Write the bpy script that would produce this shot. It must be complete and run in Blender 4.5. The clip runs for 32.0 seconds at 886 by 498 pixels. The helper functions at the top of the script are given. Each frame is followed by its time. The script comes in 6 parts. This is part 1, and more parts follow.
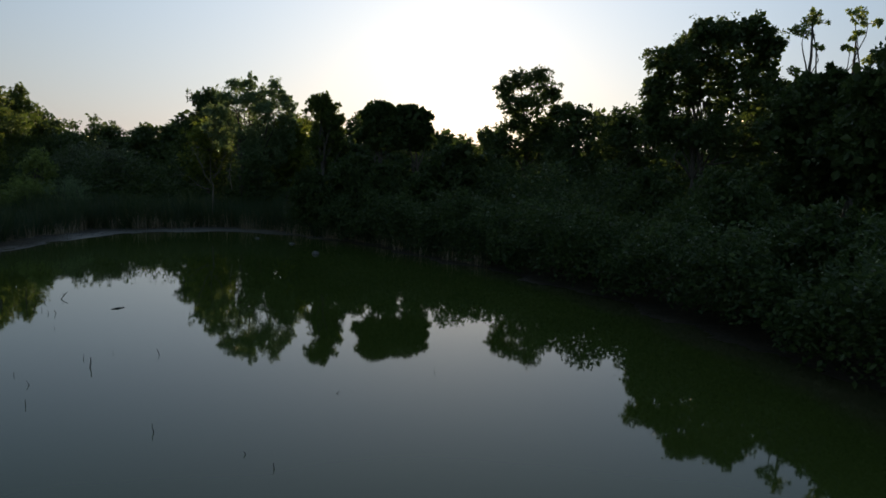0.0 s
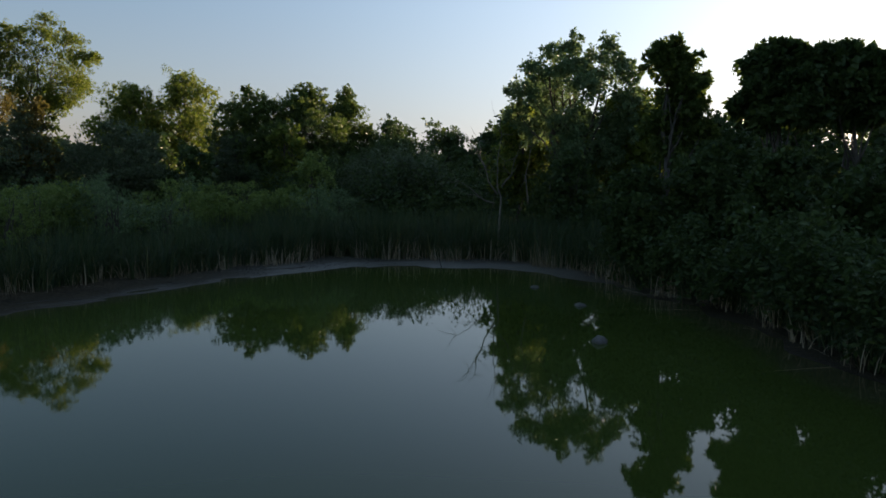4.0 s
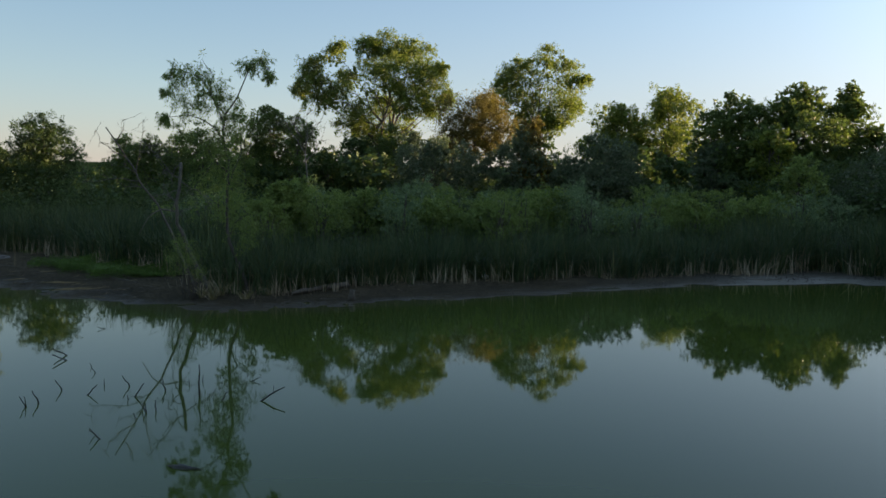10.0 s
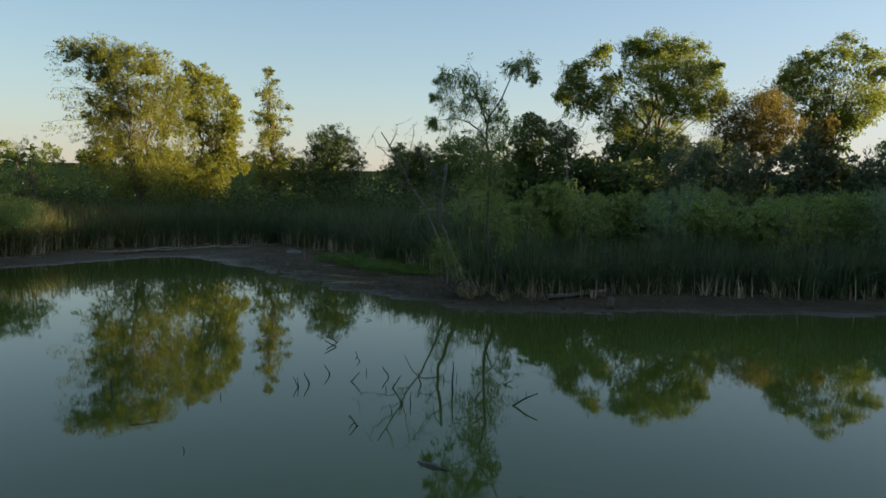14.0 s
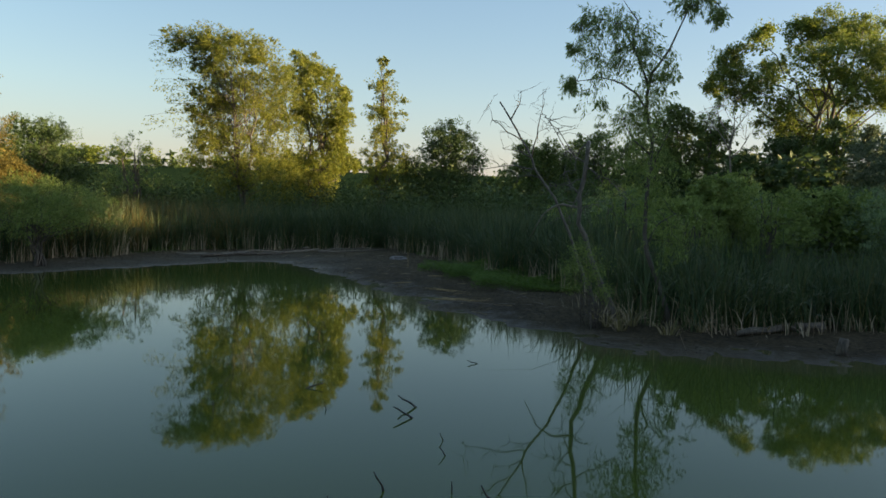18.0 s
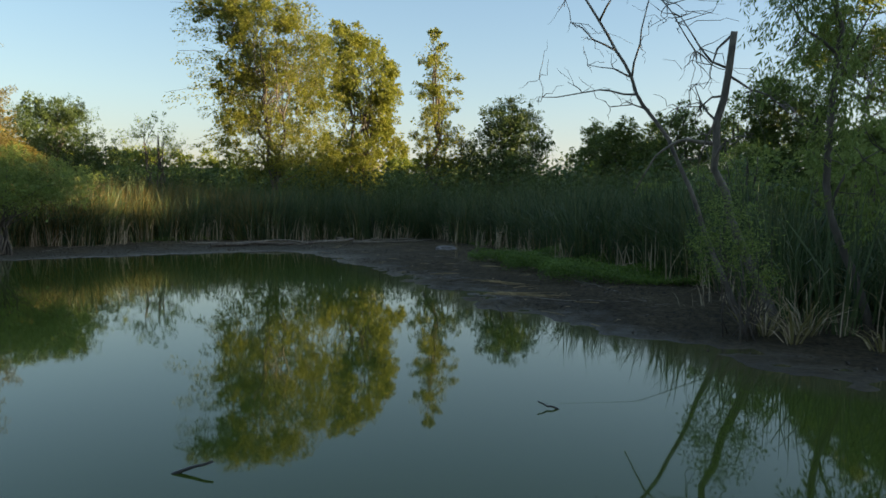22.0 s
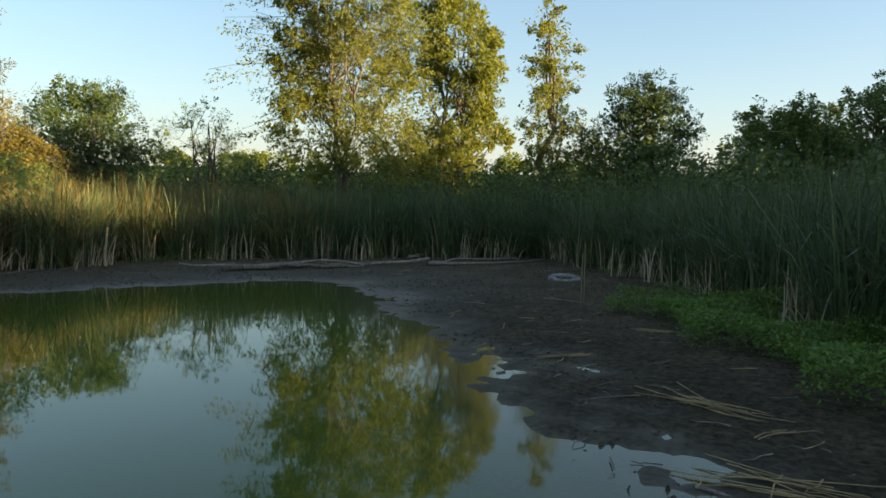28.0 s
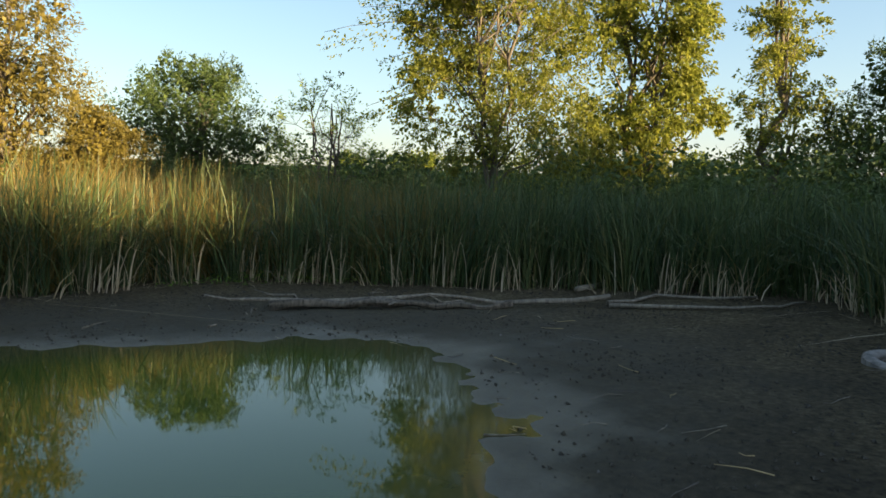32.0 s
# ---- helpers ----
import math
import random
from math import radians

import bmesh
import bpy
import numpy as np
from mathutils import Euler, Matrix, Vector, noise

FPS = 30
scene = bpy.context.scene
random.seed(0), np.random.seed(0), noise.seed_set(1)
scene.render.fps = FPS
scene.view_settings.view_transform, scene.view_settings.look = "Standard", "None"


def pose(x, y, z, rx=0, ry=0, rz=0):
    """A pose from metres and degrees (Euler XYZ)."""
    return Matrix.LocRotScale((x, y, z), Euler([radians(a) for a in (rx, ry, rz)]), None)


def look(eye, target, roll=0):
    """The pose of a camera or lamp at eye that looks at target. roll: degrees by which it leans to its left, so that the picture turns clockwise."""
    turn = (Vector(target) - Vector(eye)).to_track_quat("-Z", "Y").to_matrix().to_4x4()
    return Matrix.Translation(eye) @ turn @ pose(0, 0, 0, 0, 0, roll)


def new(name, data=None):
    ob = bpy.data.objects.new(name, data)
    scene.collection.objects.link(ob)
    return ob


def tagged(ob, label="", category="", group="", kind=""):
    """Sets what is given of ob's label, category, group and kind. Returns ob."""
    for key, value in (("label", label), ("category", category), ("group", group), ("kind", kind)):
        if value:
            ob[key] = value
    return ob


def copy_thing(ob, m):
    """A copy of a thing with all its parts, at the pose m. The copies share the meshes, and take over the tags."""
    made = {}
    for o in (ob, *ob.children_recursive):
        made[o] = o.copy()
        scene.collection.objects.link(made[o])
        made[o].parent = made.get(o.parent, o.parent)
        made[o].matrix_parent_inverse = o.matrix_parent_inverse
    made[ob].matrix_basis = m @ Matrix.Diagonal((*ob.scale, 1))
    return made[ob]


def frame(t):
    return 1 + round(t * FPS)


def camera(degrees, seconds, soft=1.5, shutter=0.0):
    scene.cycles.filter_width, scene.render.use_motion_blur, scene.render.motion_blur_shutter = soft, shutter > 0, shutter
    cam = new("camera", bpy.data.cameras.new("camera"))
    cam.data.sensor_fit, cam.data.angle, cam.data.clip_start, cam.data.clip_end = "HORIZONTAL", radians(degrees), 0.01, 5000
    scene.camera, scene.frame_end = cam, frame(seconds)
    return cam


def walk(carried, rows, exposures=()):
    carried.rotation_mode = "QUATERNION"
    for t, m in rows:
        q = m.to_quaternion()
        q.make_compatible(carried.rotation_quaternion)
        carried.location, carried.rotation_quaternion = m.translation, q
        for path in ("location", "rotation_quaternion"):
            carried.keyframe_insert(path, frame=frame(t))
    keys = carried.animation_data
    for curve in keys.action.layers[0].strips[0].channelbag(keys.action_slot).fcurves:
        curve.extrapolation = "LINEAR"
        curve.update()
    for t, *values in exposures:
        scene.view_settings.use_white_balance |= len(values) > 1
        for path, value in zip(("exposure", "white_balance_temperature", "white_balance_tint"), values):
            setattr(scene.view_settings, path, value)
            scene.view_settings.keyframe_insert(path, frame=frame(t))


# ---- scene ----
cam = camera(63.4, 32.0, soft=1.6)
METRES, EYE, TILT, LEAN, TURN = 46.5, 3.6, -5.83, -1.82, 0.66
ROWS = [
    (0.0, 0.0175, 0.0051, 0.0118, 1.02, -0.46, 0.09),
    (0.5, 0.0166, 0.0779, 0.0173, 2.56, -0.31, -0.1),
    (1.0, 0.0141, 0.1476, 0.0228, 5.49, -0.17, -0.41),
    (1.5, 0.011, 0.2057, 0.0271, 10.17, -0.06, -0.87),
    (2.0, 0.0075, 0.2557, 0.0304, 14.39, 0.04, -1.19),
    (2.5, 0.0042, 0.2987, 0.0339, 17.76, 0.06, -1.37),
    (3.0, 0.0015, 0.3366, 0.0365, 21.46, 0.08, -1.59),
    (3.5, -0.0045, 0.3773, 0.0394, 27.07, 0.08, -2.0),
    (4.0, -0.0095, 0.4085, 0.0407, 32.2, 0.17, -2.48),
    (4.5, -0.0123, 0.4258, 0.0399, 37.62, 0.04, -2.68),
    (6.5, -0.0141, 0.4263, 0.0344, 52.96, -0.28, -3.76),
    (7.0, -0.0141, 0.4255, 0.0334, 56.3, -0.4, -4.11),
    (7.5, -0.0143, 0.4254, 0.0327, 58.98, -0.51, -4.4),
    (8.0, -0.0147, 0.4262, 0.0322, 61.53, -0.6, -4.67),
    (8.5, -0.0151, 0.4272, 0.0317, 63.73, -0.7, -4.87),
    (9.0, -0.0159, 0.4279, 0.0309, 66.22, -0.81, -5.06),
    (9.5, -0.0164, 0.4285, 0.0305, 68.27, -0.9, -5.26),
    (10.0, -0.0168, 0.4291, 0.03, 69.37, -0.88, -5.33),
    (10.5, -0.0171, 0.4294, 0.0295, 72.12, -1.06, -5.56),
    (11.0, -0.0175, 0.4298, 0.0291, 74.66, -1.21, -5.77),
    (11.5, -0.0176, 0.4302, 0.0289, 76.92, -1.36, -5.96),
    (12.0, -0.018, 0.4303, 0.0286, 79.29, -1.52, -6.16),
    (12.5, -0.0181, 0.4305, 0.0282, 81.79, -1.73, -6.36),
    (13.0, -0.0199, 0.4309, 0.0276, 84.58, -1.96, -6.54),
    (13.5, -0.0243, 0.4311, 0.027, 87.84, -2.23, -6.73),
    (15.5, -0.065, 0.4315, 0.0268, 92.59, -2.55, -7.02),
    (16.0, -0.0777, 0.4314, 0.026, 94.85, -2.74, -7.12),
    (16.5, -0.0937, 0.4303, 0.025, 97.33, -2.96, -7.27),
    (17.0, -0.1104, 0.4289, 0.0241, 99.24, -3.12, -7.42),
    (17.5, -0.1281, 0.4274, 0.0231, 99.53, -3.08, -7.47),
    (18.0, -0.1445, 0.426, 0.0219, 99.78, -3.03, -7.48),
    (18.5, -0.1602, 0.4243, 0.0201, 100.42, -3.05, -7.45),
    (19.0, -0.1769, 0.4223, 0.0178, 102.04, -3.2, -7.44),
    (19.5, -0.1906, 0.4205, 0.0156, 103.36, -3.33, -7.47),
    (20.0, -0.2037, 0.419, 0.0125, 103.75, -3.32, -7.4),
    (20.5, -0.2172, 0.4178, 0.0086, 104.11, -3.31, -7.3),
    (21.0, -0.2296, 0.4166, 0.0052, 104.62, -3.33, -7.21),
    (21.5, -0.2414, 0.4144, 0.0046, 104.72, -3.3, -7.14),
    (22.0, -0.2539, 0.4119, 0.0051, 104.73, -3.29, -7.09),
    (22.5, -0.2677, 0.4087, 0.0056, 104.72, -3.22, -7.08),
    (23.0, -0.2809, 0.4061, 0.0058, 104.73, -3.19, -7.04),
    (23.5, -0.2957, 0.4023, 0.0063, 104.66, -3.18, -6.94),
    (24.0, -0.3114, 0.3988, 0.0064, 104.66, -3.16, -6.85),
    (24.5, -0.325, 0.3956, 0.0066, 104.73, -3.15, -6.85),
    (25.0, -0.3392, 0.3924, 0.0066, 105.3, -3.19, -6.76),
    (25.5, -0.352, 0.3889, 0.0071, 106.74, -3.37, -6.8),
    (27.5, -0.4021, 0.3725, 0.0072, 111.89, -3.92, -7.05),
    (28.0, -0.4167, 0.3671, 0.0068, 113.72, -4.13, -7.09),
    (28.5, -0.4307, 0.3617, 0.0062, 115.47, -4.33, -7.18),
    (29.0, -0.4451, 0.356, 0.0054, 117.25, -4.52, -7.22),
    (29.5, -0.4614, 0.3489, 0.0046, 119.14, -4.75, -7.26),
    (30.0, -0.4775, 0.3416, 0.0036, 119.95, -4.81, -7.31),
    (30.5, -0.4949, 0.3326, 0.0038, 119.91, -4.77, -7.36),
    (31.0, -0.512, 0.3236, 0.0038, 120.4, -4.78, -7.36),
    (31.5, -0.53, 0.3143, 0.004, 122.29, -4.99, -7.42),
    (32.0, -0.5482, 0.3031, 0.0041, 127.44, -5.64, -7.46),
]
EXPOSURES = [(0.0, 0.66, 6500, 10), (2.5, 0.66, 6400, 10), (3.5, 0.86, 6300, 10), (4.5, 1.22, 6250, 10), (7.0, 1.53, 6250, 9), (9.0, 1.66, 6430, 8), (11.0, 1.70, 6600, 8), (13.0, 1.75, 6720, 7), (19.0, 1.91, 6680, 7), (25.0, 2.08, 6700, 7), (32.0, 2.27, 6880, 7)]
walk(cam, [(t, pose(0, 0, EYE, TILT, LEAN, TURN) @ pose(METRES * x, METRES * y, METRES * z, 90 + pitch, roll, yaw)) for t, x, y, z, yaw, pitch, roll in ROWS], EXPOSURES)

# ---- sky and sun ----
SUN_AZ, SUN_EL = -0.45, 5.3          # degrees from +y towards +x, and above the horizon
world = bpy.data.worlds.new("sky")
scene.world = world
world.use_nodes = True
wn, wl = world.node_tree.nodes, world.node_tree.links
wn.clear()
w_out = wn.new("ShaderNodeOutputWorld")
w_bg = wn.new("ShaderNodeBackground")
w_sky = wn.new("ShaderNodeTexSky")
w_sky.sky_type = "NISHITA"
w_sky.sun_disc = False
w_sky.sun_elevation = radians(SUN_EL)
w_sky.sun_rotation = radians(SUN_AZ)
w_sky.air_density, w_sky.dust_density, w_sky.ozone_density = 1.0, 0.35, 2.0
w_mix = wn.new("ShaderNodeMix")                 # thin even haze over the clear sky
w_mix.data_type = "RGBA"
w_thick = wn.new("ShaderNodeMapRange")          # thickest near the horizon
w_thick.inputs[1].default_value, w_thick.inputs[2].default_value, w_thick.inputs[3].default_value, w_thick.inputs[4].default_value = 0.0, 0.22, 0.86, 0.5
wl.new(w_sky.outputs[0], w_mix.inputs[6])
w_up = wn.new("ShaderNodeSeparateXYZ")
w_ramp = wn.new("ShaderNodeValToRGB")           # creamy near the horizon, blue above
w_ramp.color_ramp.elements[0].position, w_ramp.color_ramp.elements[0].color = 0.0, (1.72, 1.45, 1.60, 1)
w_ramp.color_ramp.elements[1].position, w_ramp.color_ramp.elements[1].color = 0.34, (1.03, 1.36, 2.06, 1)
w_where = wn.new("ShaderNodeTexCoord")
wl.new(w_where.outputs["Generated"], w_up.inputs[0])
wl.new(w_up.outputs[2], w_ramp.inputs[0])
wl.new(w_up.outputs[2], w_thick.inputs[0])
wl.new(w_ramp.outputs[0], w_mix.inputs[7])
wl.new(w_mix.outputs[2], w_bg.inputs["Color"])
w_dim = wn.new("ShaderNodeValToRGB")             # and dimmer away from the sun
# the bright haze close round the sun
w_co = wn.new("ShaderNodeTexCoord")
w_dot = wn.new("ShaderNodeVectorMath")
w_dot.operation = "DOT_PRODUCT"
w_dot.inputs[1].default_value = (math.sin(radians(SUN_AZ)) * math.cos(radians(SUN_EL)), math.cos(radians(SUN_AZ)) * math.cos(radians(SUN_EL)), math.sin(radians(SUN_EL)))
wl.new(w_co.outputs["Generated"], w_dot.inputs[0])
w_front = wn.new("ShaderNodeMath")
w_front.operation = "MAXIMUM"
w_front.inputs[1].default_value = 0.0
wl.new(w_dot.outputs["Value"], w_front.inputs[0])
w_half = wn.new("ShaderNodeMath")               # the sky is clearest and deepest at right angles to the sun
w_half.operation = "MULTIPLY_ADD"
w_half.inputs[1].default_value, w_half.inputs[2].default_value = 0.5, 0.5
wl.new(w_dot.outputs["Value"], w_half.inputs[0])
w_phase = wn.new("ShaderNodeValToRGB")
while len(w_phase.color_ramp.elements) < 4:
    w_phase.color_ramp.elements.new(0.5)
for q, (p, c) in zip(w_phase.color_ramp.elements, ((0.0, 0.56), (0.15, 0.58), (0.5, 0.56), (0.85, 1.0))):
    q.position, q.color = p, (c, c, c, 1)
wl.new(w_half.outputs[0], w_phase.inputs[0])
while len(w_dim.color_ramp.elements) < 4:
    w_dim.color_ramp.elements.new(0.5)
for q, (p, c) in zip(w_dim.color_ramp.elements, ((0.0, 0.088), (0.25, 0.095), (0.48, 0.107), (0.6, 0.11))):
    q.position, q.color = p, (c, c, c, 1)
wl.new(w_half.outputs[0], w_dim.inputs[0])
wl.new(w_dim.outputs[0], w_bg.inputs["Strength"])
w_haze = wn.new("ShaderNodeMath")
w_haze.operation = "MULTIPLY"
w_lift = wn.new("ShaderNodeMapRange")           # only above the horizon's own haze
w_lift.inputs[1].default_value, w_lift.inputs[2].default_value = -0.02, 0.14
wl.new(w_up.outputs[2], w_lift.inputs[0])
w_blend = wn.new("ShaderNodeMix")
w_blend.inputs[2].default_value = 1.0
wl.new(w_lift.outputs[0], w_blend.inputs[0])
wl.new(w_phase.outputs[0], w_blend.inputs[3])
wl.new(w_thick.outputs[0], w_haze.inputs[0])
wl.new(w_blend.outputs[0], w_haze.inputs[1])
wl.new(w_haze.outputs[0], w_mix.inputs[0])
w_sum = w_bg.outputs[0]
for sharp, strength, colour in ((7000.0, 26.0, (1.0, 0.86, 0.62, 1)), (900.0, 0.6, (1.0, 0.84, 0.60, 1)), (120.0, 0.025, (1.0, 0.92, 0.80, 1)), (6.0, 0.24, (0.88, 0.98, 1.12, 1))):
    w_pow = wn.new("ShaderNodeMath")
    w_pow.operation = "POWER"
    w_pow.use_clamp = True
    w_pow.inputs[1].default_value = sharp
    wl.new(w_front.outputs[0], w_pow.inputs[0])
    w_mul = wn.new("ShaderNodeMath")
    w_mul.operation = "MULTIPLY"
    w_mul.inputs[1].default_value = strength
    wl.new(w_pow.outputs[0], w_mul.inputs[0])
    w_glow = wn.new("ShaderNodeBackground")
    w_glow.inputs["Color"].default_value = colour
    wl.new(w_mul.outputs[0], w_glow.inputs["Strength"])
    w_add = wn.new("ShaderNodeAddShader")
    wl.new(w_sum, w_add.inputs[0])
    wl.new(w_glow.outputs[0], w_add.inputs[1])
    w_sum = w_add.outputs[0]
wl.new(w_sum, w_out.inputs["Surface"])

sun = new("sun", bpy.data.lights.new("sun", "SUN"))
sun.data.energy, sun.data.angle, sun.data.color = 5.0, radians(0.6), (1.0, 0.74, 0.41)
SUN_DIR = Vector((math.sin(radians(SUN_AZ)) * math.cos(radians(SUN_EL)), math.cos(radians(SUN_AZ)) * math.cos(radians(SUN_EL)), math.sin(radians(SUN_EL))))
sun.matrix_world = look(Vector((0, 0, 60)), Vector((0, 0, 60)) - SUN_DIR)


# ---- materials ----
def material(name):
    m = bpy.data.materials.new(name)
    m.use_nodes = True
    n, l = m.node_tree.nodes, m.node_tree.links
    return m, n, l, n["Principled BSDF"]


def ramp(n, l, source, stops):
    r = n.new("ShaderNodeValToRGB")
    els = r.color_ramp.elements
    while len(els) < len(stops):
        els.new(0.5)
    for e, (p, c) in zip(els, stops):
        e.position, e.color = p, (*c, 1)
    l.new(source, r.inputs[0])
    return r.outputs[0]


def noise_tex(n, l, scale, detail=4.0, rough=0.55, where=None):
    t = n.new("ShaderNodeTexNoise")
    t.inputs["Scale"].default_value, t.inputs["Detail"].default_value, t.inputs["Roughness"].default_value = scale, detail, rough
    if where is None:
        where = n.new("ShaderNodeNewGeometry").outputs["Position"]
    l.new(where, t.inputs["Vector"])
    return t.outputs[0]


def bump(n, l, bsdf, height, strength, distance):
    b = n.new("ShaderNodeBump")
    b.inputs["Strength"].default_value, b.inputs["Distance"].default_value = strength, distance
    l.new(height, b.inputs["Height"])
    l.new(b.outputs[0], bsdf.inputs["Normal"])


def leaf_material(name, dark, mid, light, through_light=0.45, rough=0.5):
    """Leaves that differ one by one and let some light through."""
    m, n, l, b = material(name)
    geo = n.new("ShaderNodeNewGeometry")
    big = noise_tex(n, l, 0.55, 3.0, 0.6)
    mix = n.new("ShaderNodeMath")
    mix.operation = "MULTIPLY_ADD"
    mix.inputs[1].default_value = 0.6
    l.new(geo.outputs["Random Per Island"], mix.inputs[0])
    half = n.new("ShaderNodeMath")
    half.operation = "MULTIPLY"
    half.inputs[1].default_value = 0.42
    l.new(big, half.inputs[0])
    l.new(half.outputs[0], mix.inputs[2])
    col = ramp(n, l, mix.outputs[0], [(0.12, dark), (0.48, mid), (0.85, light)])
    l.new(col, b.inputs["Base Color"])
    b.inputs["Roughness"].default_value = rough
    b.inputs["Specular IOR Level"].default_value = 0.35
    tr = n.new("ShaderNodeBsdfTranslucent")
    l.new(col, tr.inputs["Color"])
    mx = n.new("ShaderNodeMixShader")
    mx.inputs[0].default_value = through_light
    l.new(b.outputs[0], mx.inputs[1])
    l.new(tr.outputs[0], mx.inputs[2])
    l.new(mx.outputs[0], n["Material Output"].inputs["Surface"])
    return m


def wood_material(name, dark, light, scale=9.0, rough=0.85):
    m, n, l, b = material(name)
    tc = n.new("ShaderNodeNewGeometry").outputs["Position"]
    mp = n.new("ShaderNodeMapping")
    mp.inputs["Scale"].default_value = (1.0, 1.0, 0.35)
    l.new(tc, mp.inputs["Vector"])
    a = noise_tex(n, l, scale, 6.0, 0.65, mp.outputs[0])
    l.new(ramp(n, l, a, [(0.3, dark), (0.7, light)]), b.inputs["Base Color"])
    b.inputs["Roughness"].default_value = rough
    bump(n, l, b, a, 0.6, 0.02)
    return m


def water_material():
    m, n, l, b = material("pond_water")
    a = noise_tex(n, l, 0.12, 3.0, 0.6)
    deep = ramp(n, l, a, [(0.3, (0.036, 0.054, 0.010)), (0.7, (0.050, 0.072, 0.013))])
    depth = n.new("ShaderNodeAttribute")
    depth.attribute_name = "depth"
    shoal = n.new("ShaderNodeMapRange")               # the bed shows through where the water is thin
    shoal.interpolation_type = "SMOOTHSTEP"
    shoal.inputs[1].default_value, shoal.inputs[2].default_value, shoal.inputs[3].default_value, shoal.inputs[4].default_value = 0.0, 0.05, 1.0, 0.0
    l.new(depth.outputs["Fac"], shoal.inputs[0])
    bed = n.new("ShaderNodeMix")
    bed.data_type = "RGBA"
    l.new(shoal.outputs[0], bed.inputs[0])
    l.new(deep, bed.inputs[6])
    l.new(ramp(n, l, noise_tex(n, l, 3.0, 6.0, 0.7), [(0.3, (0.045, 0.047, 0.018)), (0.7, (0.080, 0.076, 0.036))]), bed.inputs[7])
    l.new(bed.outputs[2], b.inputs["Base Color"])
    calm = n.new("ShaderNodeMapRange")
    calm.inputs[1].default_value, calm.inputs[2].default_value, calm.inputs[3].default_value, calm.inputs[4].default_value = 0.0, 0.03, 0.07, 0.03
    l.new(depth.outputs["Fac"], calm.inputs[0])
    l.new(calm.outputs[0], b.inputs["Roughness"])
    b.inputs["IOR"].default_value = 1.333
    h = noise_tex(n, l, 1.3, 2.0, 0.5)
    bump(n, l, b, h, 0.05, 0.012)
    return m


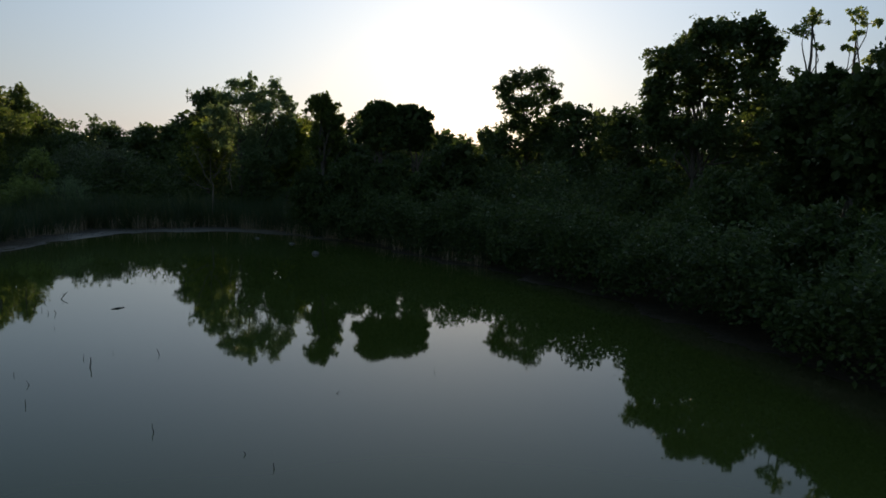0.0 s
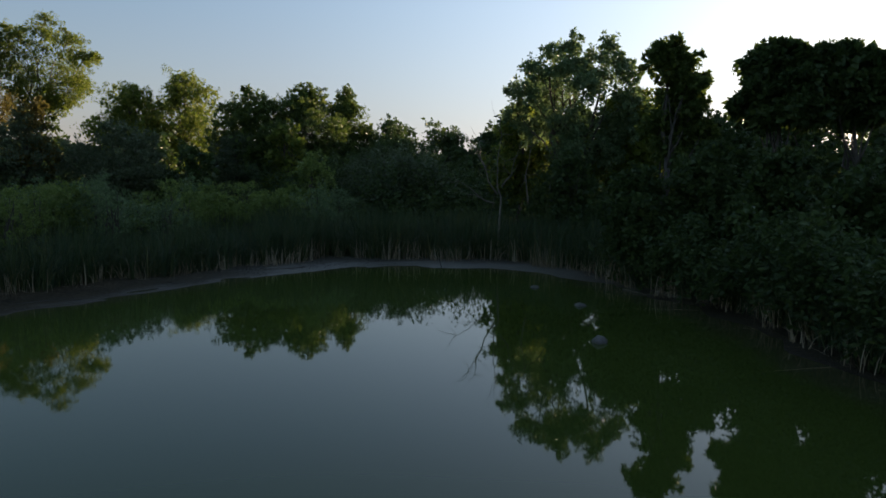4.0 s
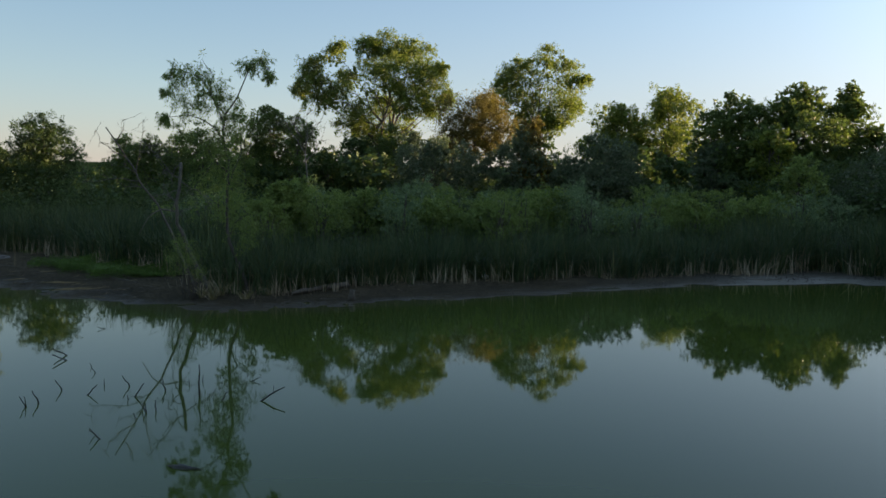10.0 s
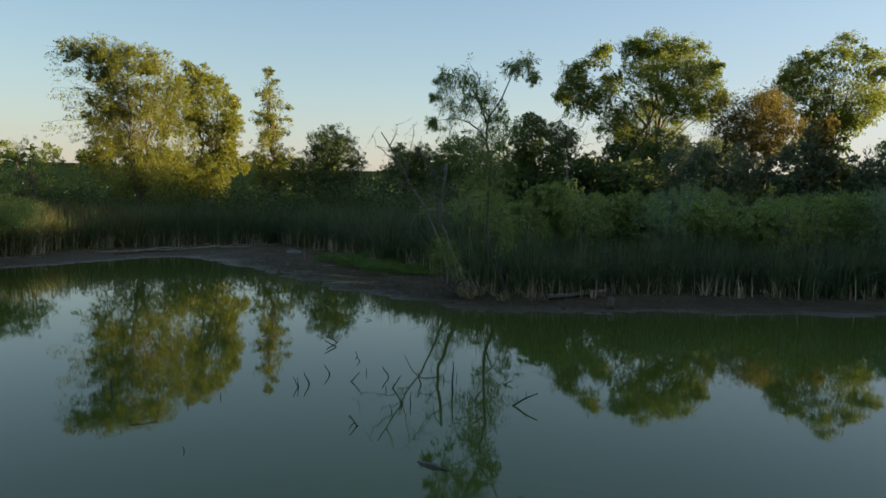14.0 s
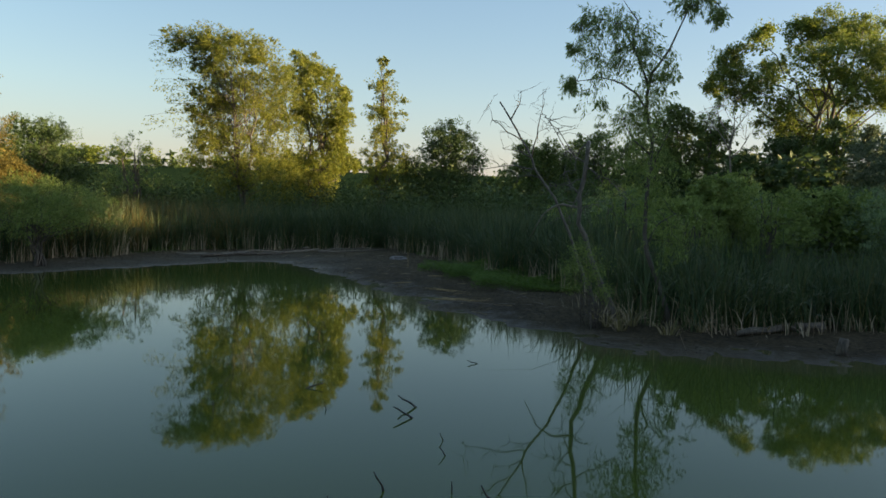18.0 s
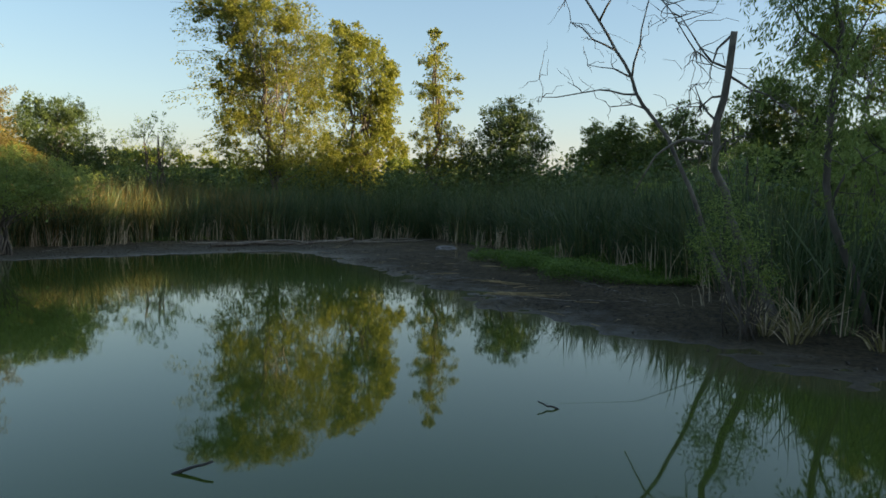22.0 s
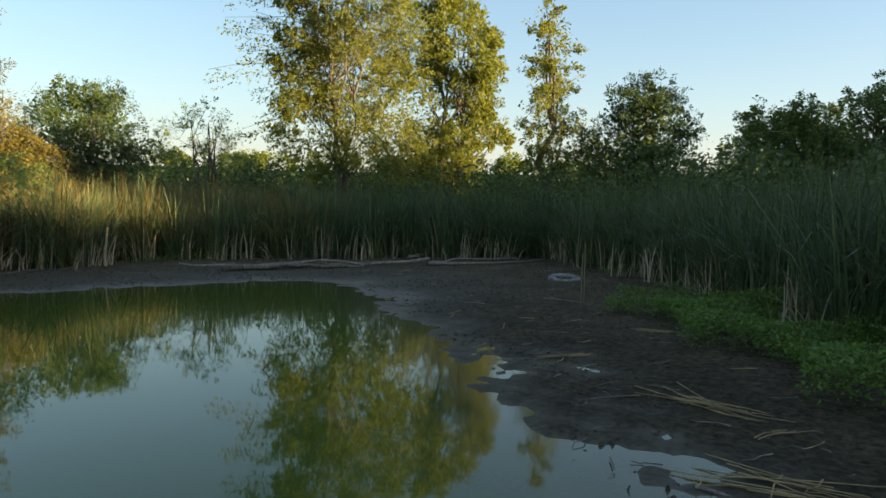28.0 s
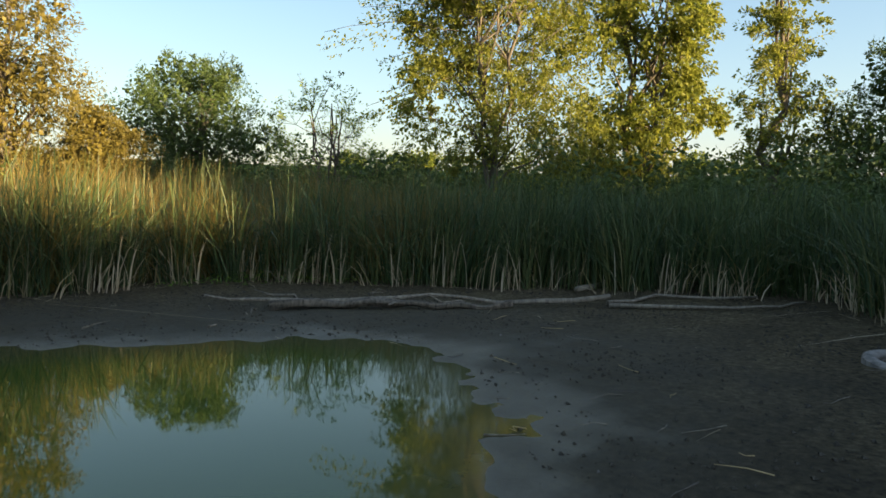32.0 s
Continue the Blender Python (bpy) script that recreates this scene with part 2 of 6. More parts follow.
def ground_material():
    """Bare wet mud by the water, earth and dead stalks under the reeds, grass in the field beyond."""
    m, n, l, b = material("mud_and_field")
    pos = n.new("ShaderNodeNewGeometry").outputs["Position"]
    sep = n.new("ShaderNodeSeparateXYZ")
    l.new(pos, sep.inputs[0])
    fine = noise_tex(n, l, 14.0, 6.0, 0.7, pos)
    broad = noise_tex(n, l, 0.9, 5.0, 0.6, pos)
    mud = ramp(n, l, fine, [(0.30, (0.034, 0.029, 0.018)), (0.5, (0.120, 0.102, 0.063)), (0.76, (0.270, 0.232, 0.150))])
    mud2 = ramp(n, l, broad, [(0.3, (0.58, 0.56, 0.55)), (0.7, (1.05, 1.0, 0.94))])
    mul = n.new("ShaderNodeMix")
    mul.data_type, mul.blend_type = "RGBA", "MULTIPLY"
    mul.inputs[0].default_value = 1.0
    l.new(mud, mul.inputs[6])
    l.new(mud2, mul.inputs[7])
    grass = ramp(n, l, noise_tex(n, l, 0.25, 8.0, 0.7, pos), [(0.3, (0.014, 0.030, 0.013)), (0.7, (0.030, 0.050, 0.021))])
    far = n.new("ShaderNodeMapRange")
    far.inputs[1].default_value, far.inputs[2].default_value = 0.5, 0.9
    l.new(sep.outputs[2], far.inputs[0])
    mx = n.new("ShaderNodeMix")
    mx.data_type = "RGBA"
    l.new(far.outputs[0], mx.inputs[0])
    # dark pock marks: shade of small pits put into the mud's colour
    pit = n.new("ShaderNodeTexVoronoi")
    pit.inputs["Scale"].default_value = 7.5
    l.new(pos, pit.inputs["Vector"])
    hole_shade = ramp(n, l, pit.outputs["Distance"], [(0.08, (0.42, 0.42, 0.42)), (0.30, (1.0, 1.0, 1.0))])
    mul3 = n.new("ShaderNodeMix")
    mul3.data_type, mul3.blend_type = "RGBA", "MULTIPLY"
    l.new(ramp(n, l, noise_tex(n, l, 1.7, 3.0, 0.6, pos), [(0.36, (0.15, 0.15, 0.15)), (0.56, (1.0, 1.0, 1.0))]), mul3.inputs[0])
    l.new(mul.outputs[2], mul3.inputs[6])
    l.new(hole_shade, mul3.inputs[7])
    silt_sheen = n.new("ShaderNodeMix")
    silt_sheen.data_type = "RGBA"
    silt_sheen.inputs[7].default_value = (0.132, 0.123, 0.098, 1)
    damp = n.new("ShaderNodeMix")
    damp.data_type, damp.blend_type = "RGBA", "MULTIPLY"
    damp.inputs[0].default_value = 1.0
    l.new(mul3.outputs[2], damp.inputs[6])
    l.new(damp.outputs[2], silt_sheen.inputs[6])
    l.new(silt_sheen.outputs[2], mx.inputs[6])
    l.new(grass, mx.inputs[7])
    l.new(mx.outputs[2], b.inputs["Base Color"])
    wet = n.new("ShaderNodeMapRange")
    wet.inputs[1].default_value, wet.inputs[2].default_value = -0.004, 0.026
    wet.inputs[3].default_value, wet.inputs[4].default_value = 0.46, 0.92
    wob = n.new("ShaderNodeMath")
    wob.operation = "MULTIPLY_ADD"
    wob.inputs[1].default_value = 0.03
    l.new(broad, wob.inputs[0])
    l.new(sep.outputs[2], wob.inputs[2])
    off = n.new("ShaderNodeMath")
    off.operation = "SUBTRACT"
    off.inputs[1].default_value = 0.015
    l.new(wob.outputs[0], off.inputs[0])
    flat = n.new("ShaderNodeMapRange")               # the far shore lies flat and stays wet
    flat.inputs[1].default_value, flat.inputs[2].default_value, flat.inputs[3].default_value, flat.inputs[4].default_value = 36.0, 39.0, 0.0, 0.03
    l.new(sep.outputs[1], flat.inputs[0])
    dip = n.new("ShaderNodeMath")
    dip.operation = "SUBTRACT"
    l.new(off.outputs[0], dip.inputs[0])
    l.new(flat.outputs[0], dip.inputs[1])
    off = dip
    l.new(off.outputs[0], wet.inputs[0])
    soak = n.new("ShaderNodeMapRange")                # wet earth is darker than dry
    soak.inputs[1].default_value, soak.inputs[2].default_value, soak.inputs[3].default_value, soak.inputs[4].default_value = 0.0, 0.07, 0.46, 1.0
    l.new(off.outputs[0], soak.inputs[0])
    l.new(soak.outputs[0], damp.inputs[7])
    line = n.new("ShaderNodeMapRange")                # silt along the north and west waterline, the sky's sheen put into its colour
    line.inputs[1].default_value, line.inputs[2].default_value, line.inputs[3].default_value, line.inputs[4].default_value = 0.0, 0.08, 1.0, 0.0
    l.new(off.outputs[0], line.inputs[0])
    north = n.new("ShaderNodeMapRange")
    north.inputs[1].default_value, north.inputs[2].default_value = 31.0, 38.0
    l.new(sep.outputs[1], north.inputs[0])
    east = n.new("ShaderNodeMapRange")
    east.inputs[1].default_value, east.inputs[2].default_value, east.inputs[3].default_value, east.inputs[4].default_value = -13.0, -8.0, 1.0, 0.0
    l.new(sep.outputs[0], east.inputs[0])
    both_ways = n.new("ShaderNodeMath")
    both_ways.operation = "MULTIPLY"
    l.new(north.outputs[0], both_ways.inputs[0])
    l.new(east.outputs[0], both_ways.inputs[1])
    north = both_ways
    west = n.new("ShaderNodeMapRange")
    west.inputs[1].default_value, west.inputs[2].default_value, west.inputs[3].default_value, west.inputs[4].default_value = 11.0, 14.0, 0.85, 0.0
    l.new(sep.outputs[1], west.inputs[0])
    either = n.new("ShaderNodeMath")
    either.operation = "MAXIMUM"
    l.new(north.outputs[0], either.inputs[0])
    l.new(west.outputs[0], either.inputs[1])
    some = n.new("ShaderNodeMath")
    some.operation = "MULTIPLY"
    l.new(either.outputs[0], some.inputs[0])
    l.new(line.outputs[0], some.inputs[1])
    l.new(some.outputs[0], silt_sheen.inputs[0])
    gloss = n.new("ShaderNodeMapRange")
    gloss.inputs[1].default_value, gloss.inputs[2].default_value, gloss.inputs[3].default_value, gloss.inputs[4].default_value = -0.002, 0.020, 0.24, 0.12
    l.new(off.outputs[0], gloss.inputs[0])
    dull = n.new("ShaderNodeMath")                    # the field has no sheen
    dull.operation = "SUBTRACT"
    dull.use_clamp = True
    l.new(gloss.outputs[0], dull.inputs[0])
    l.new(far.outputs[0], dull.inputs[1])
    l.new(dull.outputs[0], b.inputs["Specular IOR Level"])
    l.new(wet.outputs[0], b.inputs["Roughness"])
    lump = noise_tex(n, l, 4.0, 10.0, 0.8, pos)
    grit = noise_tex(n, l, 26.0, 4.0, 0.7, pos)
    both = n.new("ShaderNodeMath")
    both.operation = "MULTIPLY_ADD"
    both.inputs[1].default_value = 0.35
    l.new(grit, both.inputs[0])
    l.new(lump, both.inputs[2])
    bump(n, l, b, both.outputs[0], 1.0, 0.15)
    rise = n.new("ShaderNodeMapRange")
    rise.inputs[1].default_value, rise.inputs[2].default_value, rise.inputs[3].default_value, rise.inputs[4].default_value = -0.004, 0.016, 0.15, 0.95
    l.new(off.outputs[0], rise.inputs[0])
    l.new(rise.outputs[0], n["Bump"].inputs["Strength"])
    return m


def plain_material(name, dark, light, scale=20.0, rough=0.7, relief=0.3):
    m, n, l, b = material(name)
    a = noise_tex(n, l, scale, 5.0, 0.6)
    l.new(ramp(n, l, a, [(0.3, dark), (0.7, light)]), b.inputs["Base Color"])
    b.inputs["Roughness"].default_value = rough
    bump(n, l, b, a, relief, 0.01)
    return m


WATER, GROUND = water_material(), ground_material()
LEAF_YELLOW = leaf_material("ash_leaves", (0.107, 0.137, 0.020), (0.195, 0.215, 0.037), (0.287, 0.283, 0.056), 0.65)
LEAF_MAPLE = leaf_material("maple_leaves", (0.106, 0.140, 0.020), (0.196, 0.218, 0.037), (0.291, 0.297, 0.056), 0.6)
LEAF_GREEN = leaf_material("cottonwood_leaves", (0.081, 0.120, 0.018), (0.149, 0.195, 0.030), (0.250, 0.275, 0.051), 0.55)
LEAF_DARK = leaf_material("oak_leaves", (0.034, 0.060, 0.015), (0.060, 0.096, 0.024), (0.100, 0.138, 0.038), 0.38)
LEAF_OAK = leaf_material("green_oak_leaves", (0.050, 0.084, 0.017), (0.096, 0.139, 0.029), (0.162, 0.202, 0.046), 0.42)
LEAF_GREY = leaf_material("olive_shrub_leaves", (0.056, 0.082, 0.036), (0.105, 0.138, 0.066), (0.185, 0.210, 0.120), 0.45)
LEAF_WILLOW = leaf_material("willow_leaves", (0.104, 0.159, 0.033), (0.177, 0.242, 0.055), (0.266, 0.319, 0.085), 0.45)
LEAF_SAGE = leaf_material("sandbar_willow_leaves", (0.091, 0.146, 0.056), (0.152, 0.220, 0.093), (0.232, 0.299, 0.140), 0.4)
LEAF_BROWN = leaf_material("turning_leaves", (0.080, 0.070, 0.015), (0.142, 0.118, 0.026), (0.212, 0.172, 0.041), 0.45)
REED_GREEN = leaf_material("cattail_blades", (0.024, 0.050, 0.021), (0.052, 0.088, 0.032), (0.112, 0.126, 0.044), 0.3)
# gold of dry grass, also of cattails with low sunlight in their colour
REED_GOLD = leaf_material("dry_sunlit_grass", (0.100, 0.078, 0.022), (0.180, 0.134, 0.038), (0.270, 0.195, 0.062), 0.4)
SEDGE = leaf_material("sedge_blades", (0.085, 0.090, 0.028), (0.160, 0.145, 0.050), (0.280, 0.235, 0.105), 0.3)
REED_DEAD = leaf_material("dead_stalks", (0.21, 0.16, 0.095), (0.37, 0.295, 0.19), (0.55, 0.46, 0.33), 0.15, 0.8)
STRAW = plain_material("yellow_straw", (0.16, 0.115, 0.05), (0.44, 0.33, 0.165), 6.0, 0.8)
WEED = leaf_material("smartweed_leaves", (0.052, 0.105, 0.015), (0.105, 0.185, 0.028), (0.170, 0.255, 0.046), 0.4)
BARK = wood_material("grey_brown_bark", (0.045, 0.037, 0.030), (0.13, 0.11, 0.088))
DEADWOOD = wood_material("weathered_dead_wood", (0.07, 0.057, 0.043), (0.25, 0.215, 0.165), 16.0)
SNAGWOOD = wood_material("grey_dead_bark", (0.055, 0.047, 0.039), (0.190, 0.165, 0.135), 12.0)
LOGBARK = wood_material("split_log_bark", (0.022, 0.018, 0.014), (0.17, 0.14, 0.105), 22.0)
CLOD = plain_material("wet_mud", (0.022, 0.019, 0.014), (0.065, 0.056, 0.042), 20.0, 0.95)
WETWOOD = wood_material("wet_black_wood", (0.010, 0.009, 0.008), (0.035, 0.030, 0.025), 20.0, 0.5)
RUBBER = plain_material("mud_coated_rubber", (0.075, 0.068, 0.062), (0.25, 0.23, 0.21), 9.0, 0.85)
STONE = plain_material("wet_grey_stone", (0.05, 0.045, 0.04), (0.14, 0.13, 0.115), 12.0, 0.6)
PALE = plain_material("pale_plastic_litter", (0.62, 0.60, 0.56), (0.78, 0.76, 0.72), 8.0, 0.5)


# ---- mesh helpers ----
def mesh_of(name, verts, faces, mat, smooth=False):
    """A mesh from arrays; faces all have the same number of corners."""
    verts, faces = np.asarray(verts, dtype=np.float32), np.asarray(faces, dtype=np.int32)
    k = faces.shape[1]
    me = bpy.data.meshes.new(name)
    me.vertices.add(len(verts))
    me.vertices.foreach_set("co", verts.ravel())
    me.loops.add(faces.size)
    me.loops.foreach_set("vertex_index", faces.ravel())
    me.polygons.add(len(faces))
    me.polygons.foreach_set("loop_start", np.arange(0, faces.size, k, dtype=np.int32))
    me.polygons.foreach_set("loop_total", np.full(len(faces), k, dtype=np.int32))
    me.polygons.foreach_set("use_smooth", np.full(len(faces), smooth))
    me.materials.append(mat)
    me.update(calc_edges=True)
    me.validate()
    return me


def part(name, mesh, parent, label=""):
    ob = new(name, mesh)
    if parent is not None:
        ob.parent = parent
    return tagged(ob, label)


def tubes(branches, sides=6, rng=None, knobs=0.0):
    """Vertices and faces of tapered round branches: (points, radius at the foot, radius at the tip)."""
    V, F, base = [], [], 0
    ang = np.linspace(0, 2 * np.pi, sides, endpoint=False)
    for pts, r0, r1 in branches:
        p = np.asarray(pts, dtype=float)
        k = len(p)
        d = np.gradient(p, axis=0)
        d /= np.linalg.norm(d, axis=1)[:, None] + 1e-9
        ref = np.array([0.31, 0.95, 0.05]) if abs(d[0][2]) > 0.7 else np.array([0.05, 0.1, 1.0])
        u = np.cross(d, ref)
        u /= np.linalg.norm(u, axis=1)[:, None] + 1e-9
        v = np.cross(d, u)
        r = r0 + (r1 - r0) * np.linspace(0, 1, k) ** 0.8
        ring = (np.cos(ang)[None, :, None] * u[:, None, :] + np.sin(ang)[None, :, None] * v[:, None, :])
        rr = np.repeat(r[:, None], sides, 1)
        if knobs and rng is not None:
            rr = rr * rng.uniform(1 - knobs, 1 + knobs, rr.shape)
        q = p[:, None, :] + ring * rr[:, :, None]
        V.append(q.reshape(-1, 3))
        i = np.arange(k - 1)[:, None] * sides + np.arange(sides)[None, :]
        j = np.arange(k - 1)[:, None] * sides + (np.arange(sides)[None, :] + 1) % sides
        F.append((np.stack([i, j, j + sides, i + sides], -1).reshape(-1, 4)) + base)
        V.append(p[[0, -1]])
        a = base + k * sides
        s = np.arange(sides)
        F.append(np.stack([np.full(sides, a), base + (s + 1) % sides, base + s, base + s], -1)[:, [0, 1, 2, 2]])
        F.append(np.stack([np.full(sides, a + 1), base + (k - 1) * sides + s, base + (k - 1) * sides + (s + 1) % sides], -1)[:, [0, 1, 2, 2]])
        base += k * sides + 2
    return np.concatenate(V), np.concatenate(F)


def tube_mesh(name, branches, mat, sides=6, rng=None, knobs=0.0):
    v, f = tubes(branches, sides, rng, knobs)
    tri = f[:, 2] == f[:, 3]
    me = bpy.data.meshes.new(name)
    me.from_pydata(v.tolist(), [], [t[:3] if b else t for t, b in zip(f.tolist(), tri.tolist())])
    me.polygons.foreach_set("use_smooth", np.ones(len(me.polygons), dtype=bool))
    me.materials.append(mat)
    me.update()
    return me


def bent(a, b, rng, steps=6, wobble=0.08, rise=0.0):
    """A crooked line from a to b; rise bows it upwards."""
    a, b = np.asarray(a, float), np.asarray(b, float)
    s = np.linspace(0, 1, steps)[:, None]
    n = np.linalg.norm(b - a)
    p = a + (b - a) * s
    w = rng.normal(0, wobble * n, (steps, 3)) * np.sin(np.pi * s)
    p = p + w
    p[:, 2] += (rise * n * np.sin(np.pi * s))[:, 0]
    return p


def leaves(centres, size, rng, droop=0.3, narrow=0.55, up=0.0, way=None):
    """One folded leaf blade at every centre, pointing along way where that is given."""
    k = len(centres)
    u = rng.normal(0, 1, (k, 3)) if way is None else way.copy()
    if way is None:
        u[:, 2] = u[:, 2] * 0.7 - droop
    u /= np.linalg.norm(u, axis=1)[:, None] + 1e-9
    w = rng.normal(0, 1, (k, 3))
    w[:, 2] += up
    v = np.cross(u, w)
    v /= np.linalg.norm(v, axis=1)[:, None] + 1e-9
    nrm = np.cross(u, v)
    s = (size * rng.uniform(0.6, 1.35, k))[:, None]
    a = centres
    b = centres + u * s * 0.45 + v * s * narrow * 0.5 + nrm * s * 0.08
    c = centres + u * s
    d = centres + u * s * 0.45 - v * s * narrow * 0.5 + nrm * s * 0.08
    verts = np.stack([a, b, c, d], 1).reshape(-1, 3)
    faces = np.arange(4 * k).reshape(-1, 4)
    return verts, faces


def blades(x, y, z, h, lean, az, width, rng, bend=0.8):
    """Grass-like strips: foot, height, lean at the tip in metres and its bearing, width at the foot."""
    k = len(x)
    fr = np.array([0.0, 0.4, 0.75, 1.0])
    wd = np.array([0.9, 1.0, 0.7, 0.08])
    tw = rng.uniform(0, 2 * np.pi, k)
    foot = np.stack([x, y, z], 1)
    way = np.stack([np.cos(az), np.sin(az), np.zeros(k)], 1)
    side = np.stack([np.cos(tw), np.sin(tw), np.zeros(k)], 1)
    rows = []
    for a, b in zip(fr, wd):
        c = foot + way * (lean * (a ** 2 * bend + a * (1 - bend)))[:, None]
        c[:, 2] += h * (a - 0.45 * a ** 4 * np.minimum(1, lean / (h + 1e-6)))
        rows += [c - side * (width * b * 0.5)[:, None], c + side * (width * b * 0.5)[:, None]]
    verts = np.stack(rows, 1).reshape(-1, 3)
    o = np.arange(k)[:, None] * 8
    q = np.array([[0, 1, 3, 2], [2, 3, 5, 4], [4, 5, 7, 6]])
    faces = (o[:, :, None] + q[None]).reshape(-1, 4)
    return verts, faces


# ---- the lie of the land ----
SHORE = np.array([(-0.8, 33.0), (-2.5, 35.3), (-4.6, 38.0), (-6.8, 40.0), (-9.0, 42.0), (-11.0, 43.0), (-13.5, 43.5), (-16.0, 42.5), (-18.4, 40.2), (-19.3, 37.0),
                  (-19.4, 32.0), (-19.1, 28.0), (-18.9, 24.0), (-18.8, 21.6), (-19.5, 20.0), (-21.0, 18.4), (-23.0, 16.4), (-24.9, 14.9), (-26.6, 13.8), (-28.7, 11.9),
                  (-30.3, 10.5), (-31.5, 9.0), (-31.0, 7.6), (-29.3, 6.7), (-27.5, 5.7), (-25.4, 4.4), (-23.0, 3.0), (-18.0, -3.0), (-10.0, -8.0), (0.0, -9.0),
                  (7.0, -5.0), (9.0, 2.0), (9.0, 10.0), (7.9, 16.0), (6.4, 21.0), (4.4, 25.5), (1.8, 29.8)])


def shore_distance(x, y):
    """Metres from the waterline: above nought on land, below on the pond."""
    x, y = np.asarray(x, float), np.asarray(y, float)
    best = np.full(x.shape, 1e9)
    inside = np.zeros(x.shape, bool)
    for (ax, ay), (bx, by) in zip(SHORE, np.roll(SHORE, -1, 0)):
        dx, dy = bx - ax, by - ay
        t = np.clip(((x - ax) * dx + (y - ay) * dy) / (dx * dx + dy * dy), 0, 1)
        best = np.minimum(best, np.hypot(x - ax - t * dx, y - ay - t * dy))
        cross = (ay > y) != (by > y)
        inside ^= cross & (x < (bx - ax) * (y - ay) / (by - ay + 1e-12) + ax)
    return np.where(inside, -best, best)


def waves(x, y):
    """Small lumps and hollows of the mud."""
    return (0.5 * np.sin(1.9 * x + 0.7 * y + 1.0) * np.sin(1.3 * y - 0.5 * x) + 0.3 * np.sin(4.1 * x - 2.3 * y) * np.sin(3.7 * y + 1.1 * x + 2.0)
            + 0.2 * np.sin(8.3 * x + 5.1 * y + 0.5) * np.sin(7.1 * y - 3.3 * x)
            + 0.30 * np.sin(5.3 * x - 6.7 * y + 2.0 * np.sin(1.7 * x + y)) * np.sin(3.9 * x + 5.9 * y + 1.7)
            + 0.22 * np.sin(13.1 * x + 9.7 * y + 1.5 * np.sin(3.1 * y)) * np.sin(11.3 * y - 8.9 * x + 0.4)
            + 0.06 * np.sin(22.0 * x - 17.0 * y + 1.1) * np.sin(19.0 * y + 24.0 * x))


def smooth(a, b, v):
    t = np.clip((v - a) / (b - a), 0, 1)
    return t * t * (3 - 2 * t)


def ground_z(x, y):
    x, y = np.asarray(x, float), np.asarray(y, float)
    d = shore_distance(x, y)
    flat = 0.020 - 0.007 * np.exp(-((x + 31.5) / 2.4) ** 2 - ((y - 10.0) / 2.7) ** 2) - 0.010 * np.exp(-((x + 25.0) / 1.8) ** 2 - ((y - 15.6) / 1.8) ** 2)
    land = flat * np.minimum(d, 6) + 0.03 * np.clip(d - 6, 0, 30) + 7.5 * smooth(25, 150, d) + 22.0 * smooth(150, 900, d)
    bed = np.maximum(-0.9, 0.045 * d - 0.10 * np.clip(-d - 1.5, 0, 20))
    z = np.where(d > 0, land, bed)
    return z + waves(x, y) * (0.010 + 0.009 * np.maximum(smooth(0.6, 2.2, d), smooth(12.5, 14.5, y))) * np.exp(-np.maximum(0, np.abs(d) - 1.5) / 4)


def gz(x, y):
    return float(ground_z(np.array([x]), np.array([y]))[0])


def lines(lo, hi, step, reach):
    inner = np.arange(lo, hi + 1e-6, step)
    g = np.cumsum(step * 1.15 ** np.arange(1, 100))
    g = g[g < reach]
    return np.concatenate([(lo - g)[::-1], inner, hi + g])


gx, gy = lines(-37.0, -19.5, 0.092, 2600.0), lines(5.0, 26.0, 0.092, 2600.0)
X, Y = np.meshgrid(gx, gy, indexing="ij")
Z = ground_z(X.ravel(), Y.ravel())
nx, ny = len(gx), len(gy)
i = (np.arange(nx - 1)[:, None] * ny + np.arange(ny - 1)[None, :]).ravel()
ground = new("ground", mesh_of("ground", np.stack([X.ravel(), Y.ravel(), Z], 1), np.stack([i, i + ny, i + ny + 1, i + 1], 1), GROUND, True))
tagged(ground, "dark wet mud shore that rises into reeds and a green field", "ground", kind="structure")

wx, wy = np.concatenate([np.arange(-36.0, -18.0, 0.15), np.linspace(-18, 12, 41)]), np.concatenate([np.linspace(-13, 3.9, 20), np.arange(4.0, 24.0, 0.15), np.linspace(24, 47, 40)])
X, Y = np.meshgrid(wx, wy, indexing="ij")
nx, ny = len(wx), len(wy)
i = (np.arange(nx - 1)[:, None] * ny + np.arange(ny - 1)[None, :]).ravel()
water = new("water", mesh_of("water", np.stack([X.ravel(), Y.ravel(), np.zeros(X.size)], 1), np.stack([i, i + ny, i + ny + 1, i + 1], 1), WATER, True))
water.data.attributes.new("depth", "FLOAT", "POINT").data.foreach_set("value", np.maximum(0.0, -ground_z(X.ravel(), Y.ravel())).astype(np.float32))
tagged(water, "still murky green pond water that mirrors the trees", "water", kind="structure")


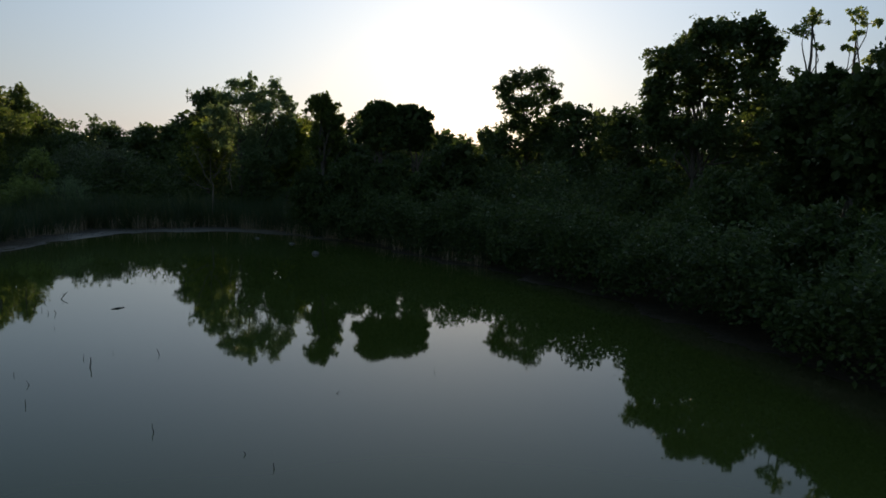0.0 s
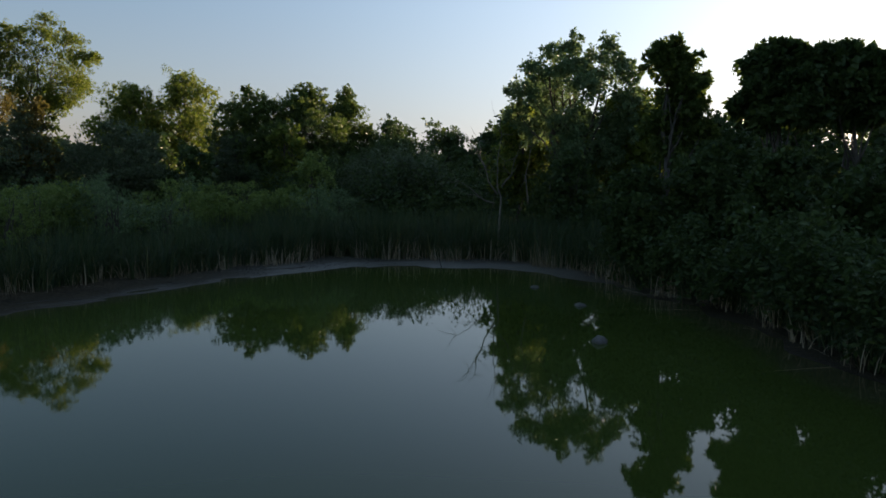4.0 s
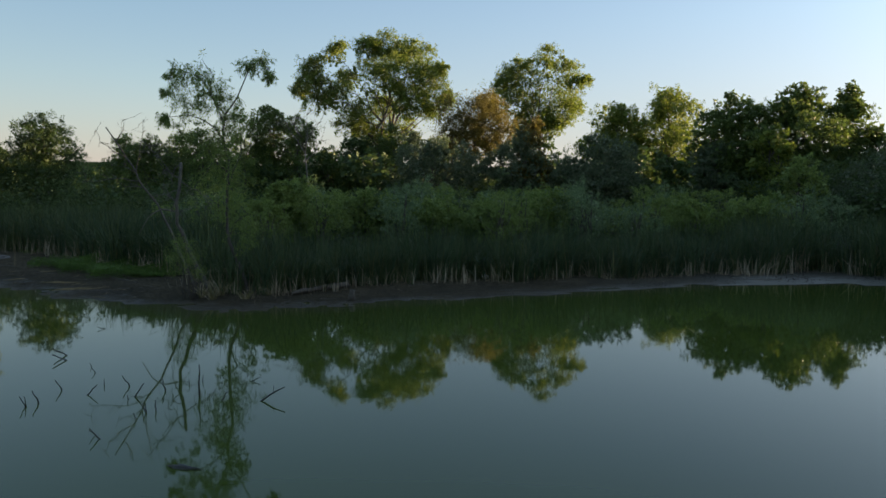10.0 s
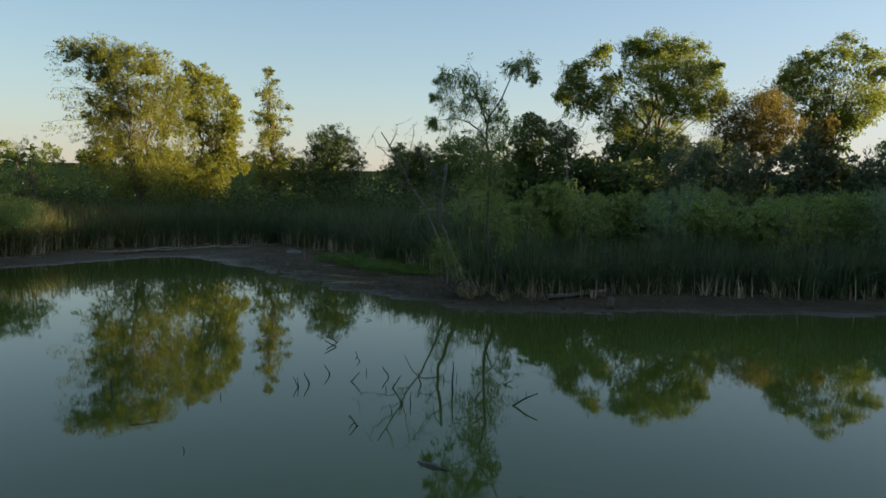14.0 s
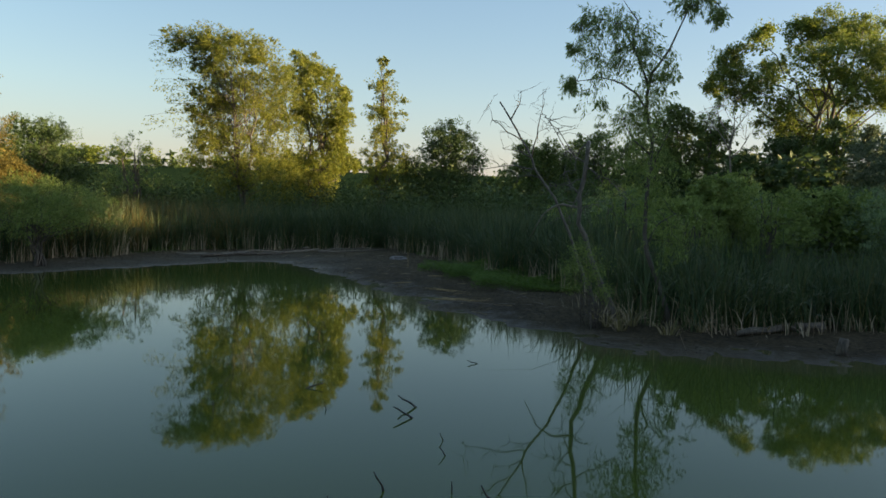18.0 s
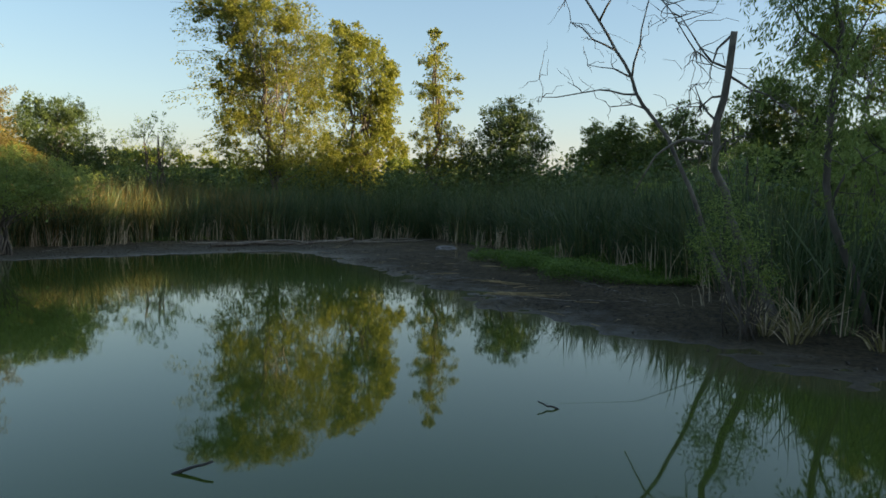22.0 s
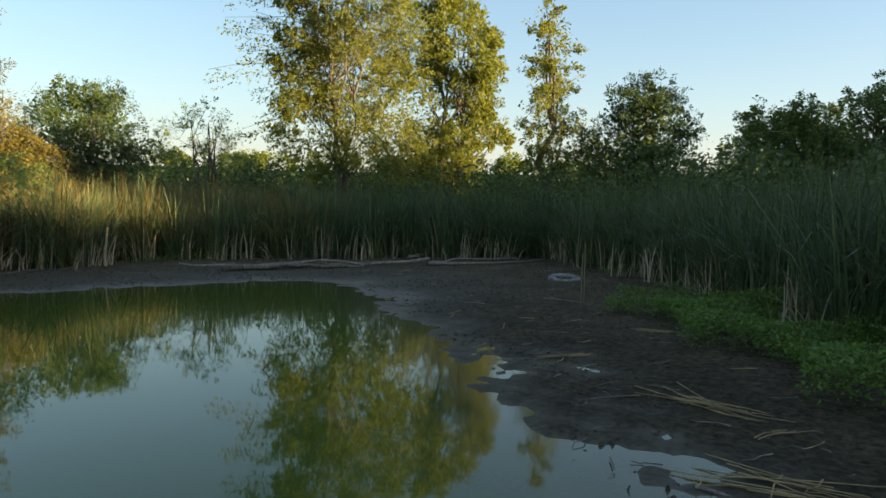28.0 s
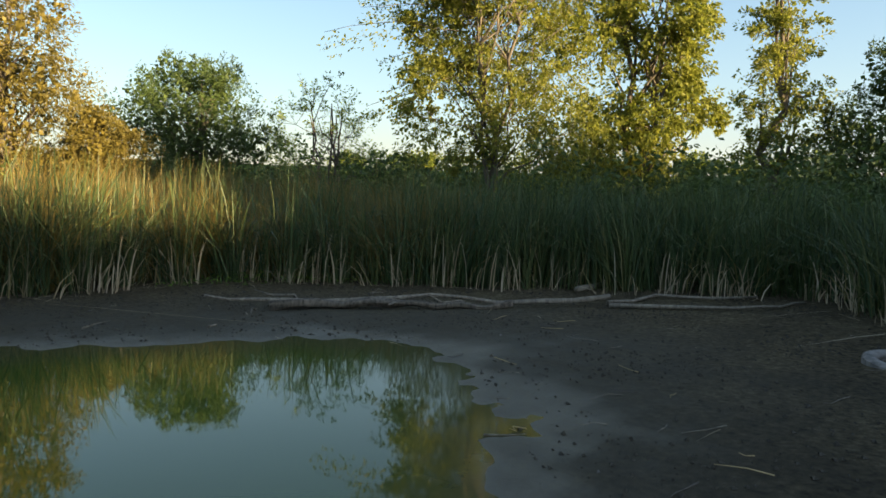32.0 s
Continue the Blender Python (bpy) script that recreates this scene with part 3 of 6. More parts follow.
# ---- trees and shrubs ----
def crown_points(rng, lobes, n_clump, per, spread, shell=0.75):
    """Leaf places in clumps near the skins of the lobes (x, y, z, radius across, radius up)."""
    L = np.array(lobes, float)
    wgt = (L[:, 3] ** 2 * L[:, 4]) ** 0.7
    pick = rng.choice(len(L), n_clump, p=wgt / wgt.sum())
    d = rng.normal(0, 1, (n_clump, 3))
    d /= np.linalg.norm(d, axis=1)[:, None]
    r = shell + (1 - shell) * rng.uniform(-1.2, 1.0, n_clump)
    c = L[pick, :3] + d * r[:, None] * L[pick][:, [3, 3, 4]]
    k = rng.poisson(per, n_clump)
    cc = np.repeat(c, k, axis=0)
    sp = np.repeat(spread * rng.uniform(0.6, 1.4, n_clump), k)
    return c, cc + np.clip(rng.normal(0, 1, cc.shape), -1.35, 1.35) * sp[:, None] * np.array([1, 1, 0.75])


def make_lobes(rng, x, y, zlo, zhi, rad, count, taper=0.5, size=0.45):
    """Lobes set round a crown between two heights; taper narrows its top."""
    out = []
    up, mid = (zhi - zlo) / 2, (zhi + zlo) / 2
    turn = rng.uniform(0, 6.28)
    for k in range(count):
        dz = 1 - 2 * (k + 0.5) / count
        dz = max(-1, min(1, dz + rng.normal(0, 0.08)))
        flat = math.sqrt(max(0.0, 1 - dz * dz)) ** 0.7
        a = turn + k * 2.39996 + rng.normal(0, 0.25)
        r = rad * size * rng.uniform(0.62, 1.2) * (1 - 0.45 * taper * max(0, dz))
        rz = min(r * rng.uniform(0.7, 1.0), up * 0.6)
        reach = (rad - r * 0.85) * (1 - taper * max(0, dz) ** 1.2) * rng.uniform(0.78, 1.08)
        if k % 3 == 2:
            reach *= 0.4
        out.append((x + reach * flat * math.cos(a), y + reach * flat * math.sin(a), mid + dz * (up - rz) * rng.uniform(0.9, 1.0), r, rz))
    return out


def shoots(rng, foot, way, length, per, size, width, droop, narrow):
    """Leaves set along slender shoots: every shoot carries a tuft that thickens towards its tip."""
    k = rng.poisson(per, len(foot)) + 2
    i = np.repeat(np.arange(len(foot)), k)
    u = rng.uniform(0.02, 1.0, len(i)) ** 0.75
    side = rng.normal(0, 1, (len(i), 3))
    side -= way[i] * np.sum(side * way[i], 1)[:, None]
    side /= np.linalg.norm(side, axis=1)[:, None] + 1e-9
    p = foot[i] + way[i] * (length[i] * u)[:, None] + side * (width * length[i] * rng.uniform(0.1, 1, len(i)) * (1.25 - 0.7 * u))[:, None]
    p[:, 2] -= 0.3 * droop * length[i] * u * u
    d = way[i] * 0.6 + side * 0.7 + rng.normal(0, 0.35, (len(i), 3))
    d[:, 2] -= droop
    return leaves(p, size, rng, 0.0, narrow, 0.6, d)


def tree(name, label, category, x, y, zlo, zhi, rad, leaf, n_leaf, leaf_size=0.16, count=30, taper=0.35, size=0.42, trunks=1, trunk_r=None, seed=1,
         per=26, lobes=None, droop=0.3, narrow=0.55, twigs=8, rich=1.5, core=0.17, group="", up=0.35, pull=(0.0, 0.0, 0.0), tuft=0.30, reach=1.0, full=1.0, sprays=()):
    """A tree or shrub: an empty at its foot, a trunk with limbs, and a crown of single leaves on shoots that fan out of lobes (x, y, z, radius)."""
    rng = np.random.default_rng(seed)
    z0 = gz(x, y)
    top = tagged(new(name), label, category, group)
    top.location = (x, y, z0)
    if lobes is None:
        lobes = make_lobes(rng, x, y, zlo, zhi + 0.04 * (zhi - zlo), rad * 1.08, count, taper, size)
    else:
        lobes = [(q[0], q[1], q[2], q[3], 0.9 * q[3]) for q in lobes]
    lobes = [(q[0], q[1], q[2], full * q[3], full * q[4]) for q in lobes]
    core_lobes = np.array(lobes, float)
    n_leaf = int(n_leaf * rich * 0.8)
    sub = np.repeat(core_lobes, 4, axis=0)               # each lobe breaks up into smaller ones
    jog = rng.normal(0, 1, (len(sub), 3))
    jog /= np.linalg.norm(jog, axis=1)[:, None]
    sub[:, :3] += jog * sub[:, [3, 3, 4]] * rng.uniform(0.55, 1.05, len(sub))[:, None]
    sub[:, 3:] *= rng.uniform(0.35, 0.7, len(sub))[:, None]
    L = np.concatenate([core_lobes, sub])
    mid = np.array([x, y, 0.45 * L[:, 2].max() + 0.55 * L[:, 2].min()])
    w = L[:, 3] ** 1.6
    n = max(12, int(n_leaf / per))
    pick = L[rng.choice(len(L), n, p=w / w.sum())]
    out = pick[:, :3] - mid
    out /= np.linalg.norm(out, axis=1)[:, None] + 0.3
    way = rng.normal(0, 1, (n, 3))
    way /= np.linalg.norm(way, axis=1)[:, None]
    way = way + 0.55 * out + np.array([pull[0], pull[1], pull[2] + up])
    way /= np.linalg.norm(way, axis=1)[:, None]
    far = reach * rng.uniform(0.6, 1.3, n) * (1 + 0.25 * (rng.uniform(0, 1, n) < 0.12))
    near = far * rng.uniform(0.15, 0.5, n)
    feet = pick[:, :3] + way * near[:, None] * pick[:, [3, 3, 4]]
    tips = pick[:, :3] + way * far[:, None] * pick[:, [3, 3, 4]]
    span = tips - feet
    long = np.linalg.norm(span, axis=1)
    ok = feet[:, 2] > z0 + 0.1
    feet, tips, span, long = feet[ok], tips[ok], span[ok], long[ok]
    v, f = shoots(rng, feet, span / long[:, None], long, per, leaf_size, tuft, droop, narrow)
    if sprays:                                           # long thin branches that stand clear of the crown
        a, b = (np.repeat(np.array([q[k] for q in sprays], float), 5, axis=0) for k in (0, 1))
        b = b + rng.normal(0, 0.13, b.shape) * np.array([1.6, 1.0, 1.3])
        a = a + (b - a) * rng.uniform(-0.1, 0.4, len(a))[:, None]
        run = b - a
        n_run = np.linalg.norm(run, axis=1)
        v2, f2 = shoots(rng, a, run / n_run[:, None], n_run, 40, leaf_size, 0.045, droop, narrow)
        v, f = np.concatenate([v, v2]), np.concatenate([f, f2 + len(v)])
    if core > 0:
        pick = core_lobes[rng.integers(0, len(core_lobes), int(n_leaf * core))]
        d = rng.normal(0, 1, (len(pick), 3))
        d *= (0.78 * rng.uniform(0.1, 1, len(pick)) ** 0.4 / np.linalg.norm(d, axis=1))[:, None]
        deep = pick[:, :3] + d * pick[:, [3, 3, 4]]
        deep = deep[deep[:, 2] > z0 + 0.3]
        v2, f2 = leaves(deep, leaf_size * (2.0 if leaf_size > 0.155 else 1.4), rng, droop, 0.75)
        v, f = np.concatenate([v, v2]), np.concatenate([f, f2 + len(v)])
    off = np.array([x, y, z0])
    r0 = trunk_r or max(0.04, 0.022 * (zhi - z0))
    stems, limbs = [], []
    for k in range(trunks):
        a = rng.uniform(0, 6.28)
        s = 0.0 if trunks == 1 else 0.25 + 0.05 * (zhi - z0) * 0.3
        foot = np.array([x + s * 0.5 * math.cos(a), y + s * 0.5 * math.sin(a), gz(x, y) - 0.15])
        high = sorted(lobes, key=lambda q: -q[2])
        lob = high[int(rng.integers(0, max(1, len(lobes) // 3)))] if trunks > 1 else high[0]
        tip = np.array([0.6 * lob[0] + 0.4 * x, 0.6 * lob[1] + 0.4 * y, z0 + (zhi - z0) * rng.uniform(0.75, 0.9)])
        line = bent(foot, tip, rng, 9, 0.025)
        stems.append((line, r0 * (1.0 if trunks == 1 else 0.75), r0 * 0.15))
        for q in lobes[k::trunks]:
            want = z0 + (q[2] - z0) * rng.uniform(0.45, 0.75)
            j = int(np.argmin(np.abs(line[:, 2] - want)))
            limbs.append([(bent(line[j], q[:3], rng, 6, 0.05, 0.06), r0 * 0.36 * (1 - 0.6 * j / 9), r0 * 0.06)])
    mids = np.array([q[0][0][-1] for q in limbs])
    for j in rng.permutation(len(feet))[:twigs]:
        q = limbs[int(np.argmin(np.linalg.norm(mids - feet[j], axis=1)))]
        c = int(np.argmin(np.linalg.norm(q[0][0] - feet[j], axis=1)))
        q.append((np.stack([q[0][0][c], feet[j], 0.1 * feet[j] + 0.9 * tips[j]]) - off, max(0.008, r0 * 0.08), 0.004))
    for a, b in sprays:
        q = min(limbs, key=lambda e: np.linalg.norm(e[0][0][-1] - np.array(a)))
        q.append((bent(np.array(a) - off, np.array(b) - off, rng, 6, 0.015, 0.05), 0.018, 0.006))
    for q in stems:
        part("trunk", tube_mesh(name + "_trunk", [(q[0] - off, q[1], q[2])], BARK, 8, rng, 0.06), top)
    for q in limbs:
        limb = part("limb", tube_mesh(name + "_limb", [(q[0][0] - off, q[0][1], q[0][2])], BARK, 5), top)
        for twig in q[1:]:
            part("twig", tube_mesh(name + "_twig", [twig], BARK, 3), limb)
    part("crown", mesh_of(name + "_crown", v - off, f, leaf), top, "crown of many small leaves with gaps")
    return top


# crowns of the chief trees: lobes (x, y, z, radius)
ASH_CROWN = [(-41.1, -0.6, 10.1, 0.6), (-41.8, -0.1, 10.3, 0.72), (-41.6, 0.9, 10.2, 0.84), (-41.4, 2.1, 9.9, 0.84), (-40.7, 2, 9.5, 0.72), (-42.1, 2.7, 10, 0.78), (-42.6, 3.5, 9.9, 0.72), (-41.2, 3.1, 9, 1.02), (-41.7, 3.8, 8.7, 1.2), (-43.4, 1.1, 8.3, 0.72), (-42.8, 2.2, 7.6, 1.08), (-42.4, 3.8, 7.5, 1.32), (-42, 2.1, 6.6, 1.02), (-43.8, 2.4, 6.4, 1.38), (-43.8, 3.9, 8.6, 1.02), (-43.6, 4.1, 6.9, 1.32), (-41.6, 1.7, 5.4, 0.96), (-42.4, 2.5, 5, 1.32), (-43.4, 3.6, 5.3, 1.38), (-40.6, 1.8, 3.8, 0.84), (-42.3, 2, 3.4, 1.02), (-42.3, 3.6, 3.6, 1.26), (-43.6, 4.3, 3.7, 1.14), (-41.5, 1.2, 8.4, 0.66), (-41.6, 0.9, 7.4, 0.66), (-41.7, 1.1, 6.4, 0.78), (-41.7, 1.5, 9, 0.72), (-41.4, 1, 5.1, 0.6), (-41.5, 0.4, 7.7, 0.39), (-41.2, 0.3, 6.6, 0.39), (-41.9, 1.6, 7.1, 0.78), (-41.5, 0.4, 8.9, 0.42)]
ASH_SPRAYS = [((-42.1, 2.0, 9.7), (-40.1, -1.5, 10.3)), ((-42.0, 1.8, 9.4), (-40.3, -1.7, 9.8)), ((-42.4, 2.0, 10.1), (-41.4, -0.6, 10.8)), ((-42.4, 1.8, 9.1), (-41.5, -1.3, 9.4)), ((-41.6, 1.8, 8.5), (-39.6, -0.8, 9.0)), ((-41.7, 1.8, 8.0), (-39.9, -1.0, 8.1)), ((-42.1, 1.9, 7.4), (-40.8, -0.5, 8.5)), ((-41.9, 1.8, 7.1), (-40.4, -0.8, 7.7)), ((-42.2, 1.8, 6.9), (-41.1, -0.9, 7.2)), ((-41.8, 2.0, 6.7), (-40.0, -0.5, 6.9)), ((-41.6, 1.8, 6.3), (-39.4, -1.3, 6.2)), ((-42.4, 1.8, 6.1), (-41.5, -1.0, 5.8)), ((-42.2, 1.8, 5.4), (-42.0, 0.5, 5.6)), ((-41.5, 1.5, 4.7), (-40.1, -0.3, 4.2)), ((-41.6, 1.5, 5.0), (-40.4, 0.1, 4.6)), ((-42.0, 2.0, 10.4), (-40.8, 0.4, 11.2)), ((-42.4, 2.7, 10.2), (-41.6, 1.4, 11.2))]
MAPLE_CROWN = [(-46.3, 3.8, 10.4, 0.45), (-46.2, 4.2, 9.8, 0.84), (-46.4, 4.9, 9.8, 0.52), (-46.4, 4.9, 9, 1.1), (-47.8, 5.2, 9.2, 0.58), (-46.5, 3.9, 8.5, 1.16), (-47.4, 5.9, 8.3, 0.71), (-46.5, 5.4, 7.8, 1.23), (-47.5, 6.2, 8.3, 0.32), (-46.6, 6.4, 7.2, 0.65), (-46, 3.8, 6.8, 1.16), (-47.4, 4.9, 6.4, 1.29), (-46.3, 6.3, 6.6, 0.71), (-46.9, 3.8, 4.9, 1.29), (-47.5, 5.2, 5.3, 1.16), (-47.6, 5.9, 5.5, 0.58), (-46.7, 6.6, 4.7, 0.58), (-46.2, 5.4, 4.2, 1.1), (-46.4, 3.7, 3.3, 0.97), (-46.6, 5, 3.2, 0.97), (-47.5, 6.8, 4.4, 0.39)]
POPLAR_CROWN = [(-50.7, 7.7, 10.8, 0.31), (-50.9, 7.7, 9.9, 0.52), (-50.8, 7.7, 9, 0.73), (-51, 7.9, 8.2, 0.83), (-50.7, 7.5, 7.3, 0.76), (-51.2, 8.2, 7.1, 0.69), (-51.1, 7.8, 6.3, 0.97), (-50.9, 7.6, 5.4, 0.9), (-50.9, 8.5, 5.3, 0.76), (-51, 8.1, 4.4, 1.04), (-50.8, 7.6, 3.5, 0.9), (-51, 8.6, 3.5, 0.9), (-50.9, 8.1, 2.8, 0.83)]
COTTONWOOD_CROWN = [(-65.4, 29.9, 11.7, 0.91), (-63.6, 30.6, 13.1, 1.11), (-62.9, 31.4, 11.3, 1.42), (-62.2, 32.3, 14.3, 1.11), (-65.7, 34.3, 12.8, 1.11), (-62, 32.6, 10.5, 1.42), (-65.5, 35.9, 15.5, 1.32), (-64.7, 37, 14.6, 1.62), (-62.5, 35.8, 12.4, 1.82), (-63.4, 34.5, 9.2, 1.72), (-65.4, 39, 15.6, 1.32), (-64.1, 39.8, 14.5, 1.62), (-60.1, 37.4, 12.7, 1.82), (-63.4, 40.6, 12.6, 1.52), (-61.4, 41.3, 13.6, 0.66), (-66.5, 37.8, 10.3, 1.92), (-60.5, 38.5, 10.3, 1.82), (-61.4, 41.1, 10.4, 1.42), (-62.3, 42.4, 11.2, 0.71), (-63.8, 35.6, 7.8, 1.72), (-64.3, 38.2, 7.8, 1.72)]
BROWN_CROWN = [(-54.2, 40.6, 7.9, 1.45), (-53.8, 41.9, 8.9, 1.45), (-53.7, 43.1, 8.3, 1.27), (-55, 43.1, 9.9, 0.91), (-53.5, 43.9, 7.1, 1.27), (-55.2, 41.8, 6.7, 1.55), (-54.9, 40.4, 6.5, 1.27)]
LONE_CROWN = [(-59.6, 47.3, 12.4, 1.42), (-59.1, 48.4, 13.3, 1.11), (-56.4, 49, 13.6, 1.21), (-57.6, 51.5, 13.3, 1.21), (-56.4, 52.1, 12.1, 1.01), (-58.1, 48.8, 11.6, 1.42), (-58.8, 51.4, 11.4, 1.42), (-57.8, 46.9, 10.3, 1.32), (-56.9, 48.8, 9.7, 1.42), (-56.1, 50.8, 9.9, 1.32), (-56.8, 52.3, 10.6, 0.81), (-59.7, 46.5, 12.1, 0.71), (-57.6, 48, 8.4, 1.11), (-56.3, 49.8, 8.4, 1.11)]
ELDER_CROWN = [(-16.4, 50.5, 7.6, 0.78), (-15.6, 50.2, 8.5, 0.83), (-15.6, 52.2, 9.6, 0.72), (-14.6, 51.7, 9.7, 0.66), (-14.7, 51.1, 8.5, 0.94), (-13.7, 51.8, 9, 0.89), (-12.8, 52, 9.5, 0.66), (-12, 52.2, 8.6, 0.61), (-12.8, 51.5, 8, 1), (-13.4, 50.4, 7.5, 1.05), (-15.7, 52.1, 7.2, 1), (-16.7, 50.6, 6.5, 0.66), (-12, 52.4, 7.2, 0.78), (-16.3, 51.8, 6, 0.94), (-14.4, 50.9, 6, 1.05), (-13.7, 52.3, 6, 1.05), (-12.5, 52.7, 6, 0.83), (-14, 50.6, 4.8, 0.89), (-13.1, 51.9, 4.8, 0.89)]
DARK_POPLAR_CROWN = [(-8.7, 45.8, 8.1, 0.4), (-8.1, 45.5, 8.2, 0.44), (-7.7, 45.8, 7.7, 0.48), (-8.3, 45.6, 7.4, 0.66), (-7.6, 45.8, 6.9, 0.61), (-7.3, 46.4, 7.2, 0.29), (-8.2, 46.3, 6.4, 0.7), (-7.4, 46, 6.2, 0.53), (-8.5, 46, 5.7, 0.61), (-7.7, 46.4, 5.4, 0.66), (-8.3, 45.9, 4.8, 0.66), (-7.1, 46.2, 5.5, 0.4)]
WALNUT_CROWN = [(-5.2, 45, 7.3, 0.5), (-4.8, 45.6, 7.7, 0.5), (-4.2, 45.7, 7.8, 0.42), (-3.7, 45.7, 7.5, 0.5), (-4.5, 45.6, 6.9, 0.63), (-5.1, 44.9, 6.5, 0.54), (-3.8, 45.2, 6.7, 0.63), (-5.6, 45.2, 6.1, 0.38), (-4.9, 45, 5.8, 0.54), (-4.1, 44.9, 5.9, 0.63), (-3.5, 45.5, 5.8, 0.59)]
WALNUT_CROWN_B = [(-3.1, 46, 7.6, 0.47), (-2.6, 46.3, 7.7, 0.47), (-2, 46.5, 7.5, 0.47), (-2.7, 46, 6.8, 0.64), (-2, 46.4, 6.7, 0.64), (-3.2, 46.1, 6.2, 0.47), (-2.4, 46.5, 5.8, 0.64), (-1.7, 46.2, 6, 0.47)]
SUN_CROWN = [(4.2, 64.5, 11.2, 1.01), (5.5, 65.8, 12.2, 1.01), (6.8, 63.2, 11.8, 1.21), (8.2, 64.2, 10.9, 0.91), (5, 63.6, 9.8, 1.21), (6.6, 63.1, 9.8, 1.32), (8.7, 63.7, 9.3, 0.91), (5.5, 63.7, 8.3, 1.11), (7.5, 63.9, 8.1, 1.21), (9.7, 64.8, 9.6, 0.61), (4.1, 64.5, 6.8, 1.21), (6.1, 64.3, 6.4, 1.32), (8.3, 63.1, 6.6, 1.32), (10, 63.9, 7.7, 1.01)]
BIG_CROWN = [(13, 45.6, 11.1, 1.18), (14.4, 46.8, 12, 1.03), (14.6, 43.6, 12.5, 1.03), (16.2, 44.4, 12.6, 1.03), (17, 42.9, 12.6, 0.96), (17.9, 42.8, 11.6, 0.88), (14.5, 44.4, 10.9, 1.4), (16.2, 43.4, 11, 1.55), (17.9, 43.5, 10.3, 1.18), (12.7, 46.1, 9.7, 1.03), (14, 45.1, 9.2, 1.4), (15.7, 44.5, 9, 1.62), (17.1, 42.8, 8.7, 1.55), (12.4, 45.5, 8.2, 0.96), (18.7, 43.2, 9, 1.03), (12.6, 45.2, 7, 1.1), (14.3, 45, 6.8, 1.4), (15.4, 42.7, 6.7, 1.55), (18.1, 44.8, 6.5, 1.55), (19.2, 43.3, 6.9, 1.32)]

tree("ash_tree", "tall yellow-green ash with two trunks and feathery outer branches", "tree", -42.3, 2.6, 2.2, 10.6, 3.28, LEAF_YELLOW, 20000, seed=11, trunks=3, trunk_r=0.13, lobes=ASH_CROWN, leaf_size=0.105, droop=0.4, rich=4.2, twigs=170, core=0.02, up=0.15, pull=(0.1, -0.45, 0.1), tuft=0.17, reach=1.25, narrow=0.5, per=22, sprays=ASH_SPRAYS, full=1.1)
tree("maple_tree", "yellow-green maple with a full crown beside the ash", "tree", -46.6, 4.7, 2.2, 10.2, 2.11, LEAF_MAPLE, 9000, seed=12, trunks=2, leaf_size=0.125, lobes=MAPLE_CROWN, rich=5.2, core=0.03, droop=0.6, up=0.0, pull=(0.0, 0.2, 0.0), tuft=0.26, reach=1.05, twigs=70, full=1.12)
tree("poplar_tree", "slender young poplar lit yellow by the low sun", "tree", -50.8, 7.8, 2.2, 10.9, 1.16, LEAF_YELLOW, 4200, seed=13, lobes=POPLAR_CROWN, leaf_size=0.12, rich=3.8, core=0.05, up=0.75, tuft=0.3, reach=1.1, twigs=70, full=1.25)
tree("round_shrub", "dark rounded shrub behind the reeds", "shrub", -52.6, 11.6, 0.6, 7.3, 3.0, LEAF_DARK, 7500, seed=14, trunks=4, rich=4.2, leaf_size=0.125, core=0.25, narrow=0.35, up=0.9)
tree("round_shrub", "dark rounded shrub behind the reeds", "shrub", -60.1, 16.0, 0.6, 6.9, 1.97, LEAF_OAK, 4000, seed=15, trunks=4, rich=3.2, leaf_size=0.125, core=0.25, narrow=0.35, up=1.1)
tree("round_shrub", "dark rounded shrub behind the reeds", "shrub", -61.2, 19.6, 0.6, 7.0, 1.98, LEAF_OAK, 4000, seed=16, trunks=4, rich=3.2, leaf_size=0.125, core=0.25, narrow=0.35, up=1.1)
tree("round_shrub", "dark willow shrub standing above the reeds", "shrub", -59.0, 24.7, 0.6, 8.6, 3.07, LEAF_WILLOW, 6000, seed=17, trunks=4, rich=3.0, leaf_size=0.115, up=0.9)
tree("round_shrub", "dense dark green shrub in the sunlit grass", "shrub", -39.2, -7.2, 0.6, 6.2, 2.85, LEAF_DARK, 8500, seed=18, trunks=4, rich=3.4, leaf_size=0.11, narrow=0.35, up=0.9, core=0.2)
tree("thin_shrub", "thin open shrub in the sunlit grass", "shrub", -41.7, -3.4, 0.9, 5.4, 2.0, LEAF_WILLOW, 3200, seed=19, trunks=6, count=16, size=0.32, leaf_size=0.1, twigs=100, core=0, per=9, tuft=0.16, reach=1.7, narrow=0.4, up=1.4, taper=0.6)
tree("willow_tree", "broad willow with turning yellow-brown leaves", "tree", -33.3, -6.4, 0.8, 8.4, 2.3, LEAF_BROWN, 12000, seed=20, trunks=3, leaf_size=0.1, rich=2.6, narrow=0.3, up=0.5, core=0.15)
tree("turning_shrub", "low shrub with turning yellow-brown leaves in the dry grass", "shrub", -34.9, -5.0, 0.6, 3.9, 1.4, LEAF_BROWN, 7000, seed=21, trunks=5, leaf_size=0.09, rich=3.0, core=0.15, narrow=0.35, up=0.6)
